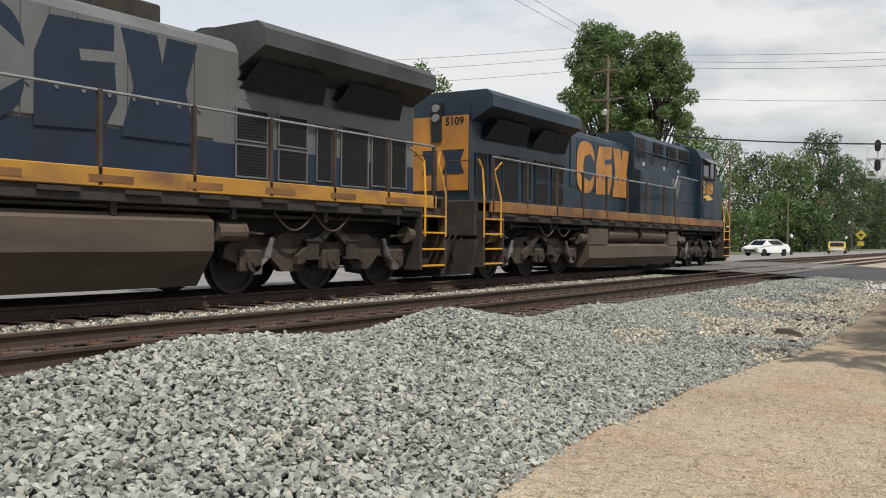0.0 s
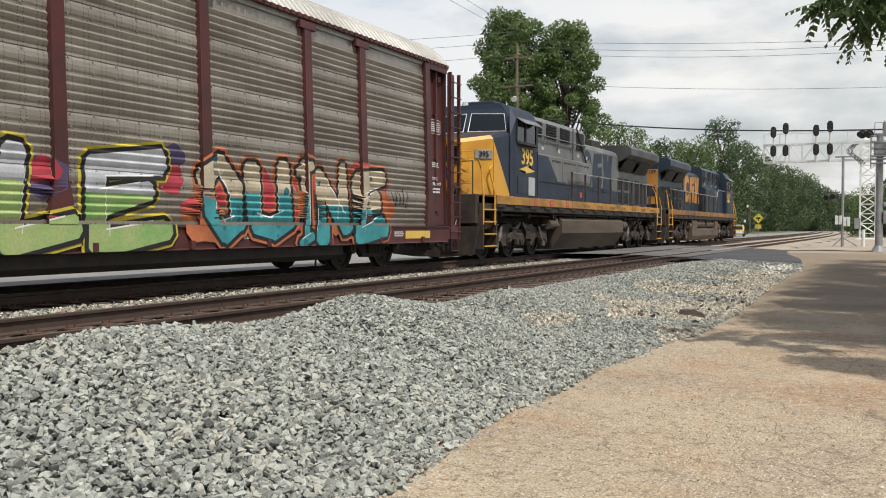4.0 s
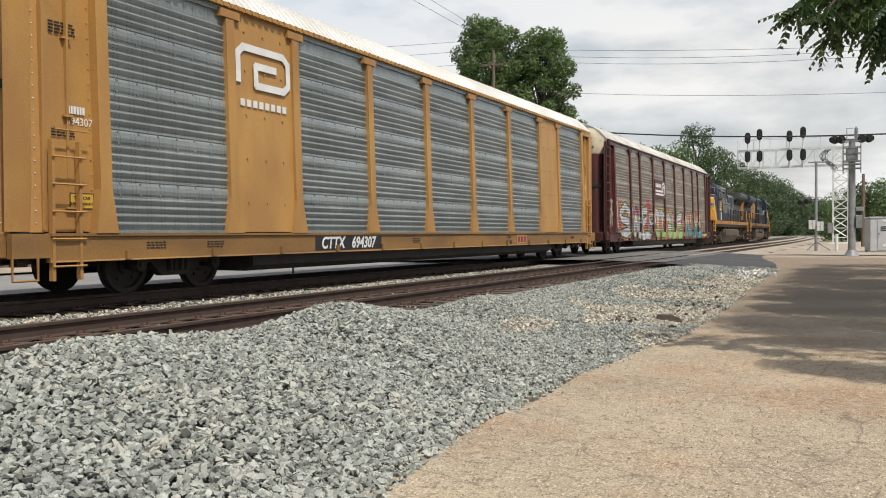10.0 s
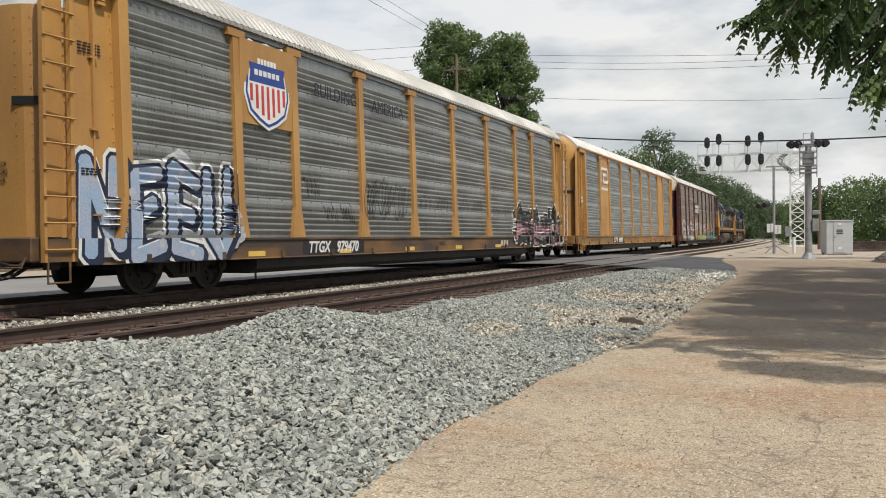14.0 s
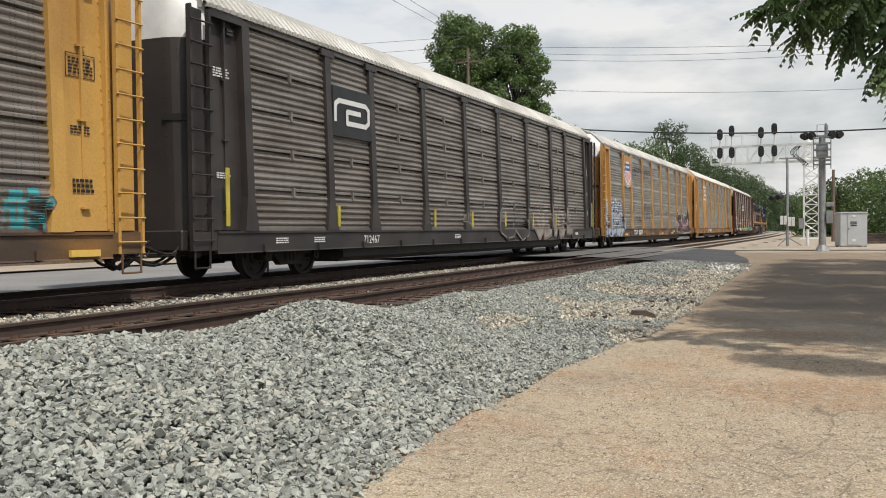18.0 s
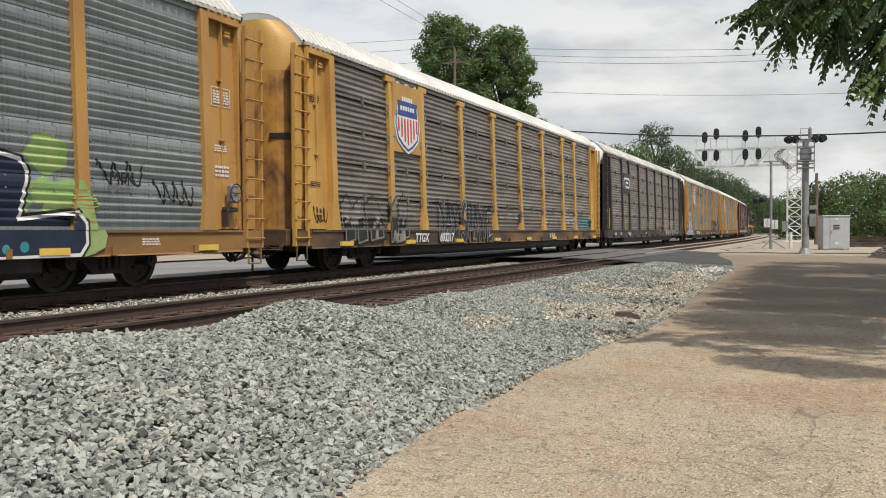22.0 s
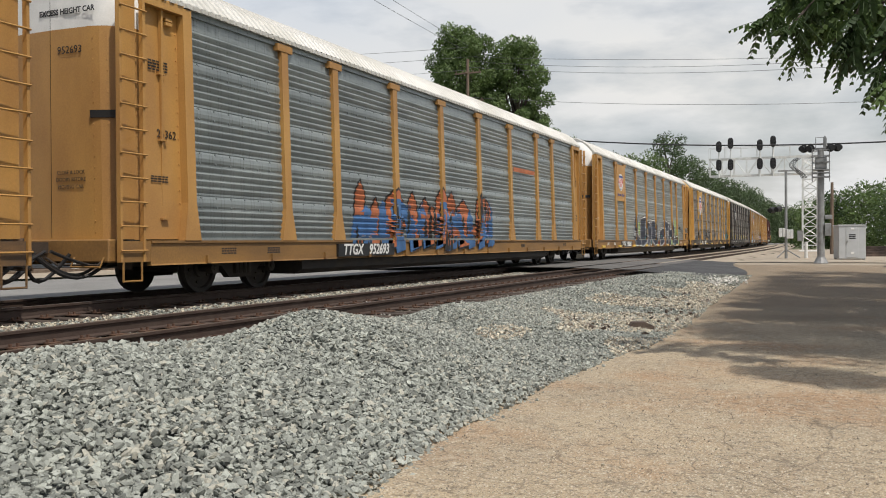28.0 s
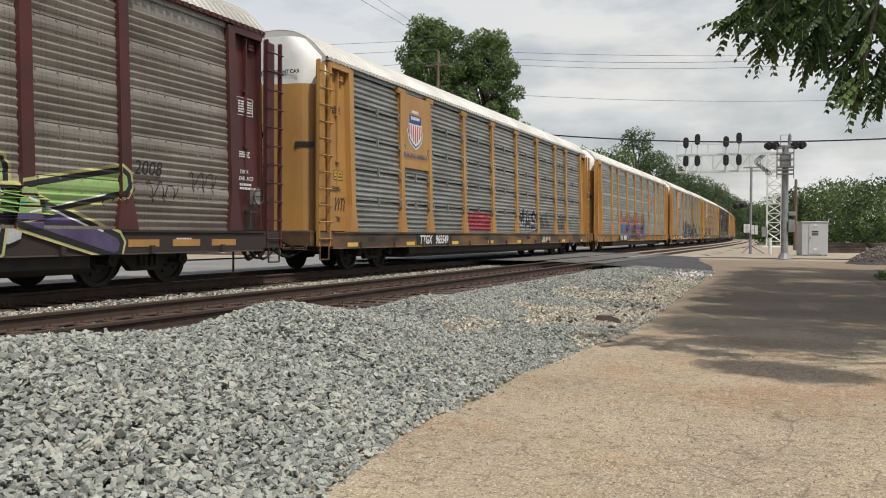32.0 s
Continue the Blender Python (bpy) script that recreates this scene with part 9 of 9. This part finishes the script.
tube(bm, (0, 0, 3.1), (0, 0.85, 3.0), 0.03, n=6)
part("flasher", bm, M["signal_black"], gp)
bm = bmesh.new()
tube(bm, (0, 0, 0.55), (-0.2, -0.8, 0.05), 0.04, n=6)
tube(bm, (0, 0, 0.55), (-0.2, 0.5, 0.05), 0.04, n=6)
part("stay", bm, M["steel_grey"], gp)


def power_pole(x, y, h, arms, label, lamp=False):
    p = thing("utility_pole", label, "utility pole", pose(x, y, -0.25), "utility poles")
    bm = bmesh.new()
    tube(bm, (0, 0, -0.3), (0, 0, h), 0.17, 0.11, n=10)
    part("pole", bm, M["pole_wood"], p)
    for z, w in arms:
        bm = bmesh.new()
        box(bm, -w / 2 * 0.35, w / 2 * 0.35, -0.06, 0.06, z - 0.06, z + 0.06)
        box(bm, -0.05, 0.05, -w / 2, w / 2, z - 0.06, z + 0.06)
        for k in (-0.9, -0.4, 0.4, 0.9):
            tube(bm, (0, k * w / 2, z + 0.06), (0, k * w / 2, z + 0.22), 0.035, n=6)
        part("cross_arm", bm, M["pole_wood"], p)
    if lamp:
        bm = bmesh.new()
        pipe(bm, [(0, 0, h * 0.66), (-0.9, -0.3, h * 0.72), (-1.9, -0.6, h * 0.71)], 0.04)
        part("lamp_arm", bm, M["steel_grey"], p)
        bm = bmesh.new()
        tube(bm, (-1.9, -0.6, h * 0.71), (-2.3, -0.72, h * 0.70), 0.16, 0.22, n=10)
        part("lamp_head", bm, M["white"], p)
    return p


x, y = polar(22.3, 70)
power_pole(x, y, 15.5, ((12.2, 2.6), (14.4, 2.2)), "tall wooden utility pole with cross-arms and a street lamp", True)
for az, d, h in ((14.85, 118, 12.4), (11.5, 140, 8.4), (9.65, 165, 8.8), (8.0, 220, 9.0), (0.3, 75, 5.6)):
    x, y = polar(az, d)
    power_pole(x, y, h, ((h - 0.4, 1.6),) if h > 8.5 else (), "wooden utility pole among the trees")
x, y = polar(-3.1, 240)
power_pole(x, y, 14.5, ((13.6, 7.0), (12.6, 5.0)), "distant power pole with wide cross-arms")


def cable(name, a, b, sag, r, material, label, n=24):
    bm = bmesh.new()
    a, b = Vector(a), Vector(b)
    pts = [a.lerp(b, k / n) - Vector((0, 0, 4 * sag * (k / n) * (1 - k / n))) for k in range(n + 1)]
    pipe(bm, pts, r, 5)
    return tagged(part(name, bm, material), label, "cable")


def on_ray(az, el, d):
    return (d * math.cos(radians(az)), d * math.sin(radians(az)), 0.92 + d * math.tan(radians(el)))


cable("power_line", on_ray(22.3, 7.08, 70), on_ray(-24, 6.6, 66), 2.0, 0.05, M["wire"], "thick black cable across the road")
for e0, e1, sag in ((11.71, 9.4, 1.0), (11.43, 10.9, 2.0), (11.07, 10.6, 2.0), (9.2, 7.7, 1.4)):
    cable("power_line", on_ray(22.3, e0, 70), on_ray(-24, e1, 72), sag, 0.014, M["wire_thin"], "thin overhead wire above the railway")
for e0, e1 in ((11.9, 9.0), (11.3, 8.4), (10.5, 7.6)):
    cable("power_line", on_ray(22.3, e0 + 0.4, 70), on_ray(64, e1, 60), 0.6, 0.014, M["wire_thin"], "thin overhead wire along the street")
cable("power_line", on_ray(22.3, 12.4, 70), on_ray(75, 34, 26), 0.4, 0.014, M["wire_thin"], "thin overhead wire rising over the train")
cable("power_line", on_ray(22.3, 12.0, 70), on_ray(75, 32, 26), 0.4, 0.014, M["wire_thin"], "thin overhead wire rising over the train")
wx, wy = polar(-24, 72)
power_pole(wx, wy, 15.0, ((14.2, 3.0), (11.0, 2.4), (7.4, 2.0)), "wooden utility pole that carries the wires over the railway")
wx, wy = polar(75, 26)
power_pole(wx, wy, 19.2, ((18.6, 1.8), (17.2, 1.8)), "tall wooden utility pole behind the street")

# ---- small things ----
bm = bmesh.new()
prism(bm, [(-0.20, 0.0), (-0.17, 0.07), (0.03, 0.10), (0.18, 0.06), (0.21, 0.0)], "y", -0.06, 0.06)
ob = tagged(part("tie_chunk", bm, M["tie"]), "broken dark chunk of old railway tie", "debris")
ob.matrix_basis = pose(14.65, 2.95, bank_z(14.65, 2.95) + 0.03, 4, 8, -62)
bm = bmesh.new()
tube(bm, (0, 0, -0.2), (0, 0, 1.0), 0.10, n=10)
ob = tagged(part("marker_post", bm, M["white"]), "short white plastic marker post in the dirt", "post")
ob.matrix_basis = pose(*polar(1.72, 58), -0.2)
stack = thing("tie_stack", "pile of old dark railway ties beyond the cabinet", "tie pile", pose(*polar(-3.6, 64), -0.2, 0, 0, 84))
prng = random.Random(8)
for row in range(4):
    for k in range(9 - row):
        bm = bmesh.new()
        box(bm, -1.3, 1.3, -0.11, 0.11, 0, 0.17, 0.01)
        tb = part("tie", bm, M["tie"], stack)
        tb.matrix_basis = pose((k % 2) * 0.0 + prng.uniform(-0.2, 0.2) + (1.5 if k > 4 else -1.5), (k % 5 - 2) * 0.27 + prng.uniform(-0.02, 0.02), row * 0.172, 0, 0, prng.uniform(-2, 2))
bm = bmesh.new()
box(bm, -0.02, 0.02, -0.02, 0.02, -0.2, 0.85)
ob = tagged(part("marker_post", bm, M["dusty_iron"]), "short dark marker post beside the street", "post")
ob.matrix_basis = pose(19.5, 13.75, -0.2)


def sedan(x, y, rz, label):
    c = thing("car", label, "car", pose(x, y, -0.16, 0, 0, rz))
    bm = bmesh.new()
    side = [(-2.2, 0.35), (-2.25, 0.62), (-2.1, 0.78), (-1.35, 0.92), (-0.75, 1.38), (0.65, 1.45), (1.55, 1.08), (2.1, 1.02), (2.2, 0.7), (2.18, 0.35), (1.75, 0.28), (-1.75, 0.28)]
    prism(bm, side, "y", -0.86, 0.86)
    for v in bm.verts:
        if v.co.z > 0.95:
            v.co.y *= 0.80
    part("body", bm, M["white"], c)
    bm = bmesh.new()
    bm.faces.new([bm.verts.new(p) for p in ((-1.36, -0.66, 0.95), (-1.36, 0.66, 0.95), (-0.80, 0.60, 1.36), (-0.80, -0.60, 1.36))])
    part("windscreen", bm, M["glass_dark"], c)
    for s in (-1, 1):
        bm = bmesh.new()
        bm.faces.new([bm.verts.new((p, s * q, z)) for p, q, z in ((-1.15, 0.79, 0.97), (1.4, 0.79, 1.02), (0.6, 0.705, 1.38), (-0.7, 0.705, 1.34))])
        part("side_window", bm, M["glass_dark"], c)
        bm = bmesh.new()
        box(bm, -2.27, -2.05, min(s * 0.45, s * 0.82), max(s * 0.45, s * 0.82), 0.62, 0.76, 0.03)
        part("headlight", bm, M["steel_white"], c)
        for wx in (-1.4, 1.35):
            bm = bmesh.new()
            tube(bm, (wx, s * 0.72, 0.32), (wx, s * 0.89, 0.32), 0.32, n=16)
            part("wheel", bm, M["black"], c)
    bm = bmesh.new()
    box(bm, -2.275, -2.2, -0.6, 0.6, 0.38, 0.54)
    part("grille", bm, M["black"], c)
    return c


sedan(81.2, 18.3, -24, "white compact car waiting on the street")
van = thing("truck", "small yellow truck with a white front on the street", "truck", pose(112.0, 17.3, -0.16, 0, 0, 9))
bm = bmesh.new()
box(bm, -0.4, 2.6, -0.95, 0.95, 0.6, 1.75, 0.06)
part("cargo_bed", bm, M["truck_yellow"], van)
bm = bmesh.new()
prism(bm, [(-2.2, 0.5), (-2.2, 1.0), (-1.5, 1.15), (-1.1, 1.85), (-0.4, 1.9), (-0.4, 0.5)], "y", -0.9, 0.9)
part("cab", bm, M["truck_yellow"], van)
bm = bmesh.new()
box(bm, -1.15, -0.4, -0.85, 0.85, 1.9, 2.0, 0.03)
part("roof", bm, M["white"], van)
bm = bmesh.new()
bm.faces.new([bm.verts.new(p) for p in ((-1.52, -0.75, 1.2), (-1.52, 0.75, 1.2), (-1.16, 0.7, 1.78), (-1.16, -0.7, 1.78))])
part("windscreen", bm, M["glass_dark"], van)
bm = bmesh.new()
box(bm, -2.26, -2.2, -0.7, 0.7, 0.55, 0.95)
part("bumper", bm, M["white"], van)
for wx in (-1.5, 1.7):
    for s in (-1, 1):
        bm = bmesh.new()
        tube(bm, (wx, s * 0.75, 0.4), (wx, s * 0.95, 0.4), 0.4, n=14)
        part("wheel", bm, M["black"], van)

for piece in van.children:
    if not piece.name.startswith("wheel"):
        for v in piece.data.vertices:
            v.co.z = 0.25 + (v.co.z - 0.35) * 0.70


def street_lamp(az, d, h):
    lm = thing("street_lamp", "black post lamp with a white globe beside the street", "street lamp", pose(*polar(az, d), -0.2), "street lamps")
    bm = bmesh.new()
    tube(bm, (0, 0, -0.1), (0, 0, 0.5), 0.16, 0.10, n=8)
    tube(bm, (0, 0, 0.5), (0, 0, h - 0.3), 0.06, 0.045, n=8)
    part("post", bm, M["black"], lm)
    bm = bmesh.new()
    tube(bm, (0, 0, h - 0.3), (0, 0, h - 0.1), 0.10, 0.17, n=10)
    tube(bm, (0, 0, h - 0.1), (0, 0, h + 0.1), 0.17, 0.06, n=10)
    part("globe", bm, M["white"], lm)


for az, d, h in ((11.28, 95, 2.0), (8.28, 128, 2.1), (8.13, 150, 4.6)):
    street_lamp(az, d, h)

sg = thing("warning_sign", "yellow diamond warning sign on a post", "road sign", pose(112, 14.75, -0.16))
bm = bmesh.new()
tube(bm, (0, 0, -0.2), (0, 0, 2.6), 0.04, n=6)
part("post", bm, M["steel_grey"], sg)
bm = bmesh.new()
prism(bm, [(-0.62, 2.2), (0, 2.82), (0.62, 2.2), (0, 1.58)], "x", -0.06, -0.045)
part("diamond", bm, M["sprayyellow"], sg)
bm = bmesh.new()
box(bm, -0.07, -0.06, -0.24, 0.24, 2.12, 2.30)
box(bm, -0.07, -0.06, -0.05, 0.05, 1.85, 2.12)
part("symbol", bm, M["black"], sg)
bm = bmesh.new()
box(bm, -0.06, -0.045, -0.35, 0.35, 0.95, 1.45)
part("plate", bm, M["sprayyellow"], sg)

gate = thing("crossing_gate", "white crossing gate mechanism on a short post", "signal", pose(49.6, 13.45, -0.15))
bm = bmesh.new()
tube(bm, (0, 0, -0.1), (0, 0, 2.4), 0.07, n=8)
part("post", bm, M["steel_white"], gate)
bm = bmesh.new()
box(bm, -0.18, 0.18, -0.25, 0.25, 0.95, 2.0, 0.03)
part("mechanism", bm, M["white"], gate)
bm = bmesh.new()
box(bm, -0.15, 0.15, -0.2, 0.2, 0.0, 0.35, 0.02)
part("base", bm, M["cream"], gate)


def house(x, y, w, d, h, roof_h, label, wall, roof_m):
    hs = thing("house", label, "house", pose(x, y, -0.25))
    bm = bmesh.new()
    box(bm, -w / 2, w / 2, -d / 2, d / 2, -0.3, h)
    part("wall", bm, wall, hs)
    bm = bmesh.new()
    prism(bm, [(-d / 2 - 0.6, h - 0.05), (0, h + roof_h), (d / 2 + 0.6, h - 0.05), (d / 2 + 0.6, h - 0.25), (-d / 2 - 0.6, h - 0.25)], "x", -w / 2 - 0.5, w / 2 + 0.5)
    part("roof", bm, roof_m, hs)
    n = int(w / 2.6)
    for k in range(n):
        cx = -w / 2 + (k + 0.5) * w / n
        bm = bmesh.new()
        box(bm, cx - 0.5, cx + 0.5, -d / 2 - 0.03, -d / 2 + 0.02, 1.1, 2.5)
        win = part("window", bm, M["glass_dark"], hs)
        bm = bmesh.new()
        for a, b, c, e in ((-0.6, 0.6, 1.0, 1.1), (-0.6, 0.6, 2.5, 2.6), (-0.6, -0.5, 1.1, 2.5), (0.5, 0.6, 1.1, 2.5), (-0.5, 0.5, 1.77, 1.83)):
            box(bm, cx + a, cx + b, -d / 2 - 0.07, -d / 2 - 0.03, c, e)
        part("frame", bm, M["white"], win)
    bm = bmesh.new()
    box(bm, -w / 2, w / 2, -d / 2 - 2.3, -d / 2 - 0.02, 2.75, 2.95)
    part("porch_roof", bm, roof_m, hs)
    bm = bmesh.new()
    box(bm, -w / 2, w / 2, -d / 2 - 2.2, -d / 2 - 0.02, -0.2, 0.25)
    part("porch_floor", bm, M["pole_wood"], hs)
    for k in range(5):
        cx = -w / 2 + 0.2 + k * (w - 0.4) / 4
        bm = bmesh.new()
        box(bm, cx - 0.09, cx + 0.09, -d / 2 - 2.2, -d / 2 - 2.02, 0.25, 2.75)
        part("porch_post", bm, M["white"], hs)
    return hs


house(39.5, 31.0, 10.5, 8.0, 3.4, 2.4, "pale clapboard house with a white porch behind the street", M["cream"], M["steel_grey"])
house(21.5, 31.5, 11.0, 8.0, 5.6, 2.6, "tall pale house with a grey roof behind the street", M["cabinet"], M["steel_grey"])

def motions():
    times = [k * 0.5 for k in range(65)]
    for vehicle, x0, turned in TRAIN:
        flip = pose(0, 0, 0, 0, 0, 180) if turned else pose(0, 0, 0)
        walk(vehicle, [(t, rail_pose(x0 + run(t)) @ flip) for t in times])
    # wheels roll without slipping
    ticks = [k * 2 / 30 for k in range(481)]
    way = [run(t) for t in ticks]
    for ob, x, r, turned in AXLES:
        s = -1 if turned else 1
        walk(ob, [(t, pose(x, 0, r, 0, s * math.degrees(d / r), 0)) for t, d in zip(ticks, way)])


motions()
